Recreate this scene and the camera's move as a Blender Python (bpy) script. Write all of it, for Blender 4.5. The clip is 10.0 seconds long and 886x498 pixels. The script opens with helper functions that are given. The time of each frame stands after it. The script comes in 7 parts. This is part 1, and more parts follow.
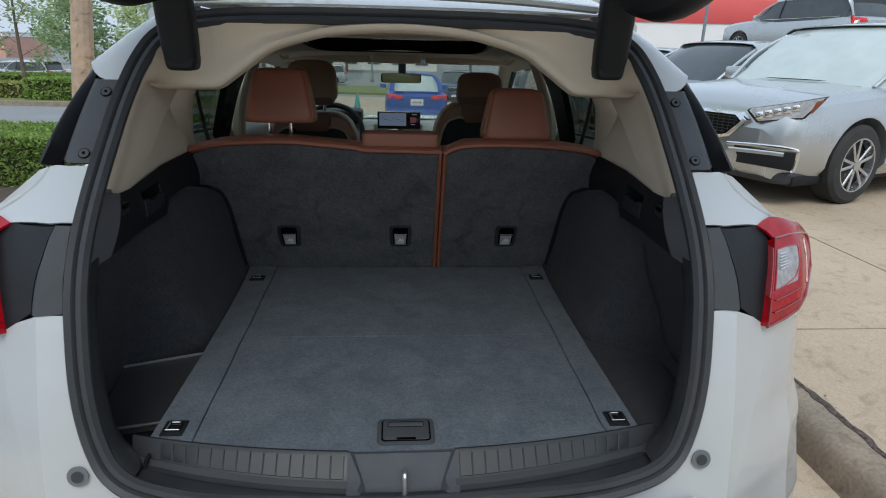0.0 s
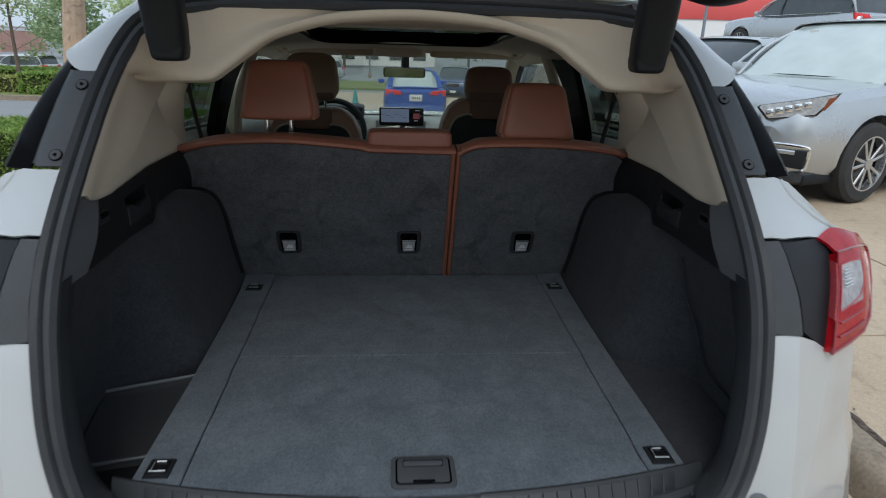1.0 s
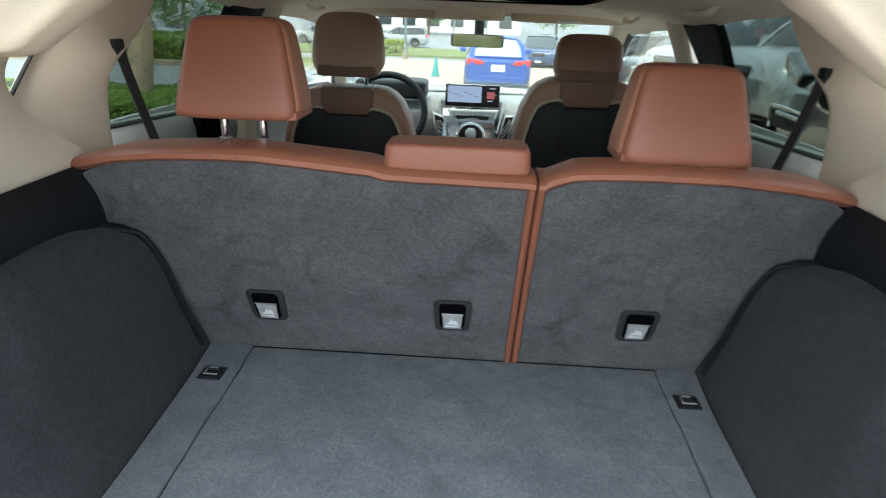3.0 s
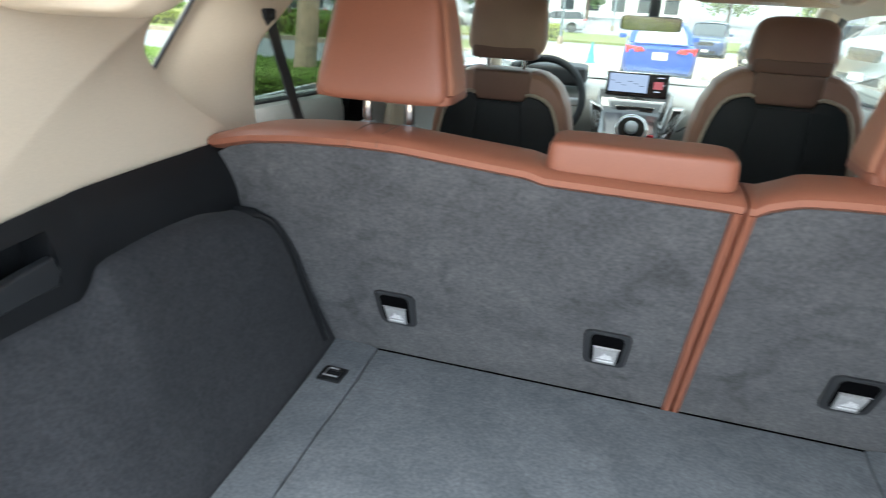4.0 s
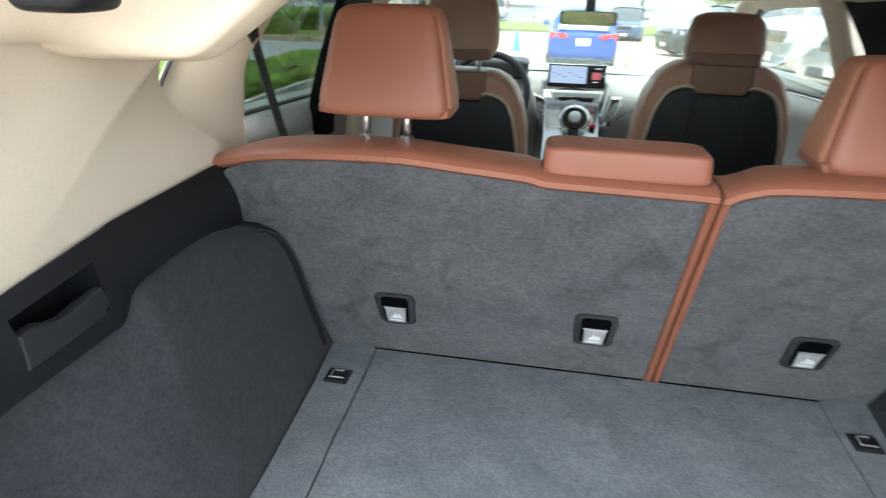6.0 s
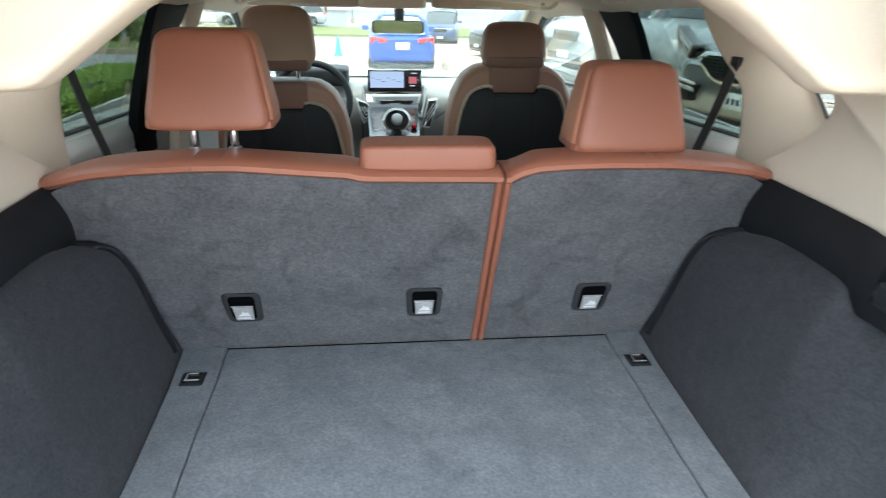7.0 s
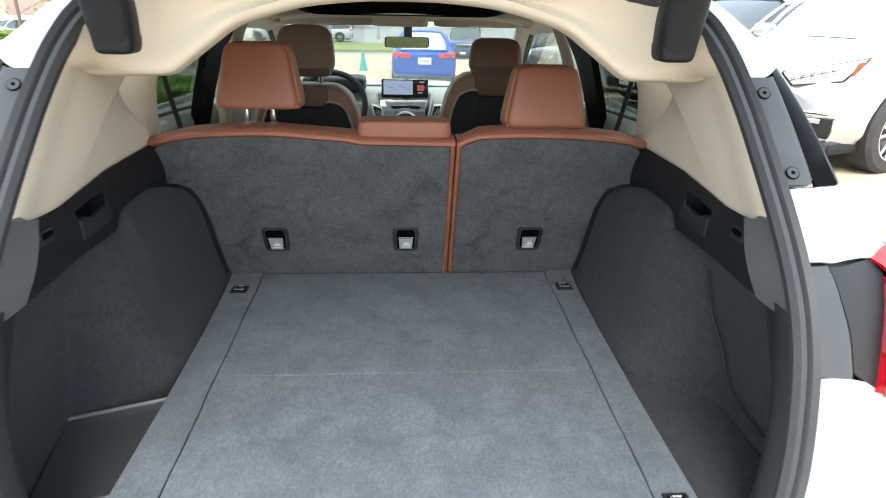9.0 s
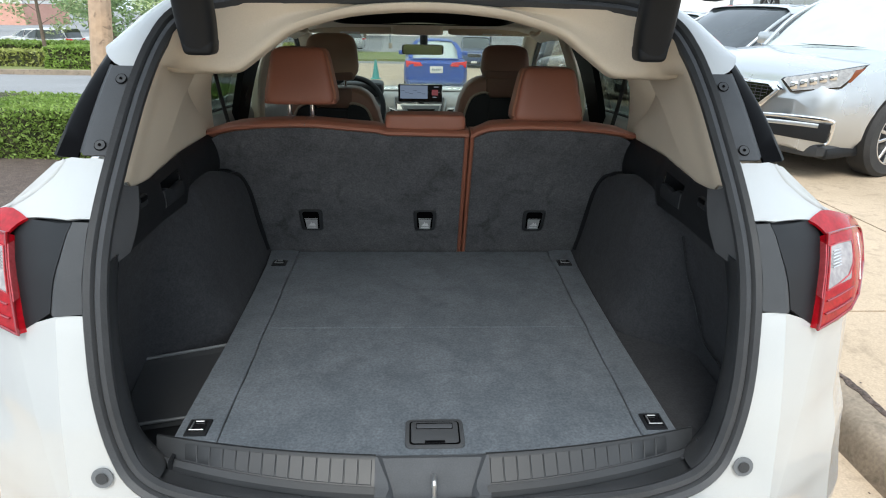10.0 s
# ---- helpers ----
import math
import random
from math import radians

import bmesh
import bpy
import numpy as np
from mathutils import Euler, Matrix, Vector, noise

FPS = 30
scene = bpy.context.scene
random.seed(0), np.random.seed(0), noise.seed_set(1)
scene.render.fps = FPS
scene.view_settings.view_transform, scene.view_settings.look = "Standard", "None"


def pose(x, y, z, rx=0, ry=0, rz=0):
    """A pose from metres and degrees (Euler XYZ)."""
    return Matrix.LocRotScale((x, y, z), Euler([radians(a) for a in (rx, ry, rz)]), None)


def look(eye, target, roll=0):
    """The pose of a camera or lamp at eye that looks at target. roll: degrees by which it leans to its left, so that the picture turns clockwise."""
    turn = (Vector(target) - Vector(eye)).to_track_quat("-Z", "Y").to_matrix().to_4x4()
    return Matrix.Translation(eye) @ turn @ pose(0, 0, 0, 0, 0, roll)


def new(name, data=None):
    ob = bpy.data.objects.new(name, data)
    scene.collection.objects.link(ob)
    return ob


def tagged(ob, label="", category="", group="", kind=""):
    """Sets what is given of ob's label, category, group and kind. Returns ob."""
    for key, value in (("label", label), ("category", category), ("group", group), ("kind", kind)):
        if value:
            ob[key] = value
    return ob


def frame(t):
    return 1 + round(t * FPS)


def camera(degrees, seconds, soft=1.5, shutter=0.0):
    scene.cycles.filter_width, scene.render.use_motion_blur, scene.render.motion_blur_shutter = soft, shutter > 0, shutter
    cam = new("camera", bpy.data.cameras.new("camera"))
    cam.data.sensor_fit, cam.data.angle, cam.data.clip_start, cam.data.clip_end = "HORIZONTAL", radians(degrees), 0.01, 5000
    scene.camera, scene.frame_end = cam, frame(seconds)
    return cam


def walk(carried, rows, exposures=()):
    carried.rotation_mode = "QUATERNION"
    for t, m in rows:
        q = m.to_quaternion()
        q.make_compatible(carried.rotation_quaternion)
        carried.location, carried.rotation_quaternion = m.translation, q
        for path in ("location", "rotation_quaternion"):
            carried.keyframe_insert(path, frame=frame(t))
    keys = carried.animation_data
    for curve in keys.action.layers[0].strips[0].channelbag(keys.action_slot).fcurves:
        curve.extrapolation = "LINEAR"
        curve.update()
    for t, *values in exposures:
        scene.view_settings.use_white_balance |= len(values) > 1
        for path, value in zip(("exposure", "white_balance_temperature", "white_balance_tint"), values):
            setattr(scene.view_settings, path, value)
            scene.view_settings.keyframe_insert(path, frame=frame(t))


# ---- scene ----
cam = camera(72.3, 10.0, 1.05, 0.45)
PATH = [
    (0, (-0.012, 0.0, 1.425), (0.145, 1.893, 0.798), 1.5),
    (0.5, (-0.047, 0.026, 1.426), (0.117, 1.917, 0.799), 1.7),
    (1, (-0.043, 0.143, 1.412), (0.123, 2.03, 0.773), 1.7),
    (1.5, (0.021, 0.339, 1.41), (0.173, 2.222, 0.751), 1.6),
    (2, (0.021, 0.507, 1.398), (0.159, 2.38, 0.711), 1.7),
    (2.2, (0.018, 0.579, 1.383), (0.122, 2.456, 0.7), 1.7),
    (3.3, (0.026, 0.908, 1.384), (-0.158, 2.749, 0.623), 2.4),
    (3.5, (0.027, 0.943, 1.377), (-0.247, 2.767, 0.604), 2.5),
    (4, (-0.025, 0.991, 1.362), (-0.527, 2.755, 0.564), 2.7),
    (4.5, (-0.088, 0.982, 1.357), (-0.756, 2.684, 0.545), 2.6),
    (5, (-0.107, 0.966, 1.358), (-0.813, 2.65, 0.541), 2.4),
    (5.2, (-0.095, 0.967, 1.36), (-0.772, 2.661, 0.54), 2.3),
    (6.3, (-0.108, 0.877, 1.409), (-0.232, 2.704, 0.604), 1.4),
    (6.5, (-0.102, 0.845, 1.412), (-0.117, 2.68, 0.616), 1.5),
    (7, (-0.076, 0.785, 1.427), (0.126, 2.609, 0.633), 1.2),
    (7.5, (-0.042, 0.72, 1.432), (0.241, 2.535, 0.641), 1.2),
    (8, (-0.054, 0.616, 1.435), (0.197, 2.439, 0.652), 1.1),
    (8.5, (-0.009, 0.46, 1.439), (0.181, 2.295, 0.667), 1.2),
    (9, (-0.002, 0.304, 1.453), (0.128, 2.152, 0.701), 1.2),
    (9.5, (-0.032, 0.15, 1.452), (0.073, 2.005, 0.71), 1.2),
    (10, (-0.03, 0.07, 1.455), (0.067, 1.931, 0.728), 1.1),
]
EXPOSURES = [(t, stops, warm, tint) for t, stops, warm, tint in ((0, -0.20, 5850, 6), (1.0, -0.22, 5850, 6), (1.5, 0.15, 5850, 5), (2.0, 0.80, 5850, 4), (3.5, 2.27, 5980, 6), (4.0, 2.43, 5980, 6), (5.0, 2.49, 6450, 5), (5.2, 2.49, 6450, 5), (6.5, 2.48, 5880, 6), (7.5, 2.42, 5900, 6), (8.0, 2.33, 6000, 6), (8.5, 2.12, 6150, 6), (9.0, 1.82, 6200, 6), (9.5, 0.98, 6200, 6), (10, 0.70, 6150, 6))]
walk(cam, [(t, look(eye, target, roll)) for t, eye, target, roll in PATH], EXPOSURES)

# ---- light ----
SUN_AZ, SUN_EL = radians(186), radians(54)
world = bpy.data.worlds.new("sky")
scene.world = world
world.use_nodes = True
wn = world.node_tree
sky = wn.nodes.new("ShaderNodeTexSky")
sky.sky_type, sky.sun_disc = "NISHITA", False
sky.sun_elevation, sky.sun_rotation = SUN_EL, SUN_AZ
sky.air_density, sky.dust_density, sky.ozone_density = 1.6, 6.0, 1.0
haze = wn.nodes.new("ShaderNodeMixRGB")
haze.inputs["Fac"].default_value = 0.65
haze.inputs["Color2"].default_value = (8.6, 9.3, 10.2, 1)
wn.links.new(sky.outputs["Color"], haze.inputs["Color1"])
wn.links.new(haze.outputs["Color"], wn.nodes["Background"].inputs["Color"])
wn.nodes["Background"].inputs["Strength"].default_value = 0.13
sun = new("sun", bpy.data.lights.new("sun", "SUN"))
sun.data.energy, sun.data.angle, sun.data.color = 1.5, radians(28), (1.0, 0.96, 0.90)
sun_dir = Vector((math.sin(SUN_AZ) * math.cos(SUN_EL), math.cos(SUN_AZ) * math.cos(SUN_EL), math.sin(SUN_EL)))
sun.matrix_world = look(sun_dir * 50, (0, 0, 0))

# ---- materials ----
def material(name, colour, rough=0.5, metal=0.0, other=None, scale=8.0, amount=0.5, fine=200.0, grain=0.15,
             bump=0.0, bump_scale=None, coat=0.0, sheen=0.0, per_object=0.0, spec=0.5, rough_var=0.08, distance=0.002, smudge=0.0, detail=2.0, pile=0.0):
    """A procedural surface: two scales of colour variation, roughness variation and relief."""
    m = bpy.data.materials.new(name)
    m.use_nodes = True
    t = m.node_tree
    b = t.nodes["Principled BSDF"]
    co = t.nodes.new("ShaderNodeTexCoord")
    def noise_node(sc, detail=4.0):
        n = t.nodes.new("ShaderNodeTexNoise")
        n.inputs["Scale"].default_value, n.inputs["Detail"].default_value = sc, detail
        t.links.new(co.outputs["Object"], n.inputs["Vector"])
        return n
    big, small = noise_node(scale), noise_node(fine, detail)
    ramp = t.nodes.new("ShaderNodeMapRange")
    ramp.inputs["From Min"].default_value, ramp.inputs["From Max"].default_value = 0.35, 0.65
    ramp.inputs["To Max"].default_value = amount
    t.links.new(big.outputs["Fac"], ramp.inputs["Value"])
    mix = t.nodes.new("ShaderNodeMixRGB")
    mix.inputs["Color1"].default_value = (*colour, 1)
    mix.inputs["Color2"].default_value = (*(other or [c * 0.8 for c in colour]), 1)
    t.links.new(ramp.outputs["Result"], mix.inputs["Fac"])
    hsv = t.nodes.new("ShaderNodeHueSaturation")
    t.links.new(mix.outputs["Color"], hsv.inputs["Color"])
    val = t.nodes.new("ShaderNodeMapRange")
    val.inputs["From Min"].default_value, val.inputs["From Max"].default_value = 0.3, 0.7
    val.inputs["To Min"].default_value, val.inputs["To Max"].default_value = 1 - grain, 1 + grain
    t.links.new(small.outputs["Fac"], val.inputs["Value"])
    value = val.outputs["Result"]
    if smudge:
        blot = noise_node(8.0, 6.0)
        blot.inputs["Distortion"].default_value = 1.4
        worn = t.nodes.new("ShaderNodeMapRange")
        worn.inputs["From Min"].default_value, worn.inputs["From Max"].default_value = 0.55, 0.68
        worn.inputs["To Min"].default_value, worn.inputs["To Max"].default_value = 1.0, 1 - smudge
        t.links.new(blot.outputs["Fac"], worn.inputs["Value"])
        dim = t.nodes.new("ShaderNodeMath")
        dim.operation = "MULTIPLY"
        t.links.new(value, dim.inputs[0])
        t.links.new(worn.outputs["Result"], dim.inputs[1])
        value = dim.outputs["Value"]
    if pile:
        tuft = noise_node(38.0, 6.0)
        tuft.inputs["Distortion"].default_value = 1.2
        lay = t.nodes.new("ShaderNodeMapRange")
        lay.inputs["From Min"].default_value, lay.inputs["From Max"].default_value = 0.30, 0.70
        lay.inputs["To Min"].default_value, lay.inputs["To Max"].default_value = 1 - pile, 1 + pile
        t.links.new(tuft.outputs["Fac"], lay.inputs["Value"])
        shag = t.nodes.new("ShaderNodeMath")
        shag.operation = "MULTIPLY"
        t.links.new(value, shag.inputs[0])
        t.links.new(lay.outputs["Result"], shag.inputs[1])
        value = shag.outputs["Value"]
    if per_object:
        info = t.nodes.new("ShaderNodeObjectInfo")
        geo = t.nodes.new("ShaderNodeNewGeometry")
        add = t.nodes.new("ShaderNodeMath")
        t.links.new(info.outputs["Random"], add.inputs[0])
        t.links.new(geo.outputs["Random Per Island"], add.inputs[1])
        span = t.nodes.new("ShaderNodeMapRange")
        span.inputs["From Max"].default_value = 2.0
        span.inputs["To Min"].default_value, span.inputs["To Max"].default_value = 1 - per_object, 1 + per_object
        t.links.new(add.outputs["Value"], span.inputs["Value"])
        mul = t.nodes.new("ShaderNodeMath")
        mul.operation = "MULTIPLY"
        t.links.new(value, mul.inputs[0])
        t.links.new(span.outputs["Result"], mul.inputs[1])
        value = mul.outputs["Value"]
    t.links.new(value, hsv.inputs["Value"])
    t.links.new(hsv.outputs["Color"], b.inputs["Base Color"])
    rr = t.nodes.new("ShaderNodeMapRange")
    rr.inputs["To Min"].default_value, rr.inputs["To Max"].default_value = max(0.02, rough - rough_var), min(1, rough + rough_var)
    t.links.new(big.outputs["Fac"], rr.inputs["Value"])
    t.links.new(rr.outputs["Result"], b.inputs["Roughness"])
    b.inputs["Metallic"].default_value, b.inputs["Specular IOR Level"].default_value = metal, spec
    b.inputs["Coat Weight"].default_value, b.inputs["Coat Roughness"].default_value = coat, 0.04
    b.inputs["Sheen Weight"].default_value = sheen
    if bump:
        bn = t.nodes.new("ShaderNodeBump")
        bn.inputs["Strength"].default_value, bn.inputs["Distance"].default_value = bump, distance
        rel = noise_node(bump_scale or fine, 3.0)
        t.links.new(rel.outputs["Fac"], bn.inputs["Height"])
        t.links.new(bn.outputs["Normal"], b.inputs["Normal"])
    return m


def glass(name, tint, gloss=0.06):
    """A thin pane: tinted light passes, the surface reflects more at a slant."""
    m = bpy.data.materials.new(name)
    m.use_nodes = True
    t = m.node_tree
    t.nodes.remove(t.nodes["Principled BSDF"])
    clear, shine, mix, fres = (t.nodes.new("ShaderNode" + n) for n in ("BsdfTransparent", "BsdfGlossy", "MixShader", "LayerWeight"))
    clear.inputs["Color"].default_value = (*tint, 1)
    shine.inputs["Roughness"].default_value = 0.02
    power, span = t.nodes.new("ShaderNodeMath"), t.nodes.new("ShaderNodeMapRange")
    power.operation = "POWER"
    power.inputs[1].default_value = 4.0
    span.inputs["To Min"].default_value, span.inputs["To Max"].default_value = gloss * 0.5, 0.75
    t.links.new(fres.outputs["Facing"], power.inputs[0])
    t.links.new(power.outputs["Value"], span.inputs["Value"])
    t.links.new(span.outputs["Result"], mix.inputs["Fac"])
    t.links.new(clear.outputs[0], mix.inputs[1])
    t.links.new(shine.outputs[0], mix.inputs[2])
    t.links.new(mix.outputs[0], t.nodes["Material Output"].inputs["Surface"])
    return m


def glow(name, colour, strength):
    m = bpy.data.materials.new(name)
    m.use_nodes = True
    b = m.node_tree.nodes["Principled BSDF"]
    b.inputs["Base Color"].default_value = (0.02, 0.02, 0.02, 1)
    b.inputs["Roughness"].default_value = 0.25
    b.inputs["Emission Color"].default_value, b.inputs["Emission Strength"].default_value = (*colour, 1), strength
    return m


WHITE_PAINT = material("white_paint", (0.465, 0.481, 0.484), 0.25, 0.0, (0.44, 0.455, 0.458), 3, 0.4, 900, 0.03, coat=0.8, rough_var=0.04)
CARPET = material("black_carpet", (0.077, 0.089, 0.103), 0.95, 0, (0.102, 0.115, 0.131), 10, 0.9, 200, 0.22, 0.5, 260, sheen=0.12, spec=0.12, distance=0.0009, smudge=0.16, detail=7.0, pile=0.11)
SEAT_CARPET = material("seat_carpet", (0.0985, 0.1005, 0.1065), 0.95, 0, (0.0755, 0.077, 0.083), 9, 0.9, 200, 0.24, 0.5, 260, sheen=0.12, spec=0.12, distance=0.0009, smudge=0.32, detail=7.0, pile=0.12)
SIDE_CARPET = material("side_carpet", (0.031, 0.0325, 0.0365), 0.95, 0, (0.040, 0.0415, 0.0455), 5, 0.5, 220, 0.18, 0.4, 300, sheen=0.05, spec=0.10, distance=0.0008, detail=7.0, pile=0.12)
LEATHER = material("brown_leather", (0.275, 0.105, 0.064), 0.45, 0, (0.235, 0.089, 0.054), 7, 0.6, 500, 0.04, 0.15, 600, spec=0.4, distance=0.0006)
# the rear headrests' side panels: light falling on them is painted in as a paler tone
LEATHER_SIDE_LIT = material("brown_leather_side_lit", (0.36, 0.160, 0.098), 0.5, 0, (0.32, 0.138, 0.083), 7, 0.6, 500, 0.04, 0.15, 600, spec=0.4, distance=0.0006)
# driver's headrest leather, with the windscreen's light painted into its colour
LIT_LEATHER = material("tan_leather_lit", (0.45, 0.295, 0.21), 0.5, 0, (0.39, 0.255, 0.18), 7, 0.6, 500, 0.04, 0.15, 600, spec=0.4, distance=0.0006)
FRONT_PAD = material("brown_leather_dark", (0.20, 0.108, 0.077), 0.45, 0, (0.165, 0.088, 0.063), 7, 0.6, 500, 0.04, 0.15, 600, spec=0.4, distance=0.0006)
# darker copy of the front leather, with shade painted into its colour
SHADE_LEATHER = material("tan_leather_shaded", (0.30, 0.158, 0.113), 0.45, 0, (0.255, 0.134, 0.096), 7, 0.6, 500, 0.04, 0.15, 600, spec=0.4, distance=0.0006)
PIPING = material("pale_piping", (0.36, 0.29, 0.225), 0.5)
PLASTIC = material("black_plastic", (0.0095, 0.0105, 0.012), 0.5, 0, (0.013, 0.014, 0.016), 12, 0.6, 600, 0.15, 0.25, 900, spec=0.25, distance=0.0006)
PLASTIC_GREY = material("grey_plastic", (0.022, 0.024, 0.027), 0.45, 0, (0.018, 0.020, 0.022), 12, 0.6, 600, 0.1, 0.2, 900, spec=0.2, distance=0.0006)
PILLAR_BLACK = material("satin_black", (0.003, 0.003, 0.0035), 0.3, 0, None, 8, 0.3, 300, 0.05, spec=0.02)
GREY_CAP = material("grey_cap", (0.13, 0.14, 0.15), 0.5, 0, None, 30, 0.4, 300, 0.08)
POCKET = material("pocket_plastic", (0.026, 0.028, 0.031), 0.5, 0, (0.032, 0.034, 0.037), 12, 0.6, 600, 0.1, 0.15, 900, distance=0.0005)
HANDLE = material("handle_plastic", (0.062, 0.066, 0.072), 0.6, 0, None, 20, 0.4, 500, 0.1, spec=0.25)
LAMP_WINDOW = material("lamp_window", (0.40, 0.36, 0.35), 0.15, 0.35, (0.24, 0.21, 0.21), 30, 0.8, 90, 0.2, coat=0.8)
END_GREY = material("end_cap_plastic", (0.100, 0.103, 0.108), 0.5, 0, (0.088, 0.091, 0.096), 12, 0.6, 600, 0.1, 0.2, 900, spec=0.3, distance=0.0006)
PINK_LENS = material("pink_lens", (0.42, 0.06, 0.07), 0.2, 0, (0.34, 0.04, 0.05), 60, 0.6, coat=0.3)
RED_BRIGHT = material("bright_red_lens", (0.70, 0.02, 0.02), 0.15, 0, None, 20, 0.5, coat=0.8)
RED_DARK = material("dark_red_lens", (0.22, 0.004, 0.008), 0.12, 0, None, 20, 0.5, coat=0.8)
SILL = material("sill_plastic", (0.019, 0.0205, 0.0225), 0.42, 0, (0.024, 0.0255, 0.028), 12, 0.6, 600, 0.12, 0.2, 900, distance=0.0006)
RUBBER = material("seal_rubber", (0.040, 0.042, 0.045), 0.5, 0, (0.050, 0.052, 0.056), 15, 0.7, 400, 0.12, spec=0.3)
GLOSS_BLACK = material("gloss_black", (0.008, 0.008, 0.009), 0.08, 0, None, 8, 0.3, coat=0.6, rough_var=0.03)
BEIGE = material("beige_trim", (0.64, 0.555, 0.438), 0.62, 0, (0.605, 0.523, 0.412), 5, 0.6, 500, 0.04, 0.25, 700, distance=0.0006)
LINER = material("beige_headliner", (0.84, 0.77, 0.65), 0.9, 0, (0.80, 0.73, 0.61), 6, 0.6, 700, 0.08, 0.3, 900, sheen=0.2, spec=0.2)
GREY_LEATHER = material("pale_dash", (0.27, 0.27, 0.26), 0.5, 0, (0.24, 0.24, 0.23), 5, 0.6, 300, 0.06, 0.2, 500)
SILVER_TRIM = material("silver_trim", (0.40, 0.41, 0.42), 0.4, 0.8, None, 20, 0.4, 300, 0.05)
CHROME = material("chrome", (0.82, 0.82, 0.82), 0.08, 1.0, None, 20, 0.3, rough_var=0.04)
WHITE_TAB = material("pale_tab", (0.82, 0.83, 0.84), 0.3, 0.1, (0.62, 0.63, 0.64), 90, 0.6, 400, 0.1)
LATCH_SILVER = material("latch_silver", (0.46, 0.47, 0.48), 0.38, 0.35, (0.38, 0.39, 0.40), 60, 0.6, 400, 0.1)
BELT = material("seat_belt", (0.035, 0.035, 0.037), 0.75, 0, (0.05, 0.05, 0.052), 60, 0.5, 900, 0.2)
GLASS = glass("clear_glass", (0.80, 0.835, 0.795))
PRIVACY = glass("privacy_glass", (0.36, 0.40, 0.37))
DARK_GLASS = glass("dark_privacy_glass", (0.24, 0.26, 0.25))
ROOF_GLASS = glass("roof_glass", (0.42, 0.45, 0.42))
ROOF_PANE = glass("sunroof_pane", (0.55, 0.58, 0.55), 0.12)
RED_LENS = material("red_lens", (0.36, 0.003, 0.010), 0.14, 0, (0.27, 0.002, 0.007), 40, 0.8, 120, 0.2, coat=0.12, spec=0.25)
CLEAR_LENS = material("pale_lens", (0.62, 0.64, 0.66), 0.15, 0.3, (0.42, 0.44, 0.46), 45, 0.8, 150, 0.15, coat=0.8)
AMBER = material("amber_lens", (0.22, 0.062, 0.022), 0.2, coat=0.3)
HEADLAMP = material("headlamp_well", (0.50, 0.51, 0.53), 0.25, 0.1, (0.30, 0.31, 0.32), 20, 0.7, 60, 0.15, coat=0.5)
SILVER_PAINT = material("silver_paint", (0.51, 0.53, 0.545), 0.28, 0.75, (0.47, 0.49, 0.505), 2, 0.4, 1500, 0.06, coat=0.8, rough_var=0.04)
GREY_PAINT = material("grey_paint", (0.46, 0.49, 0.51), 0.3, 0.4, None, 2, 0.4, 1500, 0.06, coat=0.8)
BLUE_PAINT = material("blue_paint", (0.012, 0.065, 0.34), 0.4, 0.0, (0.010, 0.055, 0.29), 2, 0.4, 1500, 0.06, coat=0.2)
NAVY_PAINT = material("navy_paint", (0.02, 0.045, 0.14), 0.3, 0.35, None, 2, 0.4, 1500, 0.06, coat=0.8)
BLACK_PAINT = material("black_paint", (0.02, 0.022, 0.025), 0.25, 0.2, None, 2, 0.4, 1500, 0.06, coat=0.8)
CAR_GLASS = material("dark_car_glass", (0.05, 0.06, 0.065), 0.05, 0, (0.03, 0.035, 0.04), 2, 0.5, 5, 0.1, spec=0.8, rough_var=0.02)
# opaque car glass with the pale sky reflection painted into its base colour
SKY_PAINTED_GLASS = material("sky_painted_glass", (0.44, 0.50, 0.49), 0.06, 0, (0.52, 0.58, 0.56), 1.5, 0.7, 5, 0.05, spec=0.9, rough_var=0.02)
TYRE = material("tyre", (0.022, 0.022, 0.023), 0.8, 0, (0.04, 0.038, 0.036), 9, 0.6, 120, 0.2, 0.3, 60)
ALLOY = material("alloy", (0.55, 0.56, 0.57), 0.25, 0.9, None, 20, 0.3)
DARK_METAL = material("dark_metal", (0.05, 0.05, 0.055), 0.4, 0.6)
CONCRETE = material("concrete", (0.47, 0.37, 0.265), 0.85, 0, (0.37, 0.29, 0.20), 0.9, 0.85, 140, 0.14, 0.35, 160, per_object=0.06, distance=0.002, smudge=0.20, detail=8.0, pile=0.05)
TRIM_GREY = material("lamp_trim_plastic", (0.055, 0.058, 0.062), 0.5, 0, (0.047, 0.050, 0.054), 14, 0.6, 600, 0.12, 0.2, 900, spec=0.3, distance=0.0006)
KERB = material("kerb_concrete", (0.33, 0.265, 0.195), 0.88, 0, (0.20, 0.165, 0.125), 2.2, 0.85, 70, 0.18, 0.6, 70, per_object=0.06, distance=0.004, smudge=0.35, detail=7.0)
ASPHALT = material("asphalt", (0.24, 0.245, 0.25), 0.9, 0, (0.20, 0.205, 0.21), 0.4, 0.7, 60, 0.22, 0.5, 90, distance=0.004)
GRASS = material("grass", (0.13, 0.17, 0.04), 0.9, 0, (0.20, 0.20, 0.07), 0.7, 0.7, 25, 0.35, 0.6, 40, distance=0.02)
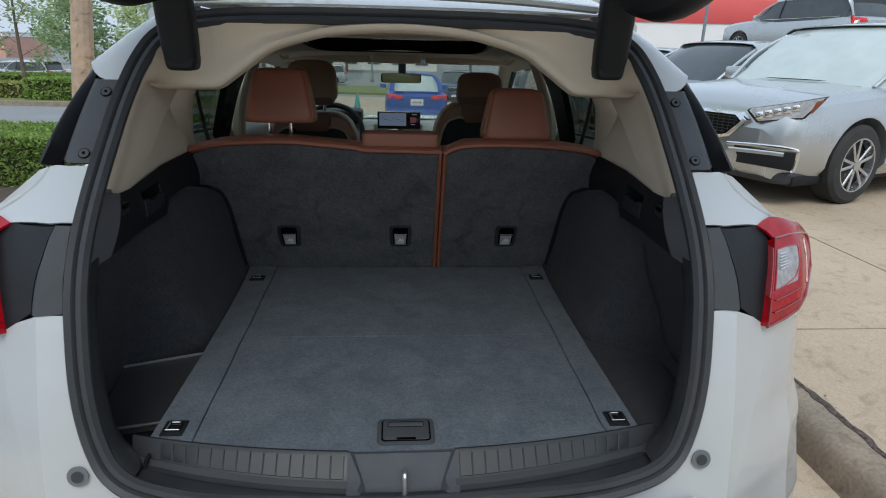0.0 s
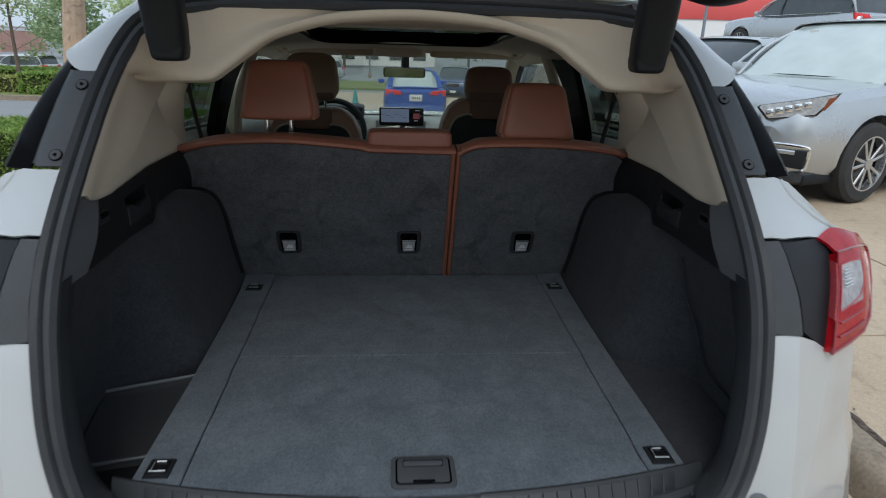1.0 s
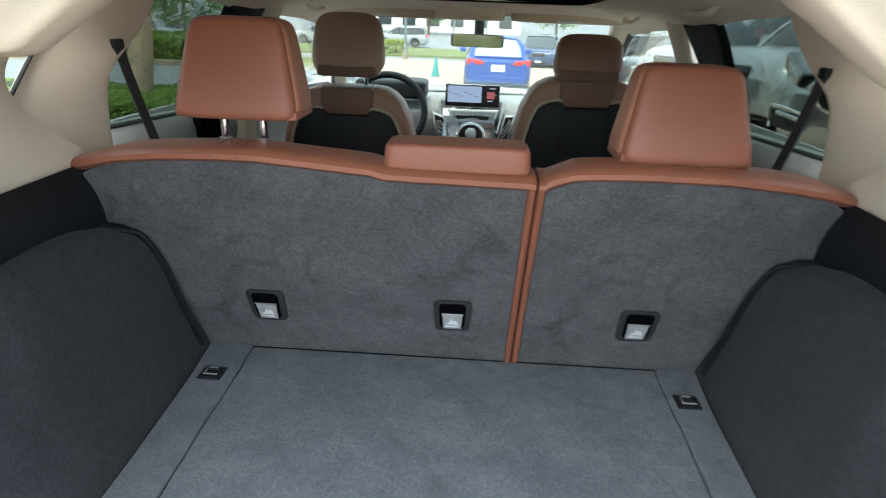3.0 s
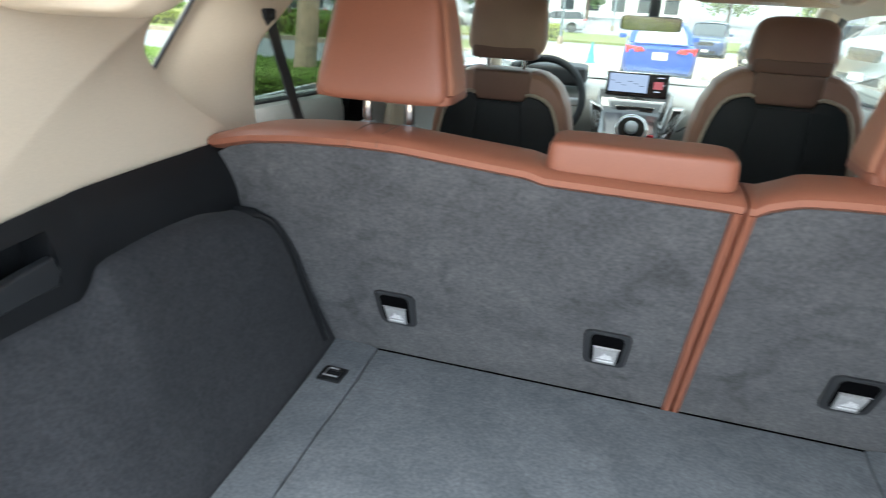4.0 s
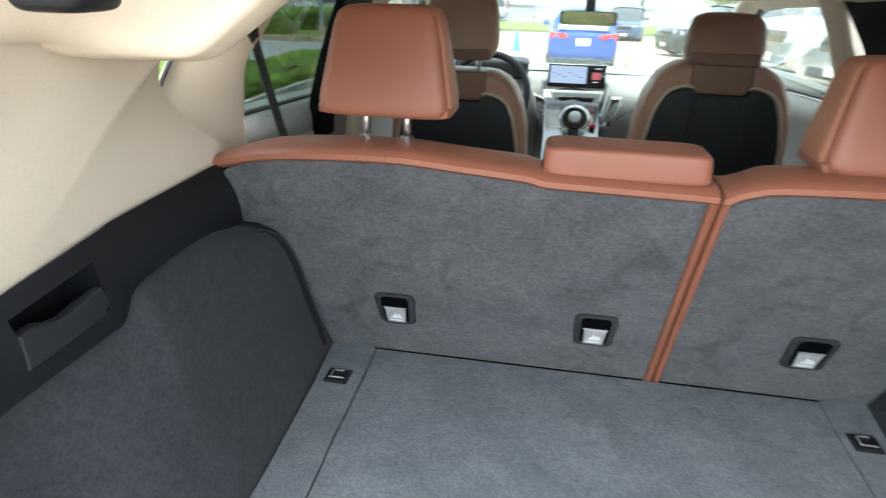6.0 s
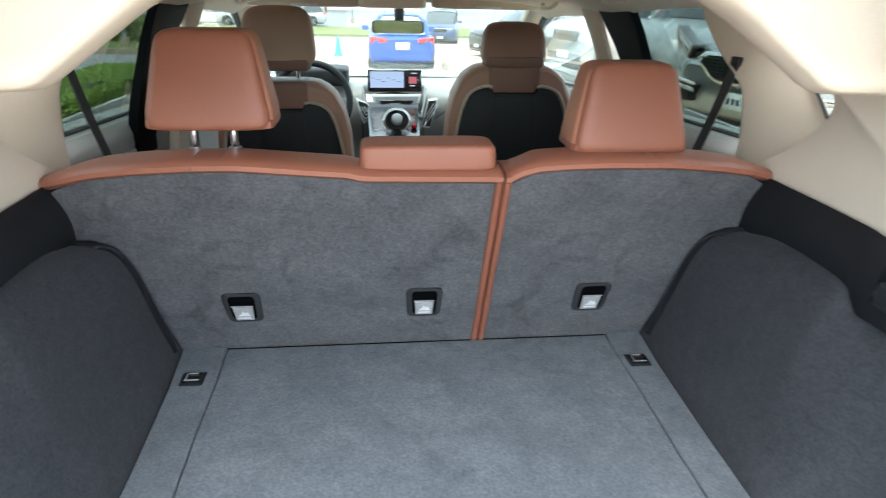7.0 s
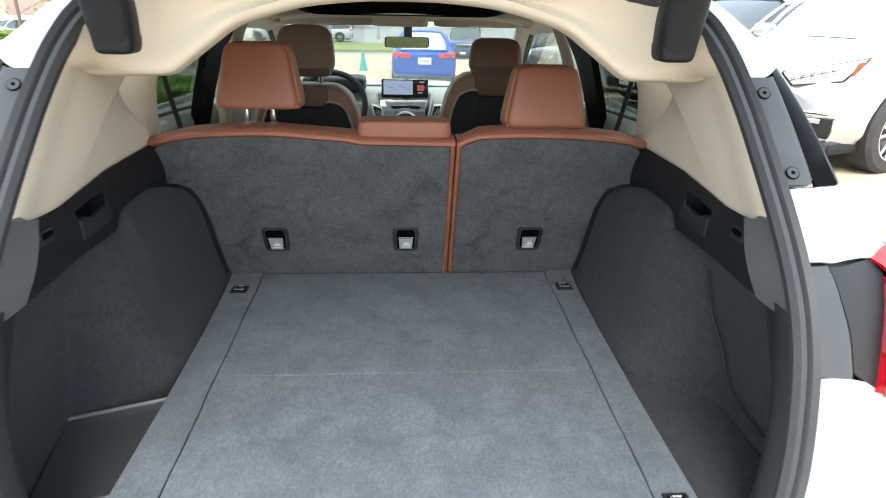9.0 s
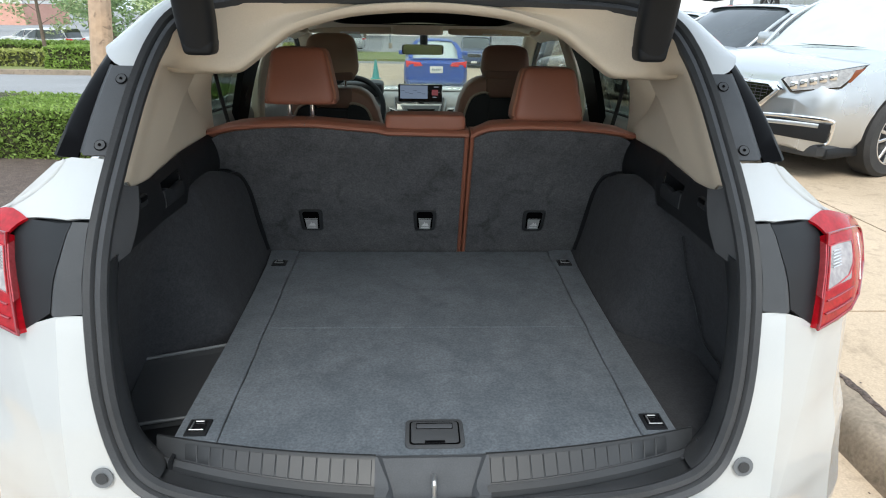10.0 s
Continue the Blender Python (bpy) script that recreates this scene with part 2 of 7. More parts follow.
MULCH = material("mulch", (0.075, 0.055, 0.045), 0.95, 0, (0.12, 0.09, 0.075), 14, 0.8, 70, 0.5, 1.0, 50, distance=0.02)


def leafy(name, colour, other, scale, glow_through=0.45):
    """Leaves: a soft gloss above, and light that passes through."""
    m = material(name, colour, 0.55, 0, other, scale, 0.8, 25, 0.2, per_object=0.45)
    t = m.node_tree
    b = t.nodes["Principled BSDF"]
    tr, mix = t.nodes.new("ShaderNodeBsdfTranslucent"), t.nodes.new("ShaderNodeMixShader")
    t.links.new(b.inputs["Base Color"].links[0].from_socket, tr.inputs["Color"])
    mix.inputs["Fac"].default_value = glow_through
    t.links.new(b.outputs[0], mix.inputs[1])
    t.links.new(tr.outputs[0], mix.inputs[2])
    t.links.new(mix.outputs[0], t.nodes["Material Output"].inputs["Surface"])
    return m


LEAF = leafy("hedge_leaf", (0.25, 0.38, 0.08), (0.36, 0.48, 0.12), 3)
LEAF_DARK = leafy("tree_leaf", (0.22, 0.32, 0.14), (0.30, 0.40, 0.18), 0.8)
LEAF_PALE = leafy("pale_leaf", (0.46, 0.54, 0.28), (0.56, 0.62, 0.34), 0.8)
LEAF_YELLOW = leafy("yellow_leaf", (0.42, 0.44, 0.14), (0.32, 0.38, 0.10), 1.5)
TWIG = material("hedge_twig", (0.06, 0.06, 0.025), 0.9, 0, (0.03, 0.04, 0.015), 6, 0.8, 40, 0.4, 1.0, 25, distance=0.03)
BARK = material("peeled_bark", (0.50, 0.35, 0.235), 0.8, 0, (0.40, 0.30, 0.22), 3.0, 0.9, 14, 0.12, 0.5, 14, distance=0.01, smudge=0.45, detail=5.0)
BARK_DARK = material("bark", (0.16, 0.12, 0.09), 0.9, 0, None, 6, 0.8, 40, 0.3, 0.8, 30, distance=0.01)
BRICK = material("red_brick", (0.60, 0.34, 0.27), 0.85, 0, (0.54, 0.30, 0.23), 0.8, 0.7, 14, 0.15)
WALL = material("pale_wall", (0.80, 0.78, 0.75), 0.8, 0, (0.74, 0.72, 0.69), 0.5, 0.7, 15, 0.06)
RED_PANEL = material("red_panel", (0.66, 0.10, 0.09), 0.45, 0, (0.60, 0.085, 0.08), 0.6, 0.5, 30, 0.05)
POLE = material("pole_paint", (0.22, 0.26, 0.28), 0.5, 0.3)
TEAL = material("teal_plastic", (0.05, 0.28, 0.27), 0.5, 0, None, 10, 0.4)
PLATE = material("licence_plate", (0.70, 0.70, 0.68), 0.5)
SCREEN_MAP = glow("screen_map", (0.50, 0.62, 0.86), 0.16)
SCREEN_RED = glow("screen_red", (0.75, 0.12, 0.15), 0.12)
SCREEN_LINE = glow("screen_line", (0.75, 0.8, 0.9), 0.16)
SCREEN_DARK = glow("screen_dark", (0.03, 0.05, 0.12), 0.2)

# ---- building tools ----
BASE = {}


def thing(name, loc, label, category, group="", kind=""):
    """An Empty at the base of a thing; its parts are given in world metres."""
    ob = new(name)
    ob.empty_display_size = 0.1
    ob.location = loc
    BASE[ob] = Vector(loc)
    return tagged(ob, label, category, group, kind)


def finish(bm, angle=29.0, flat=False):
    me = bpy.data.meshes.new("mesh")
    bmesh.ops.recalc_face_normals(bm, faces=bm.faces[:])
    bm.to_mesh(me)
    bm.free()
    if not flat:
        me.polygons.foreach_set("use_smooth", [True] * len(me.polygons))
        me.set_sharp_from_angle(angle=radians(angle))
    return me


def part(name, bm, mat, parent=None, label="", angle=29.0, flat=False):
    """One mesh object under a thing or a part."""
    base = BASE.get(parent, Vector((0, 0, 0)))
    bm.transform(Matrix.Translation(-base))
    me = finish(bm, angle, flat)
    me.materials.append(mat)
    ob = new(name, me)
    if parent is not None:
        ob.parent = parent
        BASE[ob] = base
    return tagged(ob, label)


def setting(name, bm, mat, label, category, flat=False, angle=29.0):
    ob = part(name, bm, mat, None, "", angle, flat)
    return tagged(ob, label, category, "", "structure")


def catmull(p, k):
    """Points through p, k steps to a span."""
    p = np.asarray(p, float)
    if k <= 1 or len(p) < 3:
        if k <= 1:
            return p
        return np.array([p[i] + (p[i + 1] - p[i]) * j / k for i in range(len(p) - 1) for j in range(k)] + [p[-1]])
    q = np.concatenate([[2 * p[0] - p[1]], p, [2 * p[-1] - p[-2]]])
    out = []
    for i in range(1, len(q) - 2):
        a, b, c, d = q[i - 1], q[i], q[i + 1], q[i + 2]
        for j in range(k):
            t = j / k
            out.append(0.5 * (2 * b + (c - a) * t + (2 * a - 5 * b + 4 * c - d) * t * t + (3 * b - a - 3 * c + d) * t ** 3))
    return np.array(out + [p[-1]])


def side(rows, s):
    """Rows of points with x turned to the side s."""
    r = np.array(rows, float)
    r[..., 0] *= s
    return r


def sheet(rows, ku=1, kv=1, thick=0.0, hole=None, gap=None):
    """A surface through rows of points, smoothed both ways; hole(centre) or gap (rows, columns) cuts cells out; thick gives it a back."""
    r = np.array([catmull(row, ku) for row in rows])
    r = np.stack([catmull(r[:, i], kv) for i in range(r.shape[1])], 1)
    bm = bmesh.new()
    vs = [[bm.verts.new(p) for p in row] for row in r]
    for i in range(len(vs) - 1):
        for j in range(len(vs[0]) - 1):
            quad = (vs[i][j], vs[i][j + 1], vs[i + 1][j + 1], vs[i + 1][j])
            if gap and gap[0] <= i < gap[1] and gap[2] <= j < gap[3]:
                continue
            if hole and hole(sum((v.co for v in quad), Vector()) / 4):
                continue
            bm.faces.new(quad)
    bmesh.ops.remove_doubles(bm, verts=bm.verts[:], dist=1e-6)
    lone = [v for v in bm.verts if not v.link_faces]
    bmesh.ops.delete(bm, geom=lone, context="VERTS")
    if thick:
        bmesh.ops.recalc_face_normals(bm, faces=bm.faces[:])
        bmesh.ops.solidify(bm, geom=bm.faces[:], thickness=thick)
    return bm


def box(bm, c, size, bevel=0.0, seg=2, m=None):
    got = bmesh.ops.create_cube(bm, size=1.0, matrix=(m or Matrix()) @ Matrix.Translation(c) @ Matrix.Diagonal((*size, 1)))
    if bevel:
        edges = {e for v in got["verts"] for e in v.link_edges}
        bmesh.ops.bevel(bm, geom=list(edges), offset=bevel, segments=seg, affect="EDGES", profile=0.5)
    return bm


def boxed(c, size, bevel=0.0, seg=2, m=None):
    return box(bmesh.new(), c, size, bevel, seg, m)


def cylinder(bm, c, r, h, axis="z", n=24, r2=None, bevel=0.0):
    turn = {"z": Matrix(), "x": Matrix.Rotation(radians(90), 4, "Y"), "y": Matrix.Rotation(radians(90), 4, "X")}[axis]
    got = bmesh.ops.create_cone(bm, cap_ends=True, segments=n, radius1=r, radius2=r if r2 is None else r2, depth=h, matrix=Matrix.Translation(c) @ turn)
    if bevel:
        caps = [f for f in {f for v in got["verts"] for f in v.link_faces} if len(f.verts) == n]
        bmesh.ops.bevel(bm, geom=list({e for f in caps for e in f.edges}), offset=bevel, segments=2, affect="EDGES", profile=0.5)
    return bm


def prism(poly, lo, hi, axis="y", bevel=0.0, seg=2):
    """A polygon drawn across the axis and drawn out from lo to hi along it."""
    bm = bmesh.new()
    def at(a, b, d):
        return {"x": (d, a, b), "y": (a, d, b), "z": (a, b, d)}[axis]
    low, high = [bm.verts.new(at(a, b, lo)) for a, b in poly], [bm.verts.new(at(a, b, hi)) for a, b in poly]
    bm.faces.new(low)
    bm.faces.new(high[::-1])
    for i in range(len(poly)):
        j = (i + 1) % len(poly)
        bm.faces.new((low[i], low[j], high[j], high[i]))
    bmesh.ops.recalc_face_normals(bm, faces=bm.faces[:])
    if bevel:
        edges = [e for e in bm.edges if len({round(v.co["xyz".index(axis)], 5) for v in e.verts}) == 1]
        bmesh.ops.bevel(bm, geom=edges, offset=bevel, segments=seg, affect="EDGES", profile=0.5)
    return bm


def sweep(profile, path, closed=False, up=(0, 0, 1), caps=True):
    """A profile (side, up) carried along a path."""
    p = np.asarray(path, float)
    n = len(p)
    bm = bmesh.new()
    rings = []
    for i in range(n):
        a, b = (p[(i - 1) % n], p[(i + 1) % n]) if closed else (p[max(i - 1, 0)], p[min(i + 1, n - 1)])
        t = Vector(b - a).normalized()
        u = Vector(up) if not callable(up) else up(p[i])
        sd = t.cross(u).normalized()
        w = sd.cross(t).normalized()
        rings.append([bm.verts.new(Vector(p[i]) + sd * x + w * y) for x, y in profile])
    m = len(profile)
    for i in range(n if closed else n - 1):
        for j in range(m):
            a, b = rings[i], rings[(i + 1) % n]
            bm.faces.new((a[j], a[(j + 1) % m], b[(j + 1) % m], b[j]))
    if caps and not closed:
        bm.faces.new(rings[0][::-1])
        bm.faces.new(rings[-1])
    return bm


def oval(a, b, n=10, power=1.0):
    out = []
    for i in range(n):
        t = 2 * math.pi * (i + 0.5) / n
        c, s = math.cos(t), math.sin(t)
        out.append((a * math.copysign(abs(c) ** power, c), b * math.copysign(abs(s) ** power, s)))
    return out


def cushion(c, size, power=0.35, taper=(0.0, 0.0), n=20, lean=0.0, norm=8.0):
    """A stuffed rounded block; taper: how much narrower its top is across x and y."""
    bm = bmesh.new()
    bmesh.ops.create_uvsphere(bm, u_segments=2 * n, v_segments=n, radius=1.0)
    for v in bm.verts:
        q = [math.copysign(abs(a) ** power, a) for a in v.co]
        q = [a / max(1e-6, (abs(q[0]) ** norm + abs(q[1]) ** norm + abs(q[2]) ** norm) ** (1.0 / norm)) * (0.5 + 0.5 * min(1, Vector(q).length)) for a in q]
        k = (q[2] + 1) / 2
        x, y, z = q[0] * size[0] / 2 * (1 - taper[0] * k), q[1] * size[1] / 2 * (1 - taper[1] * k), q[2] * size[2] / 2
        v.co = Vector(c) + Vector((x, y + lean * z, z))
    return bm


def joined(*bms):
    out = bms[0]
    for b in bms[1:]:
        me = bpy.data.meshes.new("tmp")
        b.to_mesh(me)
        b.free()
        out.from_mesh(me)
        bpy.data.meshes.remove(me)
    return out


def carve(bm, cutters):
    """bm less each of the cutters."""
    me = bpy.data.meshes.new("tmp")
    bmesh.ops.recalc_face_normals(bm, faces=bm.faces[:])
    bm.to_mesh(me)
    bm.free()
    ob = new("tmp", me)
    extra = []
    for c in cutters:
        cm = bpy.data.meshes.new("tmp_cut")
        bmesh.ops.recalc_face_normals(c, faces=c.faces[:])
        c.to_mesh(cm)
        c.free()
        co = new("tmp_cut", cm)
        extra.append(co)
        mod = ob.modifiers.new("cut", "BOOLEAN")
        mod.operation, mod.object, mod.solver = "DIFFERENCE", co, "EXACT"
    bpy.context.view_layer.update()
    dg = bpy.context.evaluated_depsgraph_get()
    got = bpy.data.meshes.new_from_object(ob.evaluated_get(dg))
    out = bmesh.new()
    out.from_mesh(got)
    bpy.data.meshes.remove(got)
    for o in [ob] + extra:
        d = o.data
        bpy.data.objects.remove(o)
        bpy.data.meshes.remove(d)
    return out


def wheel(parent, c, s, r=0.37, w=0.235, spokes=10, rim_mat=None):
    """A tyre with its rim on the axle point c; s: the side that faces out."""
    cx, cy, cz = c
    prof = [(-w / 2, r * 0.68), (-w / 2 + 0.005, r * 0.9), (-w / 2 + 0.035, r), (w / 2 - 0.035, r), (w / 2 - 0.005, r * 0.9), (w / 2, r * 0.68)]
    bm = bmesh.new()
    n = 40
    rings = [[bm.verts.new((cx + a, cy + b * math.cos(2 * math.pi * i / n), cz + b * math.sin(2 * math.pi * i / n))) for a, b in prof] for i in range(n)]
    for i in range(n):
        a, b = rings[i], rings[(i + 1) % n]
        for j in range(len(prof)):
            bm.faces.new((a[j], a[(j + 1) % len(prof)], b[(j + 1) % len(prof)], b[j]))
    tyre = part("wheel", bm, TYRE, parent)
    bm = bmesh.new()
    rr = r * 0.68
    lip = [(s * w * 0.5, rr), (s * w * 0.5, rr * 0.95), (s * w * 0.2, rr * 0.9), (s * w * 0.2, rr)]
    rings = [[bm.verts.new((cx + a, cy + b * math.cos(2 * math.pi * i / n), cz + b * math.sin(2 * math.pi * i / n))) for a, b in lip] for i in range(n)]
    for i in range(n):
        a, b = rings[i], rings[(i + 1) % n]
        for j in range(4):
            bm.faces.new((a[j], a[(j + 1) % 4], b[(j + 1) % 4], b[j]))
    for i in range(spokes):
        ang = 2 * math.pi * (i + 0.25 * (i % 2)) / spokes
        m = Matrix.Translation(c) @ Matrix.Rotation(ang, 4, "X")
        box(bm, (s * w * 0.40, 0, rr * 0.5), (0.022, 0.030, rr * 0.95), 0.006, 1, m)
    cylinder(bm, (cx + s * w * 0.42, cy, cz), rr * 0.2, 0.03, "x", 20)
    part("rim", bm, rim_mat or ALLOY, tyre, "machined alloy rim with thin spokes")
    part("brake_disc", cylinder(bmesh.new(), (cx + s * w * 0.08, cy, cz), rr * 0.92, 0.02, "x", 28), DARK_METAL, tyre)
    return tyre

# ---- ground and setting ----
def fall(y):
    """The lane falls gently away ahead."""
    return -0.0435 * max(0.0, min(y, 43.0) - 3.0)


def slab(x0, x1, ys, z=0.0, deep=0.25, late=0.0):
    """A piece of ground that follows the fall of the lane."""
    bm = bmesh.new()
    cols = [[bm.verts.new((x, y, z + fall(y - late) - d)) for y in ys for x in (x0, x1)] for d in (0, deep)]
    top, low = cols
    n = len(ys)
    for i in range(n - 1):
        bm.faces.new((top[2 * i], top[2 * i + 1], top[2 * i + 3], top[2 * i + 2]))
        bm.faces.new((low[2 * i + 2], low[2 * i + 3], low[2 * i + 1], low[2 * i]))
        bm.faces.new((top[2 * i + 2], low[2 * i + 2], low[2 * i], top[2 * i]))
        bm.faces.new((top[2 * i + 1], low[2 * i + 1], low[2 * i + 3], top[2 * i + 3]))
    bm.faces.new((top[0], low[0], low[1], top[1]))
    bm.faces.new((top[-1], low[-1], low[-2], top[-2]))
    return bm


bm = bmesh.new()
span = [-400, -60, -20, -6, 3, 12, 30, 43, 60, 110, 400]
xs = [-400, -120, -40, -12, 0, 12, 40, 120, 400]
vv = [[bm.verts.new((x, y, fall(y) - 0.03)) for x in xs] for y in span]
for i in range(len(span) - 1):
    for j in range(len(xs) - 1):
        bm.faces.new((vv[i][j], vv[i][j + 1], vv[i + 1][j + 1], vv[i + 1][j]))
setting("ground", bm, ASPHALT, "grey asphalt ground that falls gently away", "ground", flat=True)

# the lane that the car stands in, cast in concrete bays
lane = setting("pavement", slab(-2.4, 1.53, [-9, 3, 16], -0.012, 0.2), CONCRETE, "tan concrete lane beside the kerb, with cast joints", "pavement", flat=True)
for y0, y1 in ((-9, -4.2), (-4.19, 0.3), (0.31, 4.9), (4.91, 9.6), (9.61, 14.3), (14.31, 19.0), (19.01, 24.0)):
    part("concrete_bay", slab(-2.4, -0.7, [y0, min(max(3, y0 + 0.1), y1 - 0.1), y1], 0.0, 0.1), CONCRETE, lane, flat=True)
    part("concrete_bay", slab(-0.69, 1.53, [y0, min(max(3, y0 + 0.1), y1 - 0.1), y1], 0.0, 0.1), CONCRETE, lane, flat=True)
part("concrete_bay", slab(-9, 14, [24.02, 30, 40], 0.0, 0.1), CONCRETE, lane, flat=True)
part("concrete_bay", slab(1.48, 14, [16.5, 20, 24.0], 0.0, 0.1), CONCRETE, lane, flat=True)

# the raised stand beside it
stand = setting("pavement_raised", slab(1.655, 16, [-9, 7, 16.4], 0.12, 0.7, 4.0), CONCRETE, "raised tan concrete parking stand with dark joints", "pavement", flat=True)
for x0, x1 in ((1.672, 3.12), (3.135, 6.6), (6.615, 10.1), (10.115, 16)):
    for y0, y1 in ((-9, -4.5), (-4.485, -0.9), (-0.885, 2.6), (2.615, 6.1), (6.115, 9.6), (9.615, 13), (13.015, 16.4)):
        part("concrete_bay", slab(x0, x1, [y0, min(max(7, y0 + 0.1), y1 - 0.1), y1], 0.14, 0.06, 4.0), CONCRETE, stand, flat=True)
setting("pavement_terrace", slab(9.6, 24, [16.6, 18, 24], 2.03, 2.6), CONCRETE, "raised concrete terrace behind the parked row", "pavement", flat=True)
kerb = setting("kerb", slab(1.54, 1.64, [-9, 7, 16.4], 0.09, 0.6, 4.0), KERB, "worn concrete kerb with dirt in its joint", "kerb", flat=True)
dirt = random.Random(11)
rows = []
for y in np.linspace(-2.5, 9.0, 260):
    z = 0.1425 + fall(y - 4.0)
    rows.append([(1.662 - 0.006 - 0.014 * dirt.random() ** 2, y, z), (1.662, y, z + 0.004 * dirt.random()), (1.662 + 0.006 + 0.020 * dirt.random() ** 2, y, z)])
part("joint_dirt", sheet(rows, 1, 1, 0.006), MULCH, kerb, "dark dirt and litter in the joint", flat=True)
bm = bmesh.new()
for i in range(240):
    y = dirt.uniform(0.2, 6.0)
    x, z = (1.662 + dirt.gauss(0, 0.014), 0.145) if i % 3 else (1.49 - abs(dirt.gauss(0, 0.05)), 0.004)
    r = dirt.uniform(0.003, 0.010)
    m = Matrix.Translation((x, y, z + fall(y - 4.0))) @ Matrix.Rotation(dirt.uniform(0, 6.3), 4, "Z") @ Matrix.Diagonal((1.0, dirt.uniform(0.4, 0.8), 0.35, 1.0))
    bmesh.ops.create_icosphere(bm, subdivisions=1, radius=r, matrix=m)
part("leaf_litter", bm, MULCH, kerb, "dry brown leaf litter", flat=True)
SECTION = [(1.500, -0.2), (1.508, 0.0), (1.516, 0.06), (1.524, 0.095), (1.538, 0.119), (1.558, 0.133), (1.59, 0.139), (1.655, 0.140), (1.655, -0.2)]
for i in range(9):
    y0 = -9 + i * 2.82
    part("kerb_stone", sheet([[(x, y, z + fall(y - 4.0)) for x, z in SECTION] for y in (y0, min(max(7, y0 + 0.1), y0 + 2.7), y0 + 2.8)], 1, 1, 0.02), KERB, kerb)

# planting beds and the road on the other side
setting("planting_bed", slab(-7.4, -2.55, [2.0, 3, 13.0], 0.06, 0.2), MULCH, "dark mulch planting bed under the hedge", "ground", flat=True)
setting("kerb_bed", slab(-2.55, -2.4, [2.0, 3, 13.0], 0.12, 0.2), KERB, "pale concrete kerb round the planting bed", "kerb", flat=True)
setting("grass_strip", slab(-60, -6.0, [24.0, 27, 34], 0.10, 0.2), GRASS, "dry yellowish grass strip along the road", "grass", flat=True)
setting("kerb_far", slab(-60, -5.8, [23.6, 23.8, 24.0], 0.14, 0.2), KERB, "pale kerb along the far side of the road", "kerb", flat=True)
setting("grass_verge", slab(-60, 40, [44, 46, 52], 0.12, 0.2), GRASS, "yellow-green grass verge across the road", "grass", flat=True)

# ---- the white car whose load space stands open ----
suv = thing("suv", (0, 3.0, 0), "white suv standing beside the kerb with its tailgate open", "car")

# the line of the rear opening, from the middle of the roof down to the sill
RING = [(0, 1.405, 1.487), (0.25, 1.402, 1.484), (0.42, 1.395, 1.472), (0.490, 1.358, 1.440), (0.521, 1.310, 1.390), (0.539, 1.248, 1.320),
        (0.546, 1.175, 1.245), (0.550, 1.100, 1.168), (0.551, 1.040, 1.100), (0.550, 1.000, 1.040), (0.546, 0.967, 0.970), (0.539, 0.935, 0.860),
        (0.519, 0.912, 0.768), (0.482, 0.890, 0.718), (0.41, 0.868, 0.698), (0.28, 0.847, 0.691), (0, 0.834, 0.688)]


def ring_y(z):
    q = sorted((p[2], p[1]) for p in RING)
    return float(np.interp(z, [a for a, _ in q], [b for _, b in q]))


def ring_x(z):
    q = sorted((p[2], p[0]) for p in RING[2:16])
    return float(np.interp(z, [a for a, _ in q], [b for _, b in q]))


half = catmull(RING, 5)
loop = np.concatenate([half, [(-x, y, z) for x, y, z in half[-2:0:-1]]])


def outward(p):
    return (Vector((0, -1.0, 0.55))).normalized()


part("seal", sweep([(-0.017, -0.012), (0.017, -0.012), (0.019, 0.0), (0.013, 0.009), (0.004, 0.007), (0.0, 0.001), (-0.004, 0.008), (-0.013, 0.012), (-0.019, 0.002)],
                          loop, True, outward), RUBBER, suv, "black rubber door seal with a double lip")

# ---- outer skin round the opening: columns run out from the seal to the flank
COL = [(0.020, 0.0), (0.062, 0.004), (0.148, 0.056), (0.255, 0.116), (0.340, 0.215), (0.380, 0.42)]


def skin(c, z, s, proud=0.0):
    i = min(int(c), len(COL) - 2)
    f = c - i
    dx = COL[i][0] + (COL[i + 1][0] - COL[i][0]) * f
    dy = COL[i][1] + (COL[i + 1][1] - COL[i][1]) * f
    x0 = 0.550 if z < 1.2 else ring_x(z)
    if c < 1.0:
        x0 = ring_x(max(z, 0.693)) * (1 - c) + x0 * c
    y0 = ring_y(z) if z > 0.80 else ring_y(0.80) - 0.17 * (0.80 - max(z, 0.62))
    lean = -0.12 * max(0.0, z - 1.10) * c / 2
    fold = max(1.12, 1.25 + 0.95 * (z - 0.62) / 0.33)
    dy += 0.020 * max(0.0, min(c, 3.2) - fold) * min(1.0, max(0.0, (0.962 - z) / 0.05))
    swell = min(1.0, max(0.0, (0.78 - z) / 0.12))
    dx += (0.028 * swell * swell * (3 - 2 * swell) + 0.24 * max(0.0, 0.63 - max(z, 0.48))) * min(1.0, max(0.0, c - 1.3) / 2.2)
    return (s * (x0 + dx + lean), y0 + dy - proud, z)


LAMP_U = (0.0, 0.25, 0.5, 0.7, 0.85, 1.0)
LAMP_LOW = ((1.90, 0.941), (2.45, 0.943), (2.85, 0.950), (3.15, 0.968), (3.50, 0.982), (3.90, 0.995))
LAMP_HIGH = ((2.33, 1.086), (2.65, 1.087), (3.00, 1.084), (3.30, 1.079), (3.65, 1.070), (3.95, 1.058))


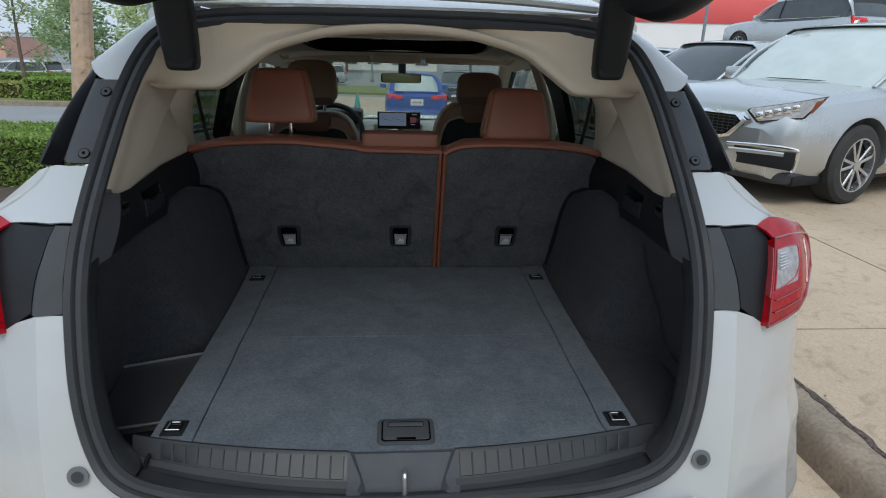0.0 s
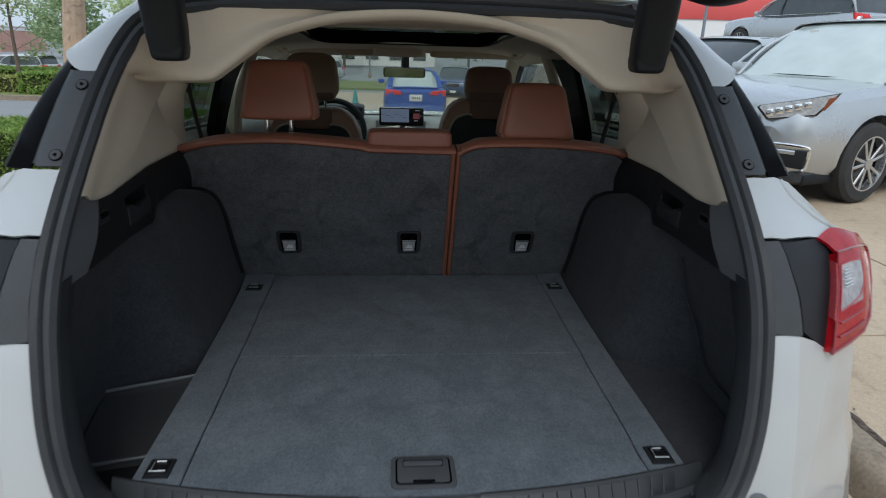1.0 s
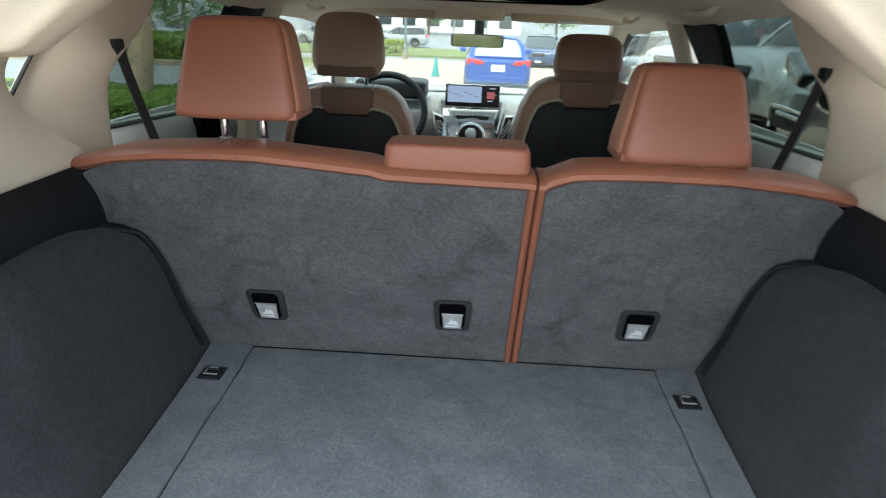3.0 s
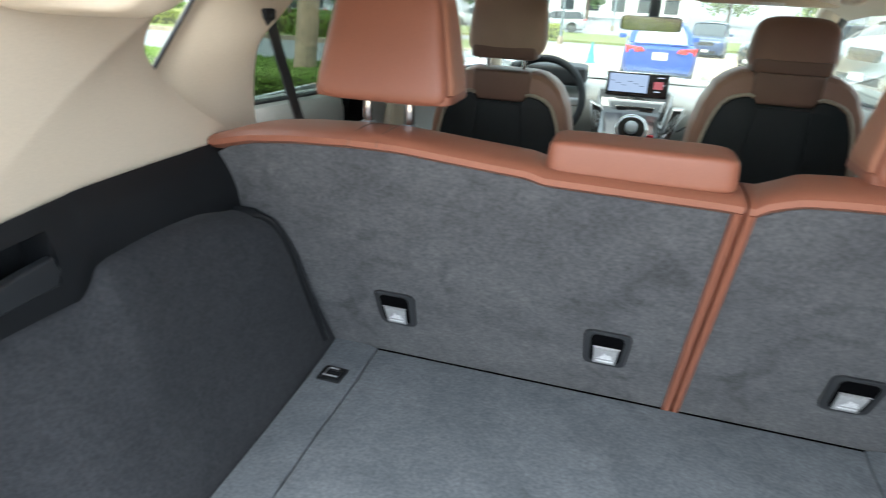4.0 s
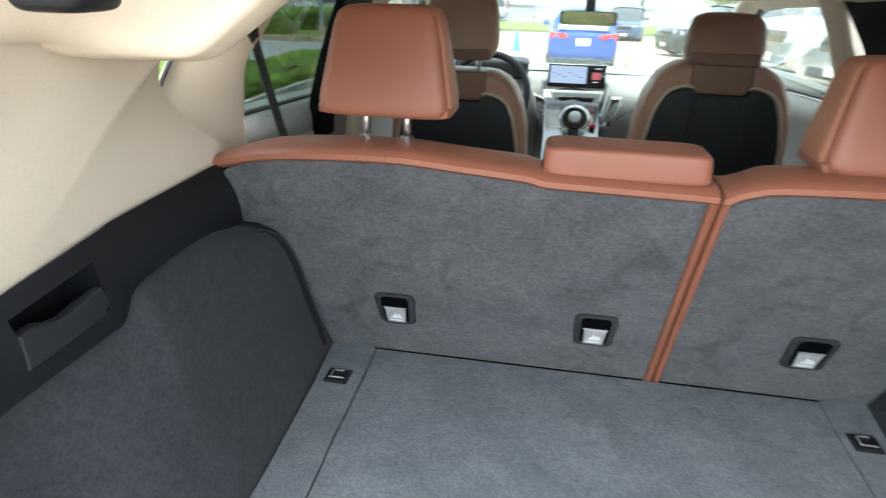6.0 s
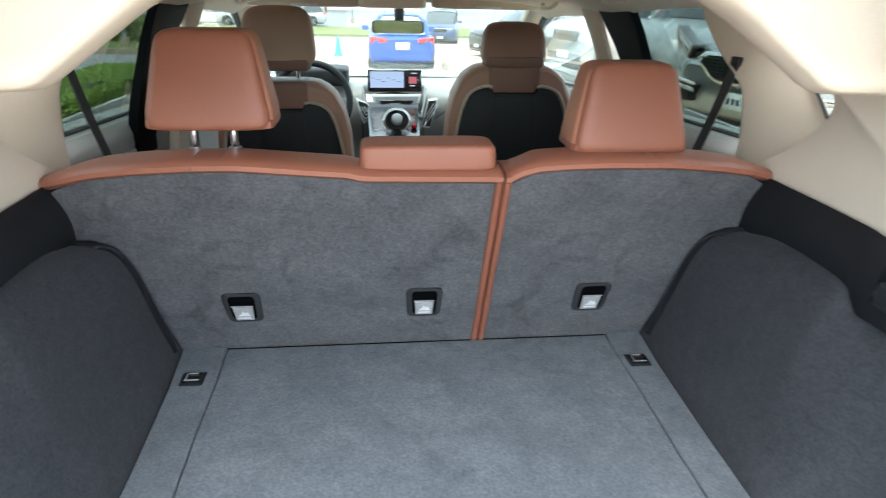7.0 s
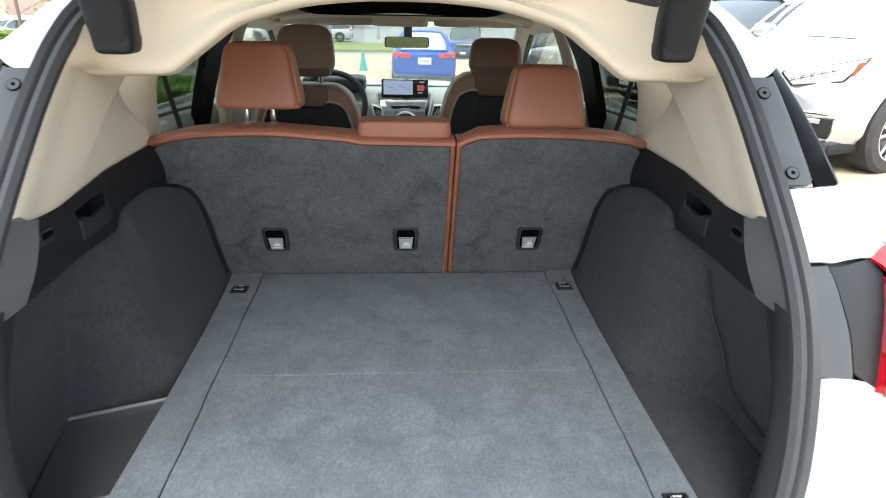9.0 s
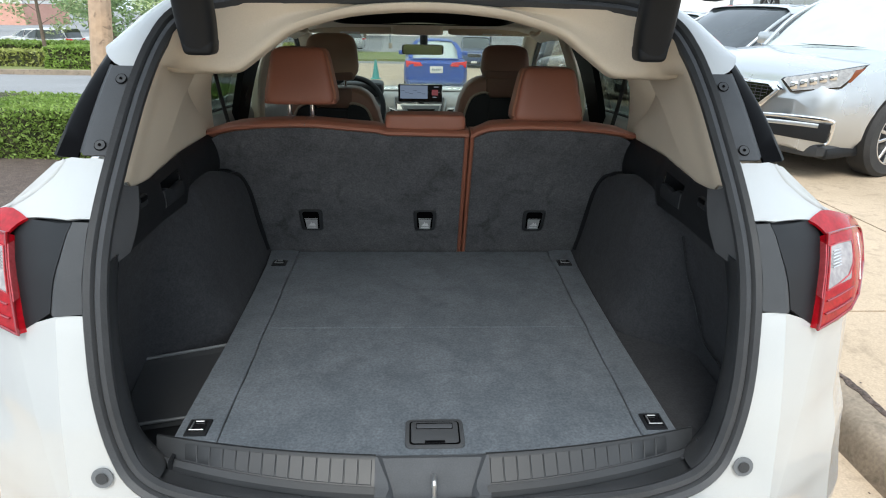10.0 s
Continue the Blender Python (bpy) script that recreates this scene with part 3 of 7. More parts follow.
def lamp_at(u, v, s, proud):
    """A point of the tail lamp's lens: u from its inner edge to the flank, v from its foot to its top."""
    c, z = (float(np.interp(u, LAMP_U, [p[i] for p in LAMP_LOW])) * (1 - v) + float(np.interp(u, LAMP_U, [p[i] for p in LAMP_HIGH])) * v for i in (0, 1))
    return skin(c + min(0.0, u) * 2, z, s, proud)


def patch(name, mat, s, cs, lo, hi, n=6, thick=0.004, proud=0.0, parent=None, label="", dish=0.0, angle=9.0):
    """A piece of the skin between two heights given column by column."""
    rows = []
    for k in range(n + 1):
        rows.append([skin(c, a + (b - a) * k / n, s, proud - dish * math.sin(math.pi * k / n) * math.sin(math.pi * min(1.0, c / 3.2))) for c, a, b in zip(cs, lo, hi)])
    return part(name, sheet(rows, 1, 1, thick), mat, parent or suv, label, angle)


for s in (-1, 1):
    fine = [0, 0.5, 1.0, 1.4, 1.8, 2.2, 2.6, 3.0, 3.4, 3.8, 4.2, 4.6, 5.0]
    # lower quarter panel
    top = [0.984, 0.984, 0.982, 0.968, 0.950, 0.943, 0.947, 0.962, 0.980, 0.993, 0.995, 0.997, 1.00]
    rows = []
    for k in range(41):
        zz = 0.36 + 0.58 * k / 40
        fold = max(1.12, 1.25 + 0.95 * (zz - 0.62) / 0.33)
        cs = [0, 0.25, 0.5, 0.75, 1.0, fold * 0.5 + 0.5, fold, fold + 0.02] + [2.4, 2.7, 3.0, 3.4, 3.8, 4.2, 4.6, 5.0]
        rows.append([skin(c, 0.36 + (float(np.interp(c, fine, top)) - 0.36) * k / 40, s) for c in cs])
    part("quarter_panel", sheet(rows, 1, 1, 0.004), WHITE_PAINT, suv, "white painted rear quarter panel", 12)
    # shoulder over the lamp
    low = [1.122, 1.122, 1.120, 1.117, 1.113, 1.106, 1.099, 1.088, 1.078, 1.060, 0.97, 0.99, 1.00]
    up = [1.206, 1.207, 1.206, 1.204, 1.193, 1.158, 1.118, 1.096, 1.086, 1.072, 1.055, 1.04, 1.03]
    patch("shoulder_panel", WHITE_PAINT, s, fine, low, up, 10, label="white painted shoulder over the tail lamp", dish=0.013, angle=35.0)
    crease = catmull([skin(1.55, 1.198, s, -0.001), skin(1.95, 1.160, s, -0.009), skin(2.5, 1.121, s, -0.006), skin(3.1, 1.092, s, 0.0)], 4)
    part("shoulder_crease", sweep(oval(0.0045, 0.0016, 8), crease, up=(0, -1, 0.4)), WHITE_PAINT, suv, "soft pressed crease in the shoulder")
    edge = [skin(c, z, s) for c, z in zip(fine[2:], up[2:])]
    ahead = [(s * (0.62 + 0.02 * k), 1.42 + 0.02 * k, 1.15 - 0.013 * k) for k in range(len(edge))]
    mids = [((a[0] * 0.45 + b[0] * 0.55), a[1] * 0.5 + b[1] * 0.5, a[2] * 0.5 + b[2] * 0.5 - 0.004) for a, b in zip(edge, ahead)]
    part("fender_top", sheet([edge, mids, ahead], 1, 3, 0.004), WHITE_PAINT, suv, "white painted fender top")
    # dark backing sheet, added so that the panel gaps show as shadow lines
    patch("lamp_well", PLASTIC, s, [0, 1, 2, 3, 3.8], [0.93, 0.93, 0.92, 0.92, 0.93], [1.16, 1.16, 1.13, 1.10, 1.07], 3, 0.004, -0.016)
    steps = [k / 8 for k in range(9)]
    bulge = [1.13 - 0.40 * v ** 2.4 for v in steps]
    rows = [[skin(e * u, 0.988 - 0.006 * u + (0.130 + 0.006 * u) * v, s, 0.003 - 0.004 * max(0.0, u - 0.93) / 0.07) for u in (0, 0.3, 0.6, 0.85, 0.93, 1.0)] for v, e in zip(steps, bulge)]
    part("lamp_trim", sheet(rows, 1, 1, 0.005), TRIM_GREY, suv, "grey plastic cover beside the seal")
    rows = [[skin(e + 0.015 + (1.885 + 0.42 * v - e) * k, (0.985 - 0.044 * k) + (0.131 + 0.034 * k) * v, s, 0.001) for k in (0, 0.25, 0.5, 0.75, 1.0)] for v, e in zip(steps, bulge)]
    part("lamp_cover", sheet(rows, 1, 1, 0.005), PLASTIC, suv, "matt black cover behind the lamp")
    lamp = part("tail_lamp", sheet([[lamp_at(u, v, s, 0.016 + 0.004 * math.sin(math.pi * v)) for u in LAMP_U] for v in (0, 0.08, 0.2, 0.4, 0.6, 0.8, 0.94, 1)], 2, 1, 0.026), RED_LENS, suv, "red tail lamp with a clear window")
    top_c, top_z = (2.02, 2.42, 2.8, 3.2, 3.6, 3.9), (1.110, 1.119, 1.112, 1.099, 1.088, 1.070)
    rows = [[lamp_at(u, 1, s, 0.015) for u in LAMP_U], [tuple(a * 0.5 + b * 0.5 + d for a, b, d in zip(lamp_at(u, 1, s, 0.015), skin(c, z, s, 0.006), (0, 0, 0.003))) for u, c, z in zip(LAMP_U, top_c, top_z)],
            [skin(c, z, s, 0.006) for c, z in zip(top_c, top_z)]]
    part("lamp_top", sheet(rows, 2, 2, 0.005), RED_LENS, lamp, "glossy red top of the lamp")
    edge = [(u, 0.0) for u in (0, 0.25, 0.5, 0.7, 0.85)] + [(1.0, v) for v in (0.05, 0.3, 0.6, 0.9)] + [(u, 1.0) for u in (0.95, 0.85, 0.6, 0.3, 0.0)] + [(0.0, v) for v in (0.75, 0.5, 0.25)]
    part("lamp_rim", sweep(oval(0.0032, 0.0032, 8), [lamp_at(u, v, s, 0.017) for u, v in edge], True, (0, -1, 0.2)), RED_DARK, lamp, "dark red rounded rim")
    part("lamp_flank", sheet([[lamp_at(-0.012, v, s, p) for p in (0.001, 0.010, 0.0185)] for v in (0.34, 0.45, 0.6, 0.75, 0.9)], 1, 1, 0.002), PINK_LENS, lamp, "pale pink edge of the lens")
    # the clear window with its rim and inner reflector
    well = part("clear_window", sheet([[lamp_at(u, v, s, 0.0215) for u in (0.03, 0.12, 0.22, 0.34, 0.47 - 0.12 * max(0, 0.7 - v))] for v in (0.43, 0.5, 0.6, 0.7, 0.8, 0.88)], 1, 1, 0.003), LAMP_WINDOW, lamp, "clear reversing lamp window")
    rim = [(0.03, 0.42), (0.2, 0.44), (0.39, 0.49), (0.465, 0.60), (0.475, 0.78), (0.465, 0.88), (0.2, 0.885), (0.03, 0.88), (0.025, 0.65)]
    part("window_rim", sweep(oval(0.0014, 0.0014, 8), [lamp_at(u, v, s, 0.022) for u, v in rim], True, (0, -1, 0.2)), PINK_LENS, lamp, "pale pink rim")
    for k in range(6):
        v = 0.66 + 0.033 * k
        part("reflector_step", sweep(oval(0.0013, 0.0022, 6), [lamp_at(u, v, s, 0.0235) for u in (0.07, 0.14, 0.21)], up=(0, -1, 0)), CLEAR_LENS, well)
    for k in range(2):
        v = 0.30 - 0.14 * k
        part("light_guide", sweep(oval(0.0014, 0.0026, 6), [lamp_at(u, v + 0.05 * u * u, s, 0.0200) for u in (0.05, 0.2, 0.35, 0.48)], up=(0, -1, 0)), RED_DARK, lamp, "dark red light strip")
    part("light_guide", sweep(oval(0.0025, 0.0020, 6), [lamp_at(0.80 - 0.12 * (v - 0.6) ** 2, v, s, 0.0195) for v in (0.12, 0.3, 0.5, 0.7, 0.9)], up=(0, -1, 0)), RED_DARK, lamp)
    # the plastic cover on the pillar, its screws, and the dark glass edge
    rows = []
    for z in (1.212, 1.24, 1.27, 1.30, 1.33, 1.352):
        x, y = ring_x(z) + 0.018, ring_y(z)
        rows.append([(s * x, y - 0.003, z), (s * (x + 0.034), y - 0.002, z), (s * (x + 0.044), y + 0.003, z), (s * (x + 0.051), y + 0.018, z), (s * (x + 0.064), y + 0.028, z)])
    part("pillar_cover", sheet(rows, 1, 2, 0.004), TRIM_GREY, suv, "dark grey plastic pillar cover with two screws")
    rows = []
    for z, w in ((1.205, 0.112), (1.25, 0.106), (1.30, 0.097), (1.345, 0.087), (1.378, 0.080)):
        x, y = ring_x(z) + 0.018, ring_y(z)
        rows.append([(s * (x + 0.058), y + 0.022, z), (s * (x + w - 0.012), y + 0.031, z), (s * (x + w), y + 0.046, z), (s * (x + w + 0.006), y + 0.10, z), (s * (x + w + 0.012), y + 0.20, z - 0.005)])
    part("pillar_glass", sheet(rows, 1, 2, 0.004), PILLAR_BLACK, suv, "glossy black pillar edge")
    for z in (1.215 + 0.012, 1.330):
        x, y = ring_x(z) + 0.032, ring_y(z) - 0.0048
        m = look((0, 0, 0), (0, -1, 0.75))
        bm = bmesh.new()
        bmesh.ops.create_cone(bm, cap_ends=True, segments=20, radius1=0.0105, radius2=0.0098, depth=0.0022, matrix=Matrix.Translation((s * x, y, z)) @ m)
        scr = part("screw", bm, PILLAR_BLACK, suv)
        bm = bmesh.new()
        bmesh.ops.create_cone(bm, cap_ends=True, segments=12, radius1=0.0090, radius2=0.0084, depth=0.002, matrix=Matrix.Translation((s * x, y - 0.001, z + 0.0008)) @ m)
        part("screw_head", bm, TRIM_GREY, scr)
        bm = bmesh.new()
        bmesh.ops.create_cone(bm, cap_ends=True, segments=8, radius1=0.0030, radius2=0.0028, depth=0.002, matrix=Matrix.Translation((s * x, y - 0.0018, z + 0.0014)) @ m)
        part("screw_recess", bm, PILLAR_BLACK, scr)
    # white upper pillar running up to the roof
    rows = []
    for z, w, up in ((1.350, 0.070, 1.0), (1.39, 0.070, 0.3), (1.44, 0.066, 0), (1.470, 0.056, 0), (1.495, 0.050, 0), (1.515, 0.045, 0)):
        x, y = ring_x(min(z, 1.44)) + 0.018, ring_y(min(z, 1.46)) + max(0, z - 1.46) * 0.8
        x -= max(0, z - 1.44) * 0.9
        rows.append([(s * x, y - 0.002, z), (s * (x + w * 0.40), y, z + 0.002 * up), (s * (x + w * 0.75), y + 0.016, z + 0.014 * up), (s * (x + w), y + 0.046, z + 0.032 * up), (s * (x + w + 0.015), y + 0.12, z + 0.036 * up), (s * (x + w + 0.03), y + 0.30, z + 0.036 * up)])
    part("upper_pillar", sheet(rows, 2, 2, 0.004), WHITE_PAINT, suv, "white painted pillar")
    # bump stop in the lower corner
    m = look((0, 0, 0), (0, -1, 0.25))
    bm = bmesh.new()
    bmesh.ops.create_cone(bm, cap_ends=True, segments=28, radius1=0.018, radius2=0.016, depth=0.006, matrix=Matrix.Translation((s * 0.552, 0.9055, 0.716)) @ m)
    stop = part("bump_stop", bm, GREY_CAP, suv)
    bm = bmesh.new()
    bmesh.ops.create_cone(bm, cap_ends=True, segments=20, radius1=0.010, radius2=0.008, depth=0.004, matrix=Matrix.Translation((s * 0.552, 0.9020, 0.7165)) @ m)
    part("stop_cap", bm, RUBBER, stop)

# sill corner and bumper
rows = []
for x in np.linspace(-0.545, 0.545, 25):
    k = abs(x) / 0.62
    zt = 0.654 - 0.16 * max(0, k - 0.62)
    bend = 0.14 * k ** 3
    rows.append([(x, 0.845 + 0.065 * k ** 3, zt), (x, 0.822 + 0.095 * k ** 3, zt - 0.004), (x, 0.795 + bend, 0.645), (x, 0.765 + bend, 0.625), (x, 0.752 + bend, 0.58), (x, 0.76 + bend, 0.46), (x, 0.80 + bend, 0.36)])
part("rear_bumper", sheet(rows, 3, 1, 0.004), WHITE_PAINT, suv, "white rear bumper with a load ledge")
part("bumper_skirt", boxed((0, 0.98, 0.30), (1.5, 0.36, 0.14), 0.04), PLASTIC, suv)

# ---- flanks, roof, bonnet
ARCHES = ((1.78, 0.37), (4.50, 0.37))


def arch_cut(y, z, s):
    return cylinder(bmesh.new(), (s * 0.93, y, z), 0.43, 0.5, "x", 36)


for s in (-1, 1):
    rows = []
    for y, w, b in ((1.50, 0.930, 1.01), (1.62, 0.937, 1.05), (1.9, 0.945, 1.09), (2.6, 0.95, 1.085), (3.4, 0.95, 1.065), (4.1, 0.945, 1.05), (4.6, 0.93, 1.02), (5.05, 0.87, 0.95), (5.32, 0.72, 0.86)):
        rows.append([(s * (w - 0.05), y, 0.28), (s * w, y, 0.40), (s * (w + 0.005), y, 0.60), (s * (w - 0.015), y, 0.82), (s * (w - 0.02), y, b - 0.03), (s * (w - 0.06), y, b)])
    bm = carve(sheet(rows, 2, 3, 0.02), [arch_cut(y, z, s) for y, z in ARCHES])
    part("flank", bm, WHITE_PAINT, suv, "white painted flank")
    for y, z in ARCHES:
        wheel(suv, (s * 0.825, y, z), s)
        liner = cylinder(bmesh.new(), (s * 0.70, y, z + 0.02), 0.425, 0.02, "x", 30)
        part("arch_liner", liner, PLASTIC, suv)
    part("sill_trim", boxed((s * 0.90, 3.14, 0.27), (0.08, 1.9, 0.12), 0.02), PLASTIC, suv)
    # roof rail over the doors
    path = catmull([(s * 0.555, 1.56, 1.475), (s * 0.61, 1.8, 1.495), (s * 0.65, 2.1, 1.505), (s * 0.655, 2.6, 1.505), (s * 0.64, 3.2, 1.47), (s * 0.66, 3.6, 1.38), (s * 0.73, 4.1, 1.19), (s * 0.78, 4.5, 1.05)], 5)
    part("roof_rail", sweep(oval(0.03, 0.03, 10, 0.7), path), WHITE_PAINT, suv)
rows = []
for y, z, w in ((1.40, 1.510, 0.49), (1.5, 1.535, 0.52), (1.66, 1.565, 0.57), (1.9, 1.595, 0.64), (2.06, 1.60, 0.64), (2.98, 1.59, 0.64), (3.2, 1.57, 0.63), (3.52, 1.50, 0.62)):
    rows.append([(-w, y, z - 0.06), (-w * 0.9, y, z - 0.025), (-0.43, y, z - 0.006), (0, y, z), (0.43, y, z - 0.006), (w * 0.9, y, z - 0.025), (w, y, z - 0.06)])
part("roof", sheet(rows, 3, 3, 0.004, lambda c: abs(c.x) < 0.42 and 2.06 < c.y < 2.98), WHITE_PAINT, suv, "white roof")
part("roof_glass", sheet([[(-0.43, 2.04, 1.592), (0, 2.04, 1.60), (0.43, 2.04, 1.592)], [(-0.43, 3.0, 1.582), (0, 3.0, 1.59), (0.43, 3.0, 1.582)]], 3, 2, 0.006), ROOF_GLASS, suv, "dark tinted sunroof glass")
rows = []
for y, z, w in ((4.42, 0.945, 0.80), (4.7, 0.935, 0.84), (5.0, 0.90, 0.82), (5.25, 0.84, 0.74), (5.36, 0.76, 0.66)):
    rows.append([(-w, y, z - 0.07), (-w * 0.8, y, z - 0.01), (0, y, z + 0.01), (w * 0.8, y, z - 0.01), (w, y, z - 0.07)])
part("bonnet", sheet(rows, 4, 3, 0.01), WHITE_PAINT, suv, "white bonnet")
part("front_bumper", cushion((0, 5.24, 0.56), (1.72, 0.34, 0.58), 0.4), WHITE_PAINT, suv)
part("grille", boxed((0, 5.41, 0.72), (0.9, 0.03, 0.2), 0.03), GLOSS_BLACK, suv)
part("windscreen", sheet([[(-0.58, 3.56, 1.385), (0, 3.52, 1.42), (0.58, 3.56, 1.385)], [(-0.68, 4.0, 1.20), (0, 3.98, 1.225), (0.68, 4.0, 1.20)], [(-0.78, 4.44, 0.95), (0, 4.50, 0.955), (0.78, 4.44, 0.95)]], 4, 3, 0.005), GLASS, suv, "clear windscreen")

# ---- tailgate, swung up over the opening
gate = part("tailgate", sheet([[(-0.60, 1.36, 1.60), (0, 1.36, 1.64), (0.60, 1.36, 1.60)], [(-0.68, 1.0, 1.80), (0, 1.0, 1.85), (0.68, 1.0, 1.80)], [(-0.72, 0.62, 2.05), (0, 0.62, 2.10), (0.72, 0.62, 2.05)],
                               [(-0.70, 0.34, 2.28), (0, 0.32, 2.32), (0.70, 0.34, 2.28)]], 6, 4, 0.04, lambda c: abs(c.x) < 0.54 and 0.80 < c.y < 1.29), WHITE_PAINT, suv, "white tailgate swung up")
part("gate_glass", sheet([[(-0.56, 1.31, 1.635), (0, 1.31, 1.672), (0.56, 1.31, 1.635)], [(-0.58, 1.0, 1.815), (0, 1.0, 1.86), (0.58, 1.0, 1.815)], [(-0.58, 0.78, 1.955), (0, 0.78, 2.0), (0.58, 0.78, 1.955)]], 4, 3, 0.004), DARK_GLASS, gate, "tinted rear window")
part("gate_lining", sheet([[(-0.62, 0.76, 1.91), (0, 0.76, 1.96), (0.62, 0.76, 1.91)], [(-0.63, 0.6, 2.02), (0, 0.6, 2.07), (0.63, 0.6, 2.02)], [(-0.62, 0.38, 2.19), (0, 0.38, 2.24), (0.62, 0.38, 2.19)]], 4, 3, 0.02), PLASTIC, gate, "black inner lining")
for s in (-1, 1):
    part("gate_pillar", sweep(oval(0.05, 0.042, 14, 0.8), catmull([(s * 0.425, 1.20, 1.565), (s * 0.445, 1.15, 1.528), (s * 0.475, 1.09, 1.530), (s * 0.54, 0.99, 1.62), (s * 0.60, 0.85, 1.76), (s * 0.64, 0.62, 1.95)], 5)), PLASTIC, gate, "black plastic frame of the tailgate")
    # gooseneck hinge covers
    path = catmull([(s * 0.439, 1.318, 1.386), (s * 0.439, 1.315, 1.398), (s * 0.438, 1.306, 1.43), (s * 0.436, 1.288, 1.49), (s * 0.432, 1.268, 1.57), (s * 0.43, 1.23, 1.66)], 5)
    bm = joined(sweep(oval(0.028, 0.0355, 24, 0.62), path, up=(1, 0, 0)), cushion((s * 0.439, 1.3175, 1.387), (0.0695, 0.055, 0.034), 0.55, n=14, norm=5.0))
    for v in bm.verts:
        k = min(1.0, max(0.0, (1.445 - v.co.z) / 0.075))
        v.co.x = s * 0.439 + (v.co.x - s * 0.439) * (1.0 - 0.22 * k * k)
    part("hinge_arm", bm, PLASTIC, suv, "black rounded hinge arm cover", 60)
path = [(-0.42, 1.372, 1.512), (-0.25, 1.378, 1.524), (0, 1.38, 1.530), (0.25, 1.378, 1.524), (0.42, 1.372, 1.512)]
part("rear_rail", sweep(oval(0.016, 0.008, 8, 0.7), catmull(path, 4)), WHITE_PAINT, suv)

# ---- beige linings: the panel beside the opening, and the rear pillar that stands further out past the quarter light
def strip_y(z):
    return 1.678 + (z - 1.233) * 1.13


for s in (-1, 1):
    rows = []
    for x0, y0, x1, y1, z, c in ((.562, 1.20, .584, 1.730, 1.132, 1.295), (.551, 1.25, .579, 1.648, 1.195, 1.385), (.549, 1.31, .578, 1.603, 1.250, 1.463), (.547, 1.34, .578, 1.600, 1.285, 1.520),
                                 (.543, 1.38, .577, 1.632, 1.322, 1.585), (.538, 1.41, .574, 1.690, 1.360, 1.650), (.530, 1.45, .565, 1.770, 1.405, 1.72), (.516, 1.48, .552, 1.820, 1.445, 1.78)):
        xc = x0 + 0.004
        rows.append([(x0, y0, z), ((x0 + xc) / 2, (y0 + c) / 2, z), (xc, c - 0.012, z), (xc + 0.0012, c + 0.012, z), ((xc + x1) / 2 + 0.001, (c + y1) / 2, z), (x1, y1, z)])
    full = []
    for i, r in enumerate(rows):
        z = 1.166 if i == 0 else r[0][2]
        e = r[-1]
        deep = 0.014
        full.append([(ring_x(z) - 0.007, ring_y(z) + 0.003, z), (ring_x(z) - 0.009, ring_y(z) + 0.045, z - 0.002)] + r + [(e[0] + 0.003, e[1] + 0.003, e[2]), (e[0] + 0.4 * deep, e[1] + 0.005, e[2]), (e[0] + deep, e[1] + 0.012, e[2])])
    part("pillar_lining", sheet(side(full, s), 3, 4, 0.004), BEIGE, suv, "beige pillar lining beside the load space", 50)
    rows = []
    for z, front in ((1.06, 1.88), (1.13, 1.875), (1.18, 1.876), (1.233, 1.888), (1.27, 1.914), (1.318, 2.005), (1.38, 2.09), (1.45, 2.15)):
        y0 = strip_y(z)
        d = front - y0
        rows.append([(.644, y0, z), (.632, y0 + 0.28 * d, z), (.620, y0 + 0.62 * d, z), (.611, front - 0.016, z), (.614, front - 0.002, z), (.650, front + 0.02, z)])
    part("rear_pillar_lining", sheet(side(rows, s), 3, 3, 0.004), BEIGE, suv, "beige rear pillar lining past the quarter light", 50)
    part("quarter_light", sheet(side([[(0.668, 1.50, 1.15), (0.668, strip_y(1.15) + 0.05, 1.15)], [(0.660, 1.62, 1.43), (0.660, strip_y(1.43) + 0.05, 1.43)]], s), 1, 1, 0.004), GLASS, suv, "small clear quarter light")
    part("quarter_seal", sweep(oval(0.0034, 0.0034, 8), [(s * 0.641, strip_y(1.16), 1.16), (s * 0.641, strip_y(1.28), 1.28), (s * 0.641, strip_y(1.43), 1.43)]), RUBBER, suv)

# rear bow of the headliner with its two hinge housings
LIP = [(0, 1.4595), (0.14, 1.451), (0.22, 1.434), (0.28, 1.414), (0.325, 1.384), (0.37, 1.352), (0.395, 1.337), (0.43, 1.334), (0.50, 1.333), (0.525, 1.334), (0.540, 1.338)]
xs = [x for x, _ in LIP]
xs = [-x for x in xs[:0:-1]] + xs
rows = []
for x in xs:
    a = abs(x)
    zl = float(np.interp(a, [p for p, _ in LIP], [q for _, q in LIP]))
    zr = float(np.interp(a, [0, 0.42, 0.47, 0.505, 0.52, 0.54], [1.477, 1.465, 1.44, 1.40, 1.37, 1.345]))
    yr = ring_y(zr) + 0.004
    top = 1.4575 - 0.06 * max(0, a - 0.4)
    rows.append([(x, yr, zr), (x, yr + 0.012, zr * 0.5 + zl * 0.5 + 0.003), (x, 1.388, zl + 0.010), (x, 1.400, zl), (x, 1.43, zl - 0.001), (x, 1.50, zl + 0.26 * max(0.0, top - zl)), (x, 1.60, zl + 0.66 * max(0.0, top - zl)), (x, 1.72, zl + 0.95 * max(0.0, top - zl)), (x, 1.86, top)])
part("headliner_bow", sheet(rows, 3, 4, 0.004), BEIGE, suv, "beige rear bow of the roof lining with hinge housings", 60)

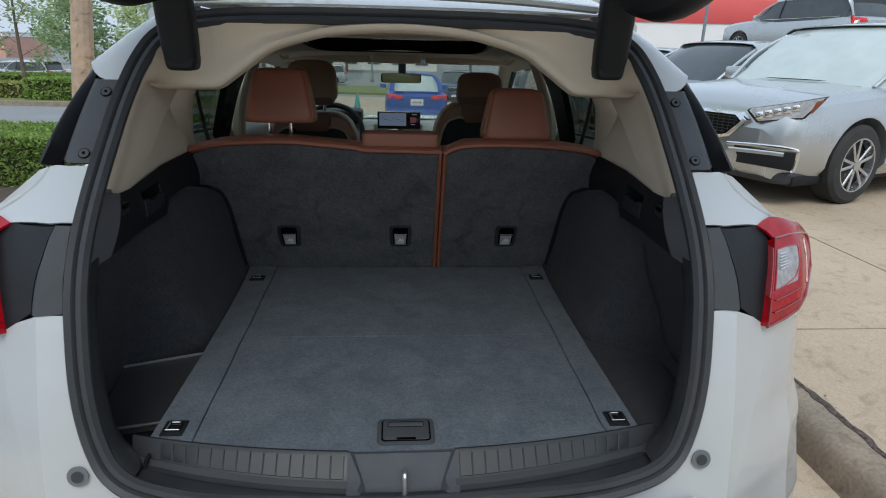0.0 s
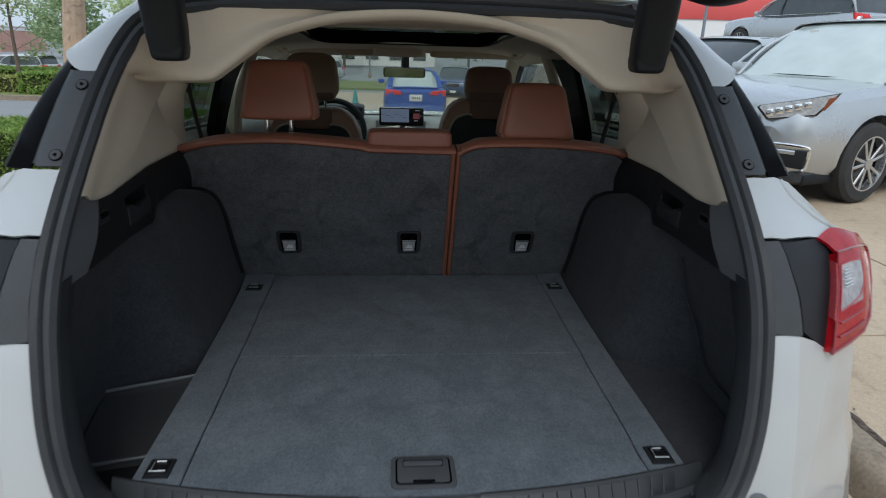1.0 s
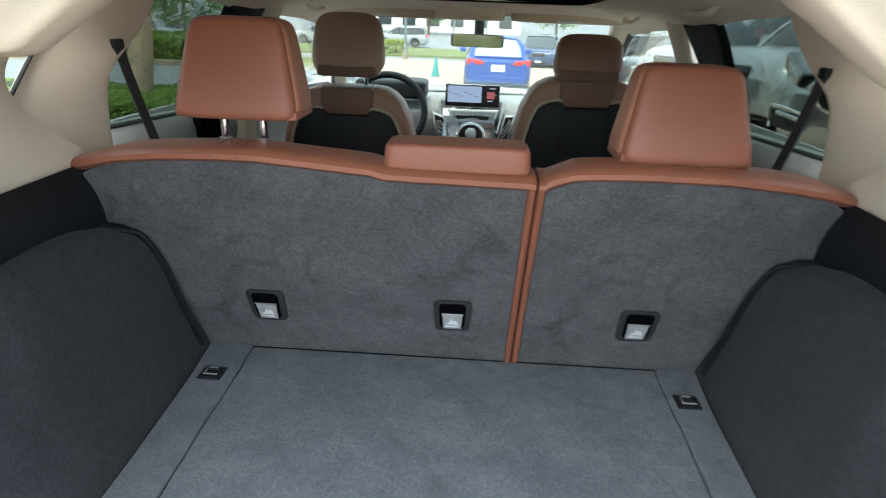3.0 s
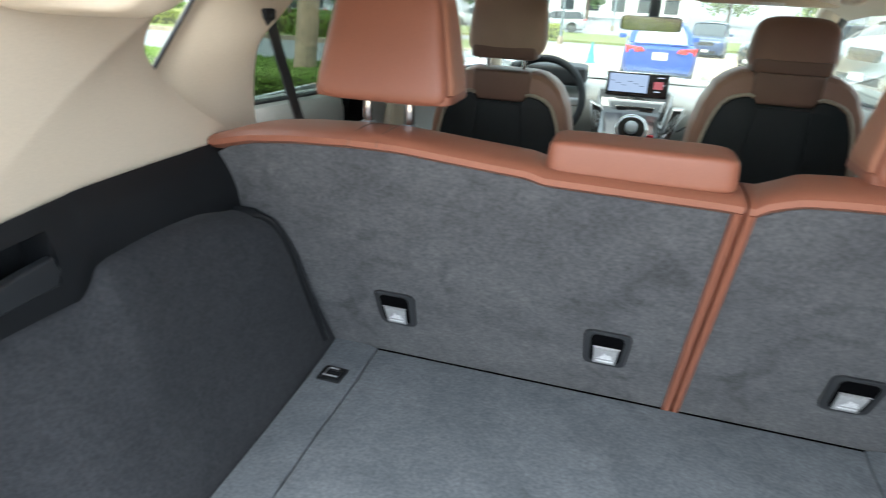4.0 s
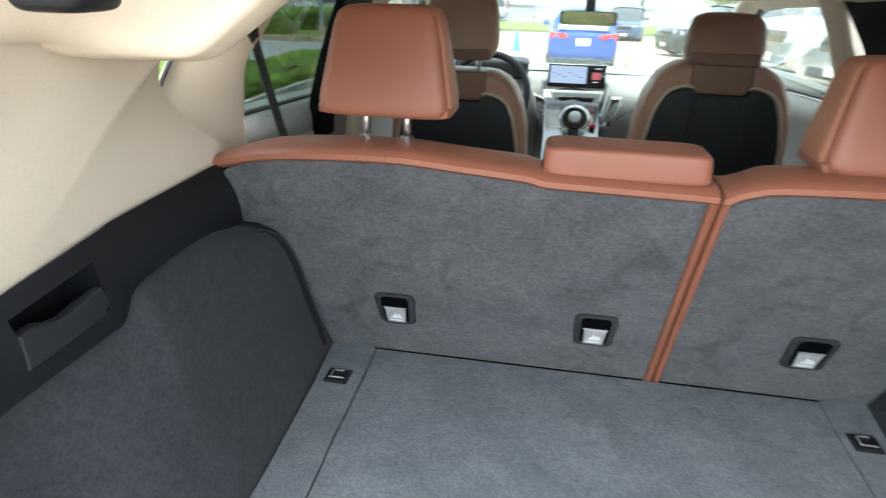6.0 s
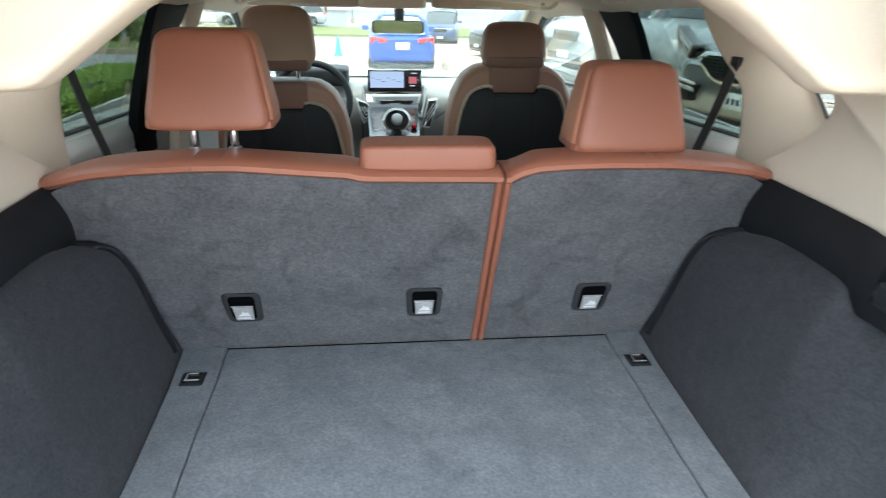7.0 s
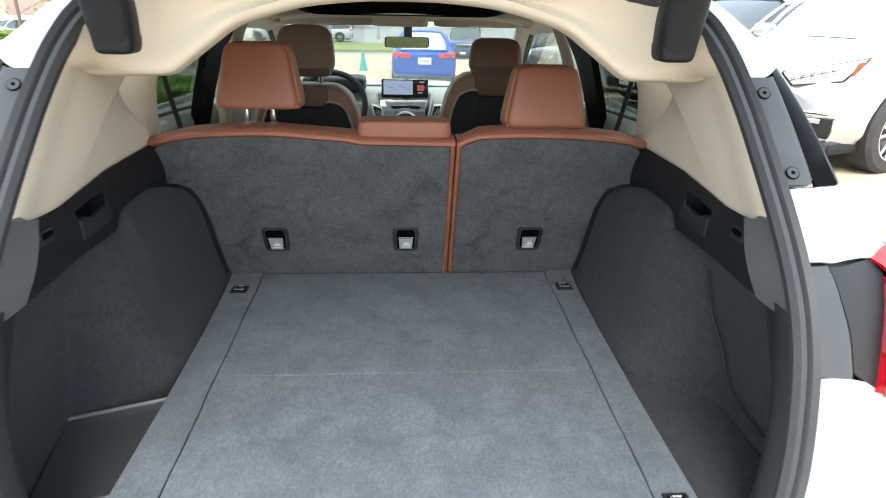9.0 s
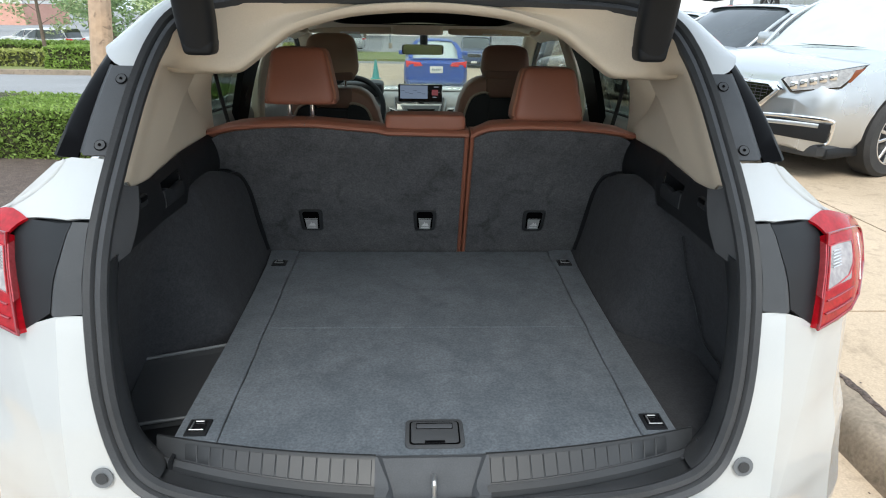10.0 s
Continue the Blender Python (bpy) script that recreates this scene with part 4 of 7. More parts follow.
rows = []
for y, z in ((1.84, 1.4575), (1.98, 1.457), (2.08, 1.456), (2.12, 1.456), (2.2, 1.454), (2.3, 1.450), (2.4, 1.445), (2.5, 1.437), (2.6, 1.426), (2.66, 1.419), (2.70, 1.413), (2.76, 1.410), (3.0, 1.404), (3.3, 1.390), (3.52, 1.368)):
    half_z = [(0.66, -0.055), (0.60, -0.024), (0.50, -0.006), (0.40, 0.0), (0.36, 0.001), (0.345, 0.0012), (0.31, 0.0015), (0.2, 0.002)]
    rows.append([(-x, y, z + d) for x, d in half_z] + [(0, y, z + 0.003)] + [(x, y, z + d) for x, d in half_z[::-1]])


def in_sunroof(c):
    """The opening over the cabin, with its corners cut round."""
    return abs(c.x) < 0.35 and 2.12 < c.y < 2.70 and abs(c.x) + max(0.0, c.y - 2.62) * 0.9 < 0.385


part("headliner", sheet(rows, 1, 1, 0.006, in_sunroof), LINER, suv, "pale fabric roof lining")
rim = [(-0.352, 2.13), (-0.354, 2.45), (-0.346, 2.60), (-0.322, 2.67), (-0.27, 2.700), (0, 2.708), (0.27, 2.700), (0.322, 2.67), (0.346, 2.60), (0.354, 2.45), (0.352, 2.13)]
rim = catmull([(x, y, float(np.interp(y, [2.12, 2.3, 2.5, 2.7], [1.458, 1.452, 1.439, 1.416]))) for x, y in rim], 4)
rows = [[(x * k, 2.4 + (y - 2.4) * k, z + d) for x, y, z in rim] for k, d in ((1.03, -0.006), (1.0, -0.008), (0.985, -0.004), (0.975, 0.016), (0.97, 0.040))]
part("sunroof_frame", sheet(rows, 1, 1, 0.003), PILLAR_BLACK, suv, "black frame of the sunroof")
part("frame_rear", boxed((0, 2.125, 1.482), (0.72, 0.012, 0.05), 0.003), PILLAR_BLACK, suv)
part("sunroof_pane", sheet([[(-0.36, 2.10, 1.502), (0, 2.10, 1.504), (0.36, 2.10, 1.502)], [(-0.36, 2.42, 1.484), (0, 2.42, 1.486), (0.36, 2.42, 1.484)], [(-0.36, 2.72, 1.452), (0, 2.72, 1.454), (0.36, 2.72, 1.452)]], 3, 3, 0.005), ROOF_PANE, suv, "tinted inner pane of the sunroof")

# ---- black side rails with grab pockets, carpeted wheelhouse sides
PROF = {}


def station(y, *profile):
    PROF[y] = profile


for s in (-1, 1):
    low = [(.540, 1.045, 1.047), (.546, 1.09, 1.042), (.552, 1.168, 1.038), (.553, 1.28, 1.041), (.553, 1.30, 1.041), (.553, 1.41, 1.038), (.553, 1.43, 1.037), (.555, 1.448, 1.048), (.556, 1.465, 1.064), (.558, 1.54, 1.069), (.562, 1.635, 1.062), (.570, 1.71, 1.042), (.575, 1.80, 1.02)]
    upp = [(.542, 1.130, 1.156), (.549, 1.17, 1.146), (.556, 1.22, 1.138), (.560, 1.28, 1.134), (.560, 1.30, 1.136), (.562, 1.41, 1.144), (.563, 1.43, 1.145), (.564, 1.448, 1.146), (.565, 1.465, 1.147), (.568, 1.54, 1.146), (.572, 1.635, 1.144), (.576, 1.71, 1.142), (.580, 1.80, 1.135)]
    low, upp = np.array(low), np.array(upp)
    rows = []
    for k in (0, 0.2, 0.38, 0.62, 0.80, 1.0):
        r = low + (upp - low) * k
        r[:, 0] -= 0.010 * math.sin(math.pi * k) * np.minimum(1.0, np.arange(len(r)) / 2.0)
        rows.append(r)
    bm = sheet(side(rows, s), 3, 2, 0.003, lambda c: 1.302 < c.y < 1.408 and 1.072 < c.z < 1.122)
    rail = part("side_rail", bm, PLASTIC, suv, "black plastic side rail with a moulded grab pocket")
    bm = bmesh.new()
    for c, sz in (((0.597, 1.355, 1.094), (0.004, 0.13, 0.080)), ((0.5755, 1.355, 1.128), (0.043, 0.126, 0.004)), ((0.5755, 1.355, 1.061), (0.043, 0.126, 0.004)), ((0.5755, 1.296, 1.0945), (0.043, 0.004, 0.069)), ((0.5755, 1.414, 1.0945), (0.043, 0.004, 0.069))):
        box(bm, (s * c[0], c[1], c[2]), sz)
    part("grab_pocket", bm, PLASTIC, rail)
    bm = prism([(1.300, 1.066), (1.350, 1.065), (1.404, 1.066), (1.411, 1.080), (1.405, 1.098), (1.375, 1.096), (1.350, 1.093), (1.336, 1.096), (1.322, 1.103), (1.300, 1.103)], s * 0.5415, s * 0.556, "x", 0.004, 3)
    part("grab_handle", bm, PLASTIC_GREY, rail, "black plastic hook handle")
    hook = part("hook", cushion((s * 0.549, 1.196, 1.112), (0.020, 0.042, 0.022), 0.5, n=10), PLASTIC_GREY, rail, "small moulded hook")
    part("hook_slot", cushion((s * 0.5415, 1.197, 1.1165), (0.008, 0.030, 0.010), 0.6, n=8), PILLAR_BLACK, hook)
    # end cap beside the seal; its turn to the light is painted in as paler grey
    rows = []
    for k in np.linspace(0, 1, 5):
        z = 1.046 + 0.120 * k
        b = np.array((.545, 1.11, 1.0425)) * (1 - k) + np.array((.548, 1.19, 1.1435)) * k
        a = np.array((ring_x(z) - 0.008, ring_y(z) + 0.002, z))
        b[0] -= 0.0075 * math.sin(math.pi * k)
        rows.append([a, a + (-0.002, 0.018, 0), a * 0.5 + b * 0.5 + (-0.002, 0, 0), b + (-0.0025, 0, 0)])
    part("rail_end", sheet(side(rows, s), 3, 2, 0.003), END_GREY, rail, "grey plastic end cap, painted paler for the light on it")
    # lower pillar lining
    rows = []
    for z in (0.715, 0.74, 0.77, 0.82, 0.88, 0.95, 1.01, 1.058):
        x, y = ring_x(z) - 0.014, ring_y(z)
        rows.append([(x + 0.006, y + 0.003, z), (x + 0.001, y + 0.018, z), (x + 0.004, y + 0.050, z), (x + 0.024 + 0.05 * max(0, 0.95 - z), y + 0.085, z), (0.575 + 0.18 * max(0, 0.98 - z), y + 0.14, z)])
    part("pillar_foot", sheet(side(rows, s), 3, 2, 0.003), SILL, suv, "black plastic lower pillar lining")
    # wheelhouse side
    if not PROF:
        station(1.02, (.556, 1.030), (.575, 1.00), (.594, .95), (.606, .90), (.618, .82), (.630, .735), (.630, .60))
        station(1.10, (.566, 1.041), (.582, 1.00), (.596, .95), (.606, .90), (.618, .82), (.630, .735), (.630, .60))
        station(1.24, (.563, 1.040), (.577, 1.00), (.590, .95), (.602, .90), (.615, .82), (.628, .735), (.628, .60))
        station(1.285, (.561, 1.042), (.569, 1.01), (.576, .96), (.584, .91), (.594, .83), (.606, .735), (.606, .60))
        station(1.33, (.559, 1.041), (.558, 1.010), (.553, .96), (.547, .91), (.538, .83), (.526, .735), (.526, .60))
        station(1.375, (.558, 1.040), (.549, 1.015), (.536, .965), (.525, .915), (.505, .83), (.471, .735), (.471, .60))
        station(1.43, (.558, 1.039), (.541, 1.026), (.524, .98), (.513, .92), (.494, .83), (.458, .735), (.458, .60))
        station(1.45, (.559, 1.052), (.540, 1.044), (.521, .995), (.510, .935), (.493, .835), (.458, .735), (.458, .60))
        station(1.475, (.560, 1.069), (.541, 1.058), (.519, 1.006), (.508, .945), (.492, .84), (.459, .735), (.459, .60))
        station(1.60, (.565, 1.066), (.544, 1.054), (.520, 1.008), (.507, .95), (.493, .85), (.464, .735), (.464, .60))
        station(1.70, (.572, 1.044), (.546, 1.038), (.517, 1.016), (.503, .962), (.493, .86), (.470, .735), (.470, .60))
        station(1.75, (.576, 1.034), (.548, 1.031), (.514, 1.013), (.501, .962), (.493, .86), (.473, .735), (.473, .60))
        station(1.82, (.580, 1.024), (.550, 1.016), (.516, 1.000), (.502, .945), (.494, .85), (.478, .735), (.478, .60))
        station(1.90, (.590, 1.010), (.550, 1.000), (.520, .980), (.504, .935), (.494, .845), (.480, .735), (.480, .60))
    rows = [[(x, y, z) for x, z in prof] for y, prof in PROF.items()]
    part("wheelhouse_side", sheet(side(rows, s), 3, 3, 0.004), SIDE_CARPET, suv, "black carpeted wheelhouse side", 70)
    lip = [(.577, 1.728, 1.036), (.550, 1.736, 1.033), (.530, 1.742, 1.029), (.514, 1.750, 1.014), (.5015, 1.772, .965), (.4945, 1.803, .88), (.483, 1.838, .765)]
    part("edge_guard", sweep(oval(0.0055, 0.010, 10), catmull(side([lip], s)[0], 3), up=(s, 0, 0.3)), PLASTIC, suv, "black plastic edge guard")

# the storage pocket beside the floor, with two moulded ridges
part("pocket_floor", sheet([[(-0.452, 1.325, 0.728), (-0.625, 1.275, 0.722)], [(-0.452, 1.31, 0.724), (-0.625, 1.262, 0.718)], [(-0.452, 1.14, 0.668), (-0.625, 1.10, 0.668)], [(-0.452, 1.13, 0.655), (-0.625, 1.09, 0.655)], [(-0.452, 1.11, 0.60), (-0.625, 1.07, 0.60)], [(-0.452, 0.93, 0.58), (-0.625, 0.93, 0.58)]], 1, 3, 0.004), POCKET, suv, "black plastic storage pocket with ridges")
for a, b in (((-0.450, 1.320, 0.730), (-0.630, 1.266, 0.724)), ((-0.450, 1.137, 0.671), (-0.622, 1.097, 0.671))):
    part("pocket_ridge", sweep(oval(0.0035, 0.0035, 8), [a, b]), GREY_CAP, suv)
part("pocket_wall", boxed((-0.450, 1.13, 0.65), (0.006, 0.40, 0.15)), PLASTIC, suv)
part("pocket_floor", sheet([[(0.452, 1.40, 0.730), (0.625, 1.34, 0.730)], [(0.452, 1.20, 0.720), (0.625, 1.20, 0.720)], [(0.452, 0.93, 0.716), (0.625, 0.93, 0.716)]], 1, 3, 0.004), SIDE_CARPET, suv, "black carpeted side tray")
part("side_net_slot", sweep(oval(0.0022, 0.0022, 6), catmull([(0.560, 1.296, 1.006), (0.566, 1.284, 0.965), (0.577, 1.270, 0.915), (0.596, 1.250, 0.858), (0.606, 1.240, 0.815), (0.612, 1.222, 0.785), (0.616, 1.18, 0.772), (0.618, 1.12, 0.766)], 4)), PLASTIC_GREY, suv)

# ---- sill plate and striker
def mat_edge(x):
    return 0.914 + 0.28 * x * x


def sill_edge(x):
    return 0.852 + 0.40 * x * x


for s in (-1, 1):
    rows = []
    for x in np.linspace(0.094, 0.484, 11):
        a, b = mat_edge(x), sill_edge(x)
        rows.append([(s * x, a, 0.735), (s * x, a - 0.003, 0.748), (s * x, a - 0.008, 0.749), (s * x, a - 0.011, 0.743), (s * x, b + 0.014, 0.7175), (s * x, b + 0.010, 0.7205), (s * x, b, 0.7145), (s * x, b - 0.003, 0.706), (s * x, b + 0.004, 0.690)])
    plate = part("sill_plate", sheet(rows, 1, 1, 0.003), SILL, suv, "black plastic sill plate with ribbed tread")
    for i in range(14):
        x = 0.112 + i * 0.0235
        rows = []
        for xx in (x - 0.0113, x - 0.0102, x + 0.0102, x + 0.0113):
            a, b = mat_edge(xx) - 0.0125, sill_edge(xx) + 0.0155
            edge = 0.0 if abs(xx - x) > 0.011 else 0.0012
            rows.append([(s * xx, a + (b - a) * f, 0.7431 - 0.0253 * f + h + (edge if h > 0 else 0.0)) for f, h in ((0.0, -0.002), (0.02, 0.0008), (0.5, 0.0008), (0.98, 0.0008), (1.0, -0.002))])
        part("tread_rib", sheet(rows, 1, 1, 0.001), SILL, plate)
for s in (-1, 1):
    rows = []
    for x, y, z in catmull([p for p in RING[::-1] if 0.0 <= p[0] < 0.53 and p[2] < 0.80], 4):
        xi = min(x, 0.484)
        lift = max(0.0, z - 0.70) * 0.6
        rows.append([(s * xi, sill_edge(xi) + 0.003, 0.702 + lift), (s * (xi * 0.6 + x * 0.4), sill_edge(xi) * 0.6 + y * 0.4 - 0.001, 0.702 + lift), (s * x, y + 0.004, z + 0.004)])
    part("sill_apron", sheet(rows, 2, 1, 0.002), SILL, suv, "black plastic lip between the sill and the seal")
rows = []
for y, z, low, w in ((0.914, 0.744, 0.744, 0.085), (0.906, 0.748, 0.745, 0.085), (0.874, 0.723, 0.704, 0.067), (0.864, 0.717, 0.699, 0.065), (0.852, 0.713, 0.697, 0.070), (0.846, 0.690, 0.688, 0.070)):
    rows.append([(-0.095, y, z), (-w - 0.006, y, z), (-w + 0.002, y, low), (w + 0.002, y, low), (w + 0.010, y, z), (0.099, y, z)])
bm = sheet(rows, 1, 1, 0.003)
# lighter grey than the sill, painting the light on its upturned slope
part("striker_pan", bm, HANDLE, suv, "plastic recess round the latch striker, painted lighter as if lit")
part("striker", sweep(oval(0.004, 0.004, 8), catmull([(0.004, 0.878, 0.700), (0.004, 0.878, 0.728), (0.004, 0.868, 0.738), (0.004, 0.852, 0.736), (0.004, 0.850, 0.695)], 4), up=(1, 0, 0)), SILVER_TRIM, suv, "bright steel latch striker")

# ---- structure under and round the cabin
part("load_pan", boxed((0, 1.40, 0.55), (1.13, 1.06, 0.06)), PLASTIC, suv)
part("cabin_floor", boxed((0, 3.15, 0.36), (1.50, 2.55, 0.06)), CARPET, suv, "dark cabin floor")
part("bulkhead", boxed((0, 4.60, 0.58), (1.5, 0.03, 0.60)), PLASTIC, suv)
# dark boxes added to stop daylight leaking in past the seat corners
for s in (-1, 1):
    part("side_filler", boxed((s * 0.672, 1.96, 0.80), (0.09, 0.28, 0.54), 0.02), PLASTIC, suv)
# black block added so the gap behind the floor board shows as a shadow line
part("gap_filler", boxed((0, 1.890, 0.695), (0.98, 0.040, 0.075)), PILLAR_BLACK, suv)
part("seat_riser", boxed((0, 2.0, 0.50), (1.12, 0.08, 0.3)), CARPET, suv)

# ---- doors, pillars and windows of the cabin
for s in (-1, 1):
    for y0, y1, nm in ((1.97, 2.70, "rear_door"), (2.74, 4.05, "front_door")):
        b0 = 1.135 - (y0 - 1.97) * 0.045
        rows = []
        for y in np.linspace(y0, y1, 5):
            b = 1.128 - (y - 1.97) * 0.06
            rows.append([(0.90, y, b - 0.02), (0.80, y, b), (0.735, y, b + 0.002), (0.705, y, b - 0.012), (0.695, y, b - 0.06), (0.715, y, b - 0.16), (0.70, y, 0.76), (0.74, y, 0.42)])
        door = part(nm, sheet(side(rows, s), 2, 2, 0.006), GREY_LEATHER, suv, "grey door panel with a soft top")
        part("window_seal", sweep(oval(0.008, 0.006, 8), [(s * 0.742, y0, b0 - 0.002), (s * 0.742, y1, 1.131 - (y1 - 1.97) * 0.06)]), RUBBER, door)
        if nm == "rear_door":
            gl = [[(0.745, y0 - 0.02, 1.10), (0.745, y1, 1.07)], [(0.715, y0 + 0.02, 1.27), (0.712, y1, 1.27)], [(0.665, y0 + 0.10, 1.45), (0.66, y1 - 0.03, 1.46)]]
        else:
            gl = [[(0.745, y0, 1.07), (0.755, y1 + 0.25, 1.03)], [(0.712, y0 + 0.01, 1.27), (0.725, y1 - 0.20, 1.22)], [(0.66, y0 + 0.05, 1.46), (0.665, y1 - 0.58, 1.42)]]
        part("door_glass", sheet(side(gl, s), 3, 3, 0.004), PRIVACY if nm == "rear_door" else GLASS, door, "tinted window" if nm == "rear_door" else "clear window")
        if nm == "rear_door":
            part("door_pull", boxed((s * 0.69, 2.30, 1.03), (0.014, 0.12, 0.02), 0.005), SILVER_TRIM, door)
    # centre pillar: dark window frame and pale lining
    part("window_frame", sweep([(-0.066, -0.012), (0.066, -0.012), (0.066, 0.012), (-0.066, 0.012)], catmull([(s * 0.70, 2.45, 1.00), (s * 0.692, 2.46, 1.09), (s * 0.668, 2.59, 1.28), (s * 0.640, 2.72, 1.40), (s * 0.625, 2.78, 1.45)], 4), up=(s, 0, 0)), PILLAR_BLACK, suv, "black window frame")
    part("centre_pillar", sweep(oval(0.055, 0.022, 12, 0.6), catmull([(s * 0.70, 2.70, 0.45), (s * 0.69, 2.72, 1.05), (s * 0.668, 2.80, 1.25), (s * 0.625, 2.91, 1.42)], 4), up=(s, 0, 0)), BEIGE, suv, "beige centre pillar lining")
    # front pillar
    part("front_pillar", sweep(oval(0.040, 0.028, 12, 0.6), catmull([(s * 0.615, 3.42, 1.40), (s * 0.625, 3.62, 1.335), (s * 0.675, 4.0, 1.18), (s * 0.755, 4.42, 0.95)], 5)), BEIGE, suv, "beige front pillar lining")
    part("pillar_edge", sweep(oval(0.014, 0.014, 8), catmull([(s * 0.655, 3.30, 1.42), (s * 0.675, 3.58, 1.335), (s * 0.715, 3.95, 1.18), (s * 0.755, 4.3, 1.03)], 5)), RUBBER, suv)
    path = catmull([(s * 0.612, 1.935, 1.305), (s * 0.613, 1.962, 1.24), (s * 0.612, 1.992, 1.17), (s * 0.608, 2.03, 1.08)], 4)
    belt = part("seat_belt", sweep([(-0.0012, -0.014), (0.0012, -0.014), (0.0012, 0.014), (-0.0012, 0.014)], path, up=(0, 1, 0.2)), BELT, suv, "dark grey seat belt webbing")
    part("belt_guide", cushion((s * 0.614, 1.937, 1.305), (0.012, 0.030, 0.018), 0.6, n=8), PLASTIC, belt)
    # grab handles under the roof edge
    for y, x, z, d in ((3.08, 0.553, 1.396, 0.075), (2.54, 0.598, 1.428, 0.095)):
        loop_path = catmull([(s * (x + 0.014), y - d, z + 0.010), (s * (x - 0.002), y - d, z - 0.014), (s * (x - 0.016), y - d * 0.86, z - 0.030), (s * (x - 0.020), y, z - 0.033), (s * (x - 0.016), y + d * 0.86, z - 0.030), (s * (x - 0.002), y + d, z - 0.014), (s * (x + 0.014), y + d, z + 0.010)], 4)
        grip = part("roof_grip", sweep(oval(0.011, 0.008, 10, 0.8), loop_path), LINER, suv, "pale moulded roof grip")
        for e in (-1, 1):
            part("grip_foot", cushion((s * (x + 0.008), y + e * d, z + 0.004), (0.036, 0.034, 0.018), 0.5, n=8), BEIGE, grip)
    x0, x1 = (0.153, 0.597) if s > 0 else (0.128, 0.580)
    part("sun_visor", cushion((s * (x0 + x1) / 2, 3.45, 1.365), (x1 - x0, 0.15, 0.040), 0.34, n=14, lean=0.0), BEIGE, suv, "pale sun visor folded up")
    part("visor_tag", boxed((s * (x0 + x1) / 2, 3.372, 1.352), (0.10, 0.003, 0.009), 0.002), WHITE_TAB, suv)
part("roof_console", cushion((-0.012, 3.38, 1.372), (0.26, 0.26, 0.05), 0.4, n=14), LINER, suv, "pale overhead console")
mirror = part("rear_view_mirror", cushion((0.022, 3.70, 1.256), (0.236, 0.03, 0.056), 0.35, n=14), PLASTIC, suv, "interior rear-view mirror")
mg = prism([(-0.088, 1.240), (-0.078, 1.231), (0.125, 1.229), (0.132, 1.24), (0.134, 1.272), (0.125, 1.279), (-0.078, 1.283), (-0.088, 1.275)], 3.681, 3.684)
mg.transform(Matrix.Translation((0, 3.682, 1.256)) @ Matrix.Rotation(radians(-3.0), 4, "X") @ Matrix.Translation((0, -3.682, -1.256)))
part("mirror_glass", mg, CHROME, mirror, "mirror glass")
part("mirror_stem", cylinder(bmesh.new(), (0.028, 3.72, 1.315), 0.022, 0.09, "z", 16), PLASTIC, mirror)

# ---- dashboard
dash = thing("dashboard", (0, 4.2, 0.40), "pale grey dashboard with a dark centre stack", "dashboard")
rows = []
for x in (-0.73, -0.6, -0.45, -0.30, -0.18, 0, 0.18, 0.30, 0.45, 0.6, 0.73):
    k = 0.02 if abs(x) < 0.2 else 0.0
    rows.append([(x, 4.47, 0.935), (x, 4.30, 0.942), (x, 4.12, 0.938 + k), (x, 4.02, 0.915 + k), (x, 3.99, 0.86), (x, 4.02, 0.76), (x, 4.10, 0.62), (x, 4.16, 0.45), (x, 4.2, 0.39)])
part("upper_pad", sheet(rows, 3, 2, 0.01), GREY_LEATHER, dash, "pale soft dashboard pad")
part("cluster_hood", cushion((-0.40, 4.03, 1.0), (0.36, 0.22, 0.09), 0.5, n=14), PLASTIC, dash)
rows = []
for y, z, w in ((4.0, 0.93, 0.135), (3.97, 0.88, 0.13), (3.93, 0.845, 0.125), (3.80, 0.80, 0.12), (3.62, 0.755, 0.115), (3.30, 0.70, 0.115), (2.95, 0.69, 0.115)):
    rows.append([(-w - 0.03, y + 0.02, 0.40), (-w - 0.02, y + 0.01, z - 0.05), (-w, y, z), (0, y, z + 0.006), (w, y, z), (w + 0.02, y + 0.01, z - 0.05), (w + 0.03, y + 0.02, 0.40)])
part("centre_console", sheet(rows, 1, 2, 0.006), GLOSS_BLACK, dash, "gloss black centre console")
part("console_lid", cushion((0, 3.02, 0.70), (0.22, 0.30, 0.09), 0.4, n=12), LEATHER, dash)
def stack_plate(poly, y0, y1, bevel, lean=0.35):
    """A plate of the centre stack, drawn from the rear and leaning back."""
    bm = prism(poly, y0, y1, "y", bevel)
    for v in bm.verts:
        v.co.y += lean * (v.co.z - 0.87)
    return bm


part("stack_face", stack_plate([(-.150, .950), (.165, .950), (.150, .88), (.120, .735), (-.100, .735), (-.130, .88)], 3.968, 4.06, 0.008), END_GREY, dash, "dark grey centre stack")
radio = part("radio_panel", stack_plate([(-.112, .912), (.148, .914), (.126, .838), (-.080, .836)], 3.955, 3.972, 0.004), SILVER_TRIM, dash, "bright silver radio surround")
part("radio_face", stack_plate([(-.098, .902), (.134, .904), (.116, .848), (-.070, .846)], 3.951, 3.957, 0.002), GREY_CAP, radio)
part("radio_slot", stack_plate([(-.072, .886), (.106, .888), (.096, .866), (-.060, .864)], 3.947, 3.953, 0.003), GLOSS_BLACK, radio, "black disc slot")
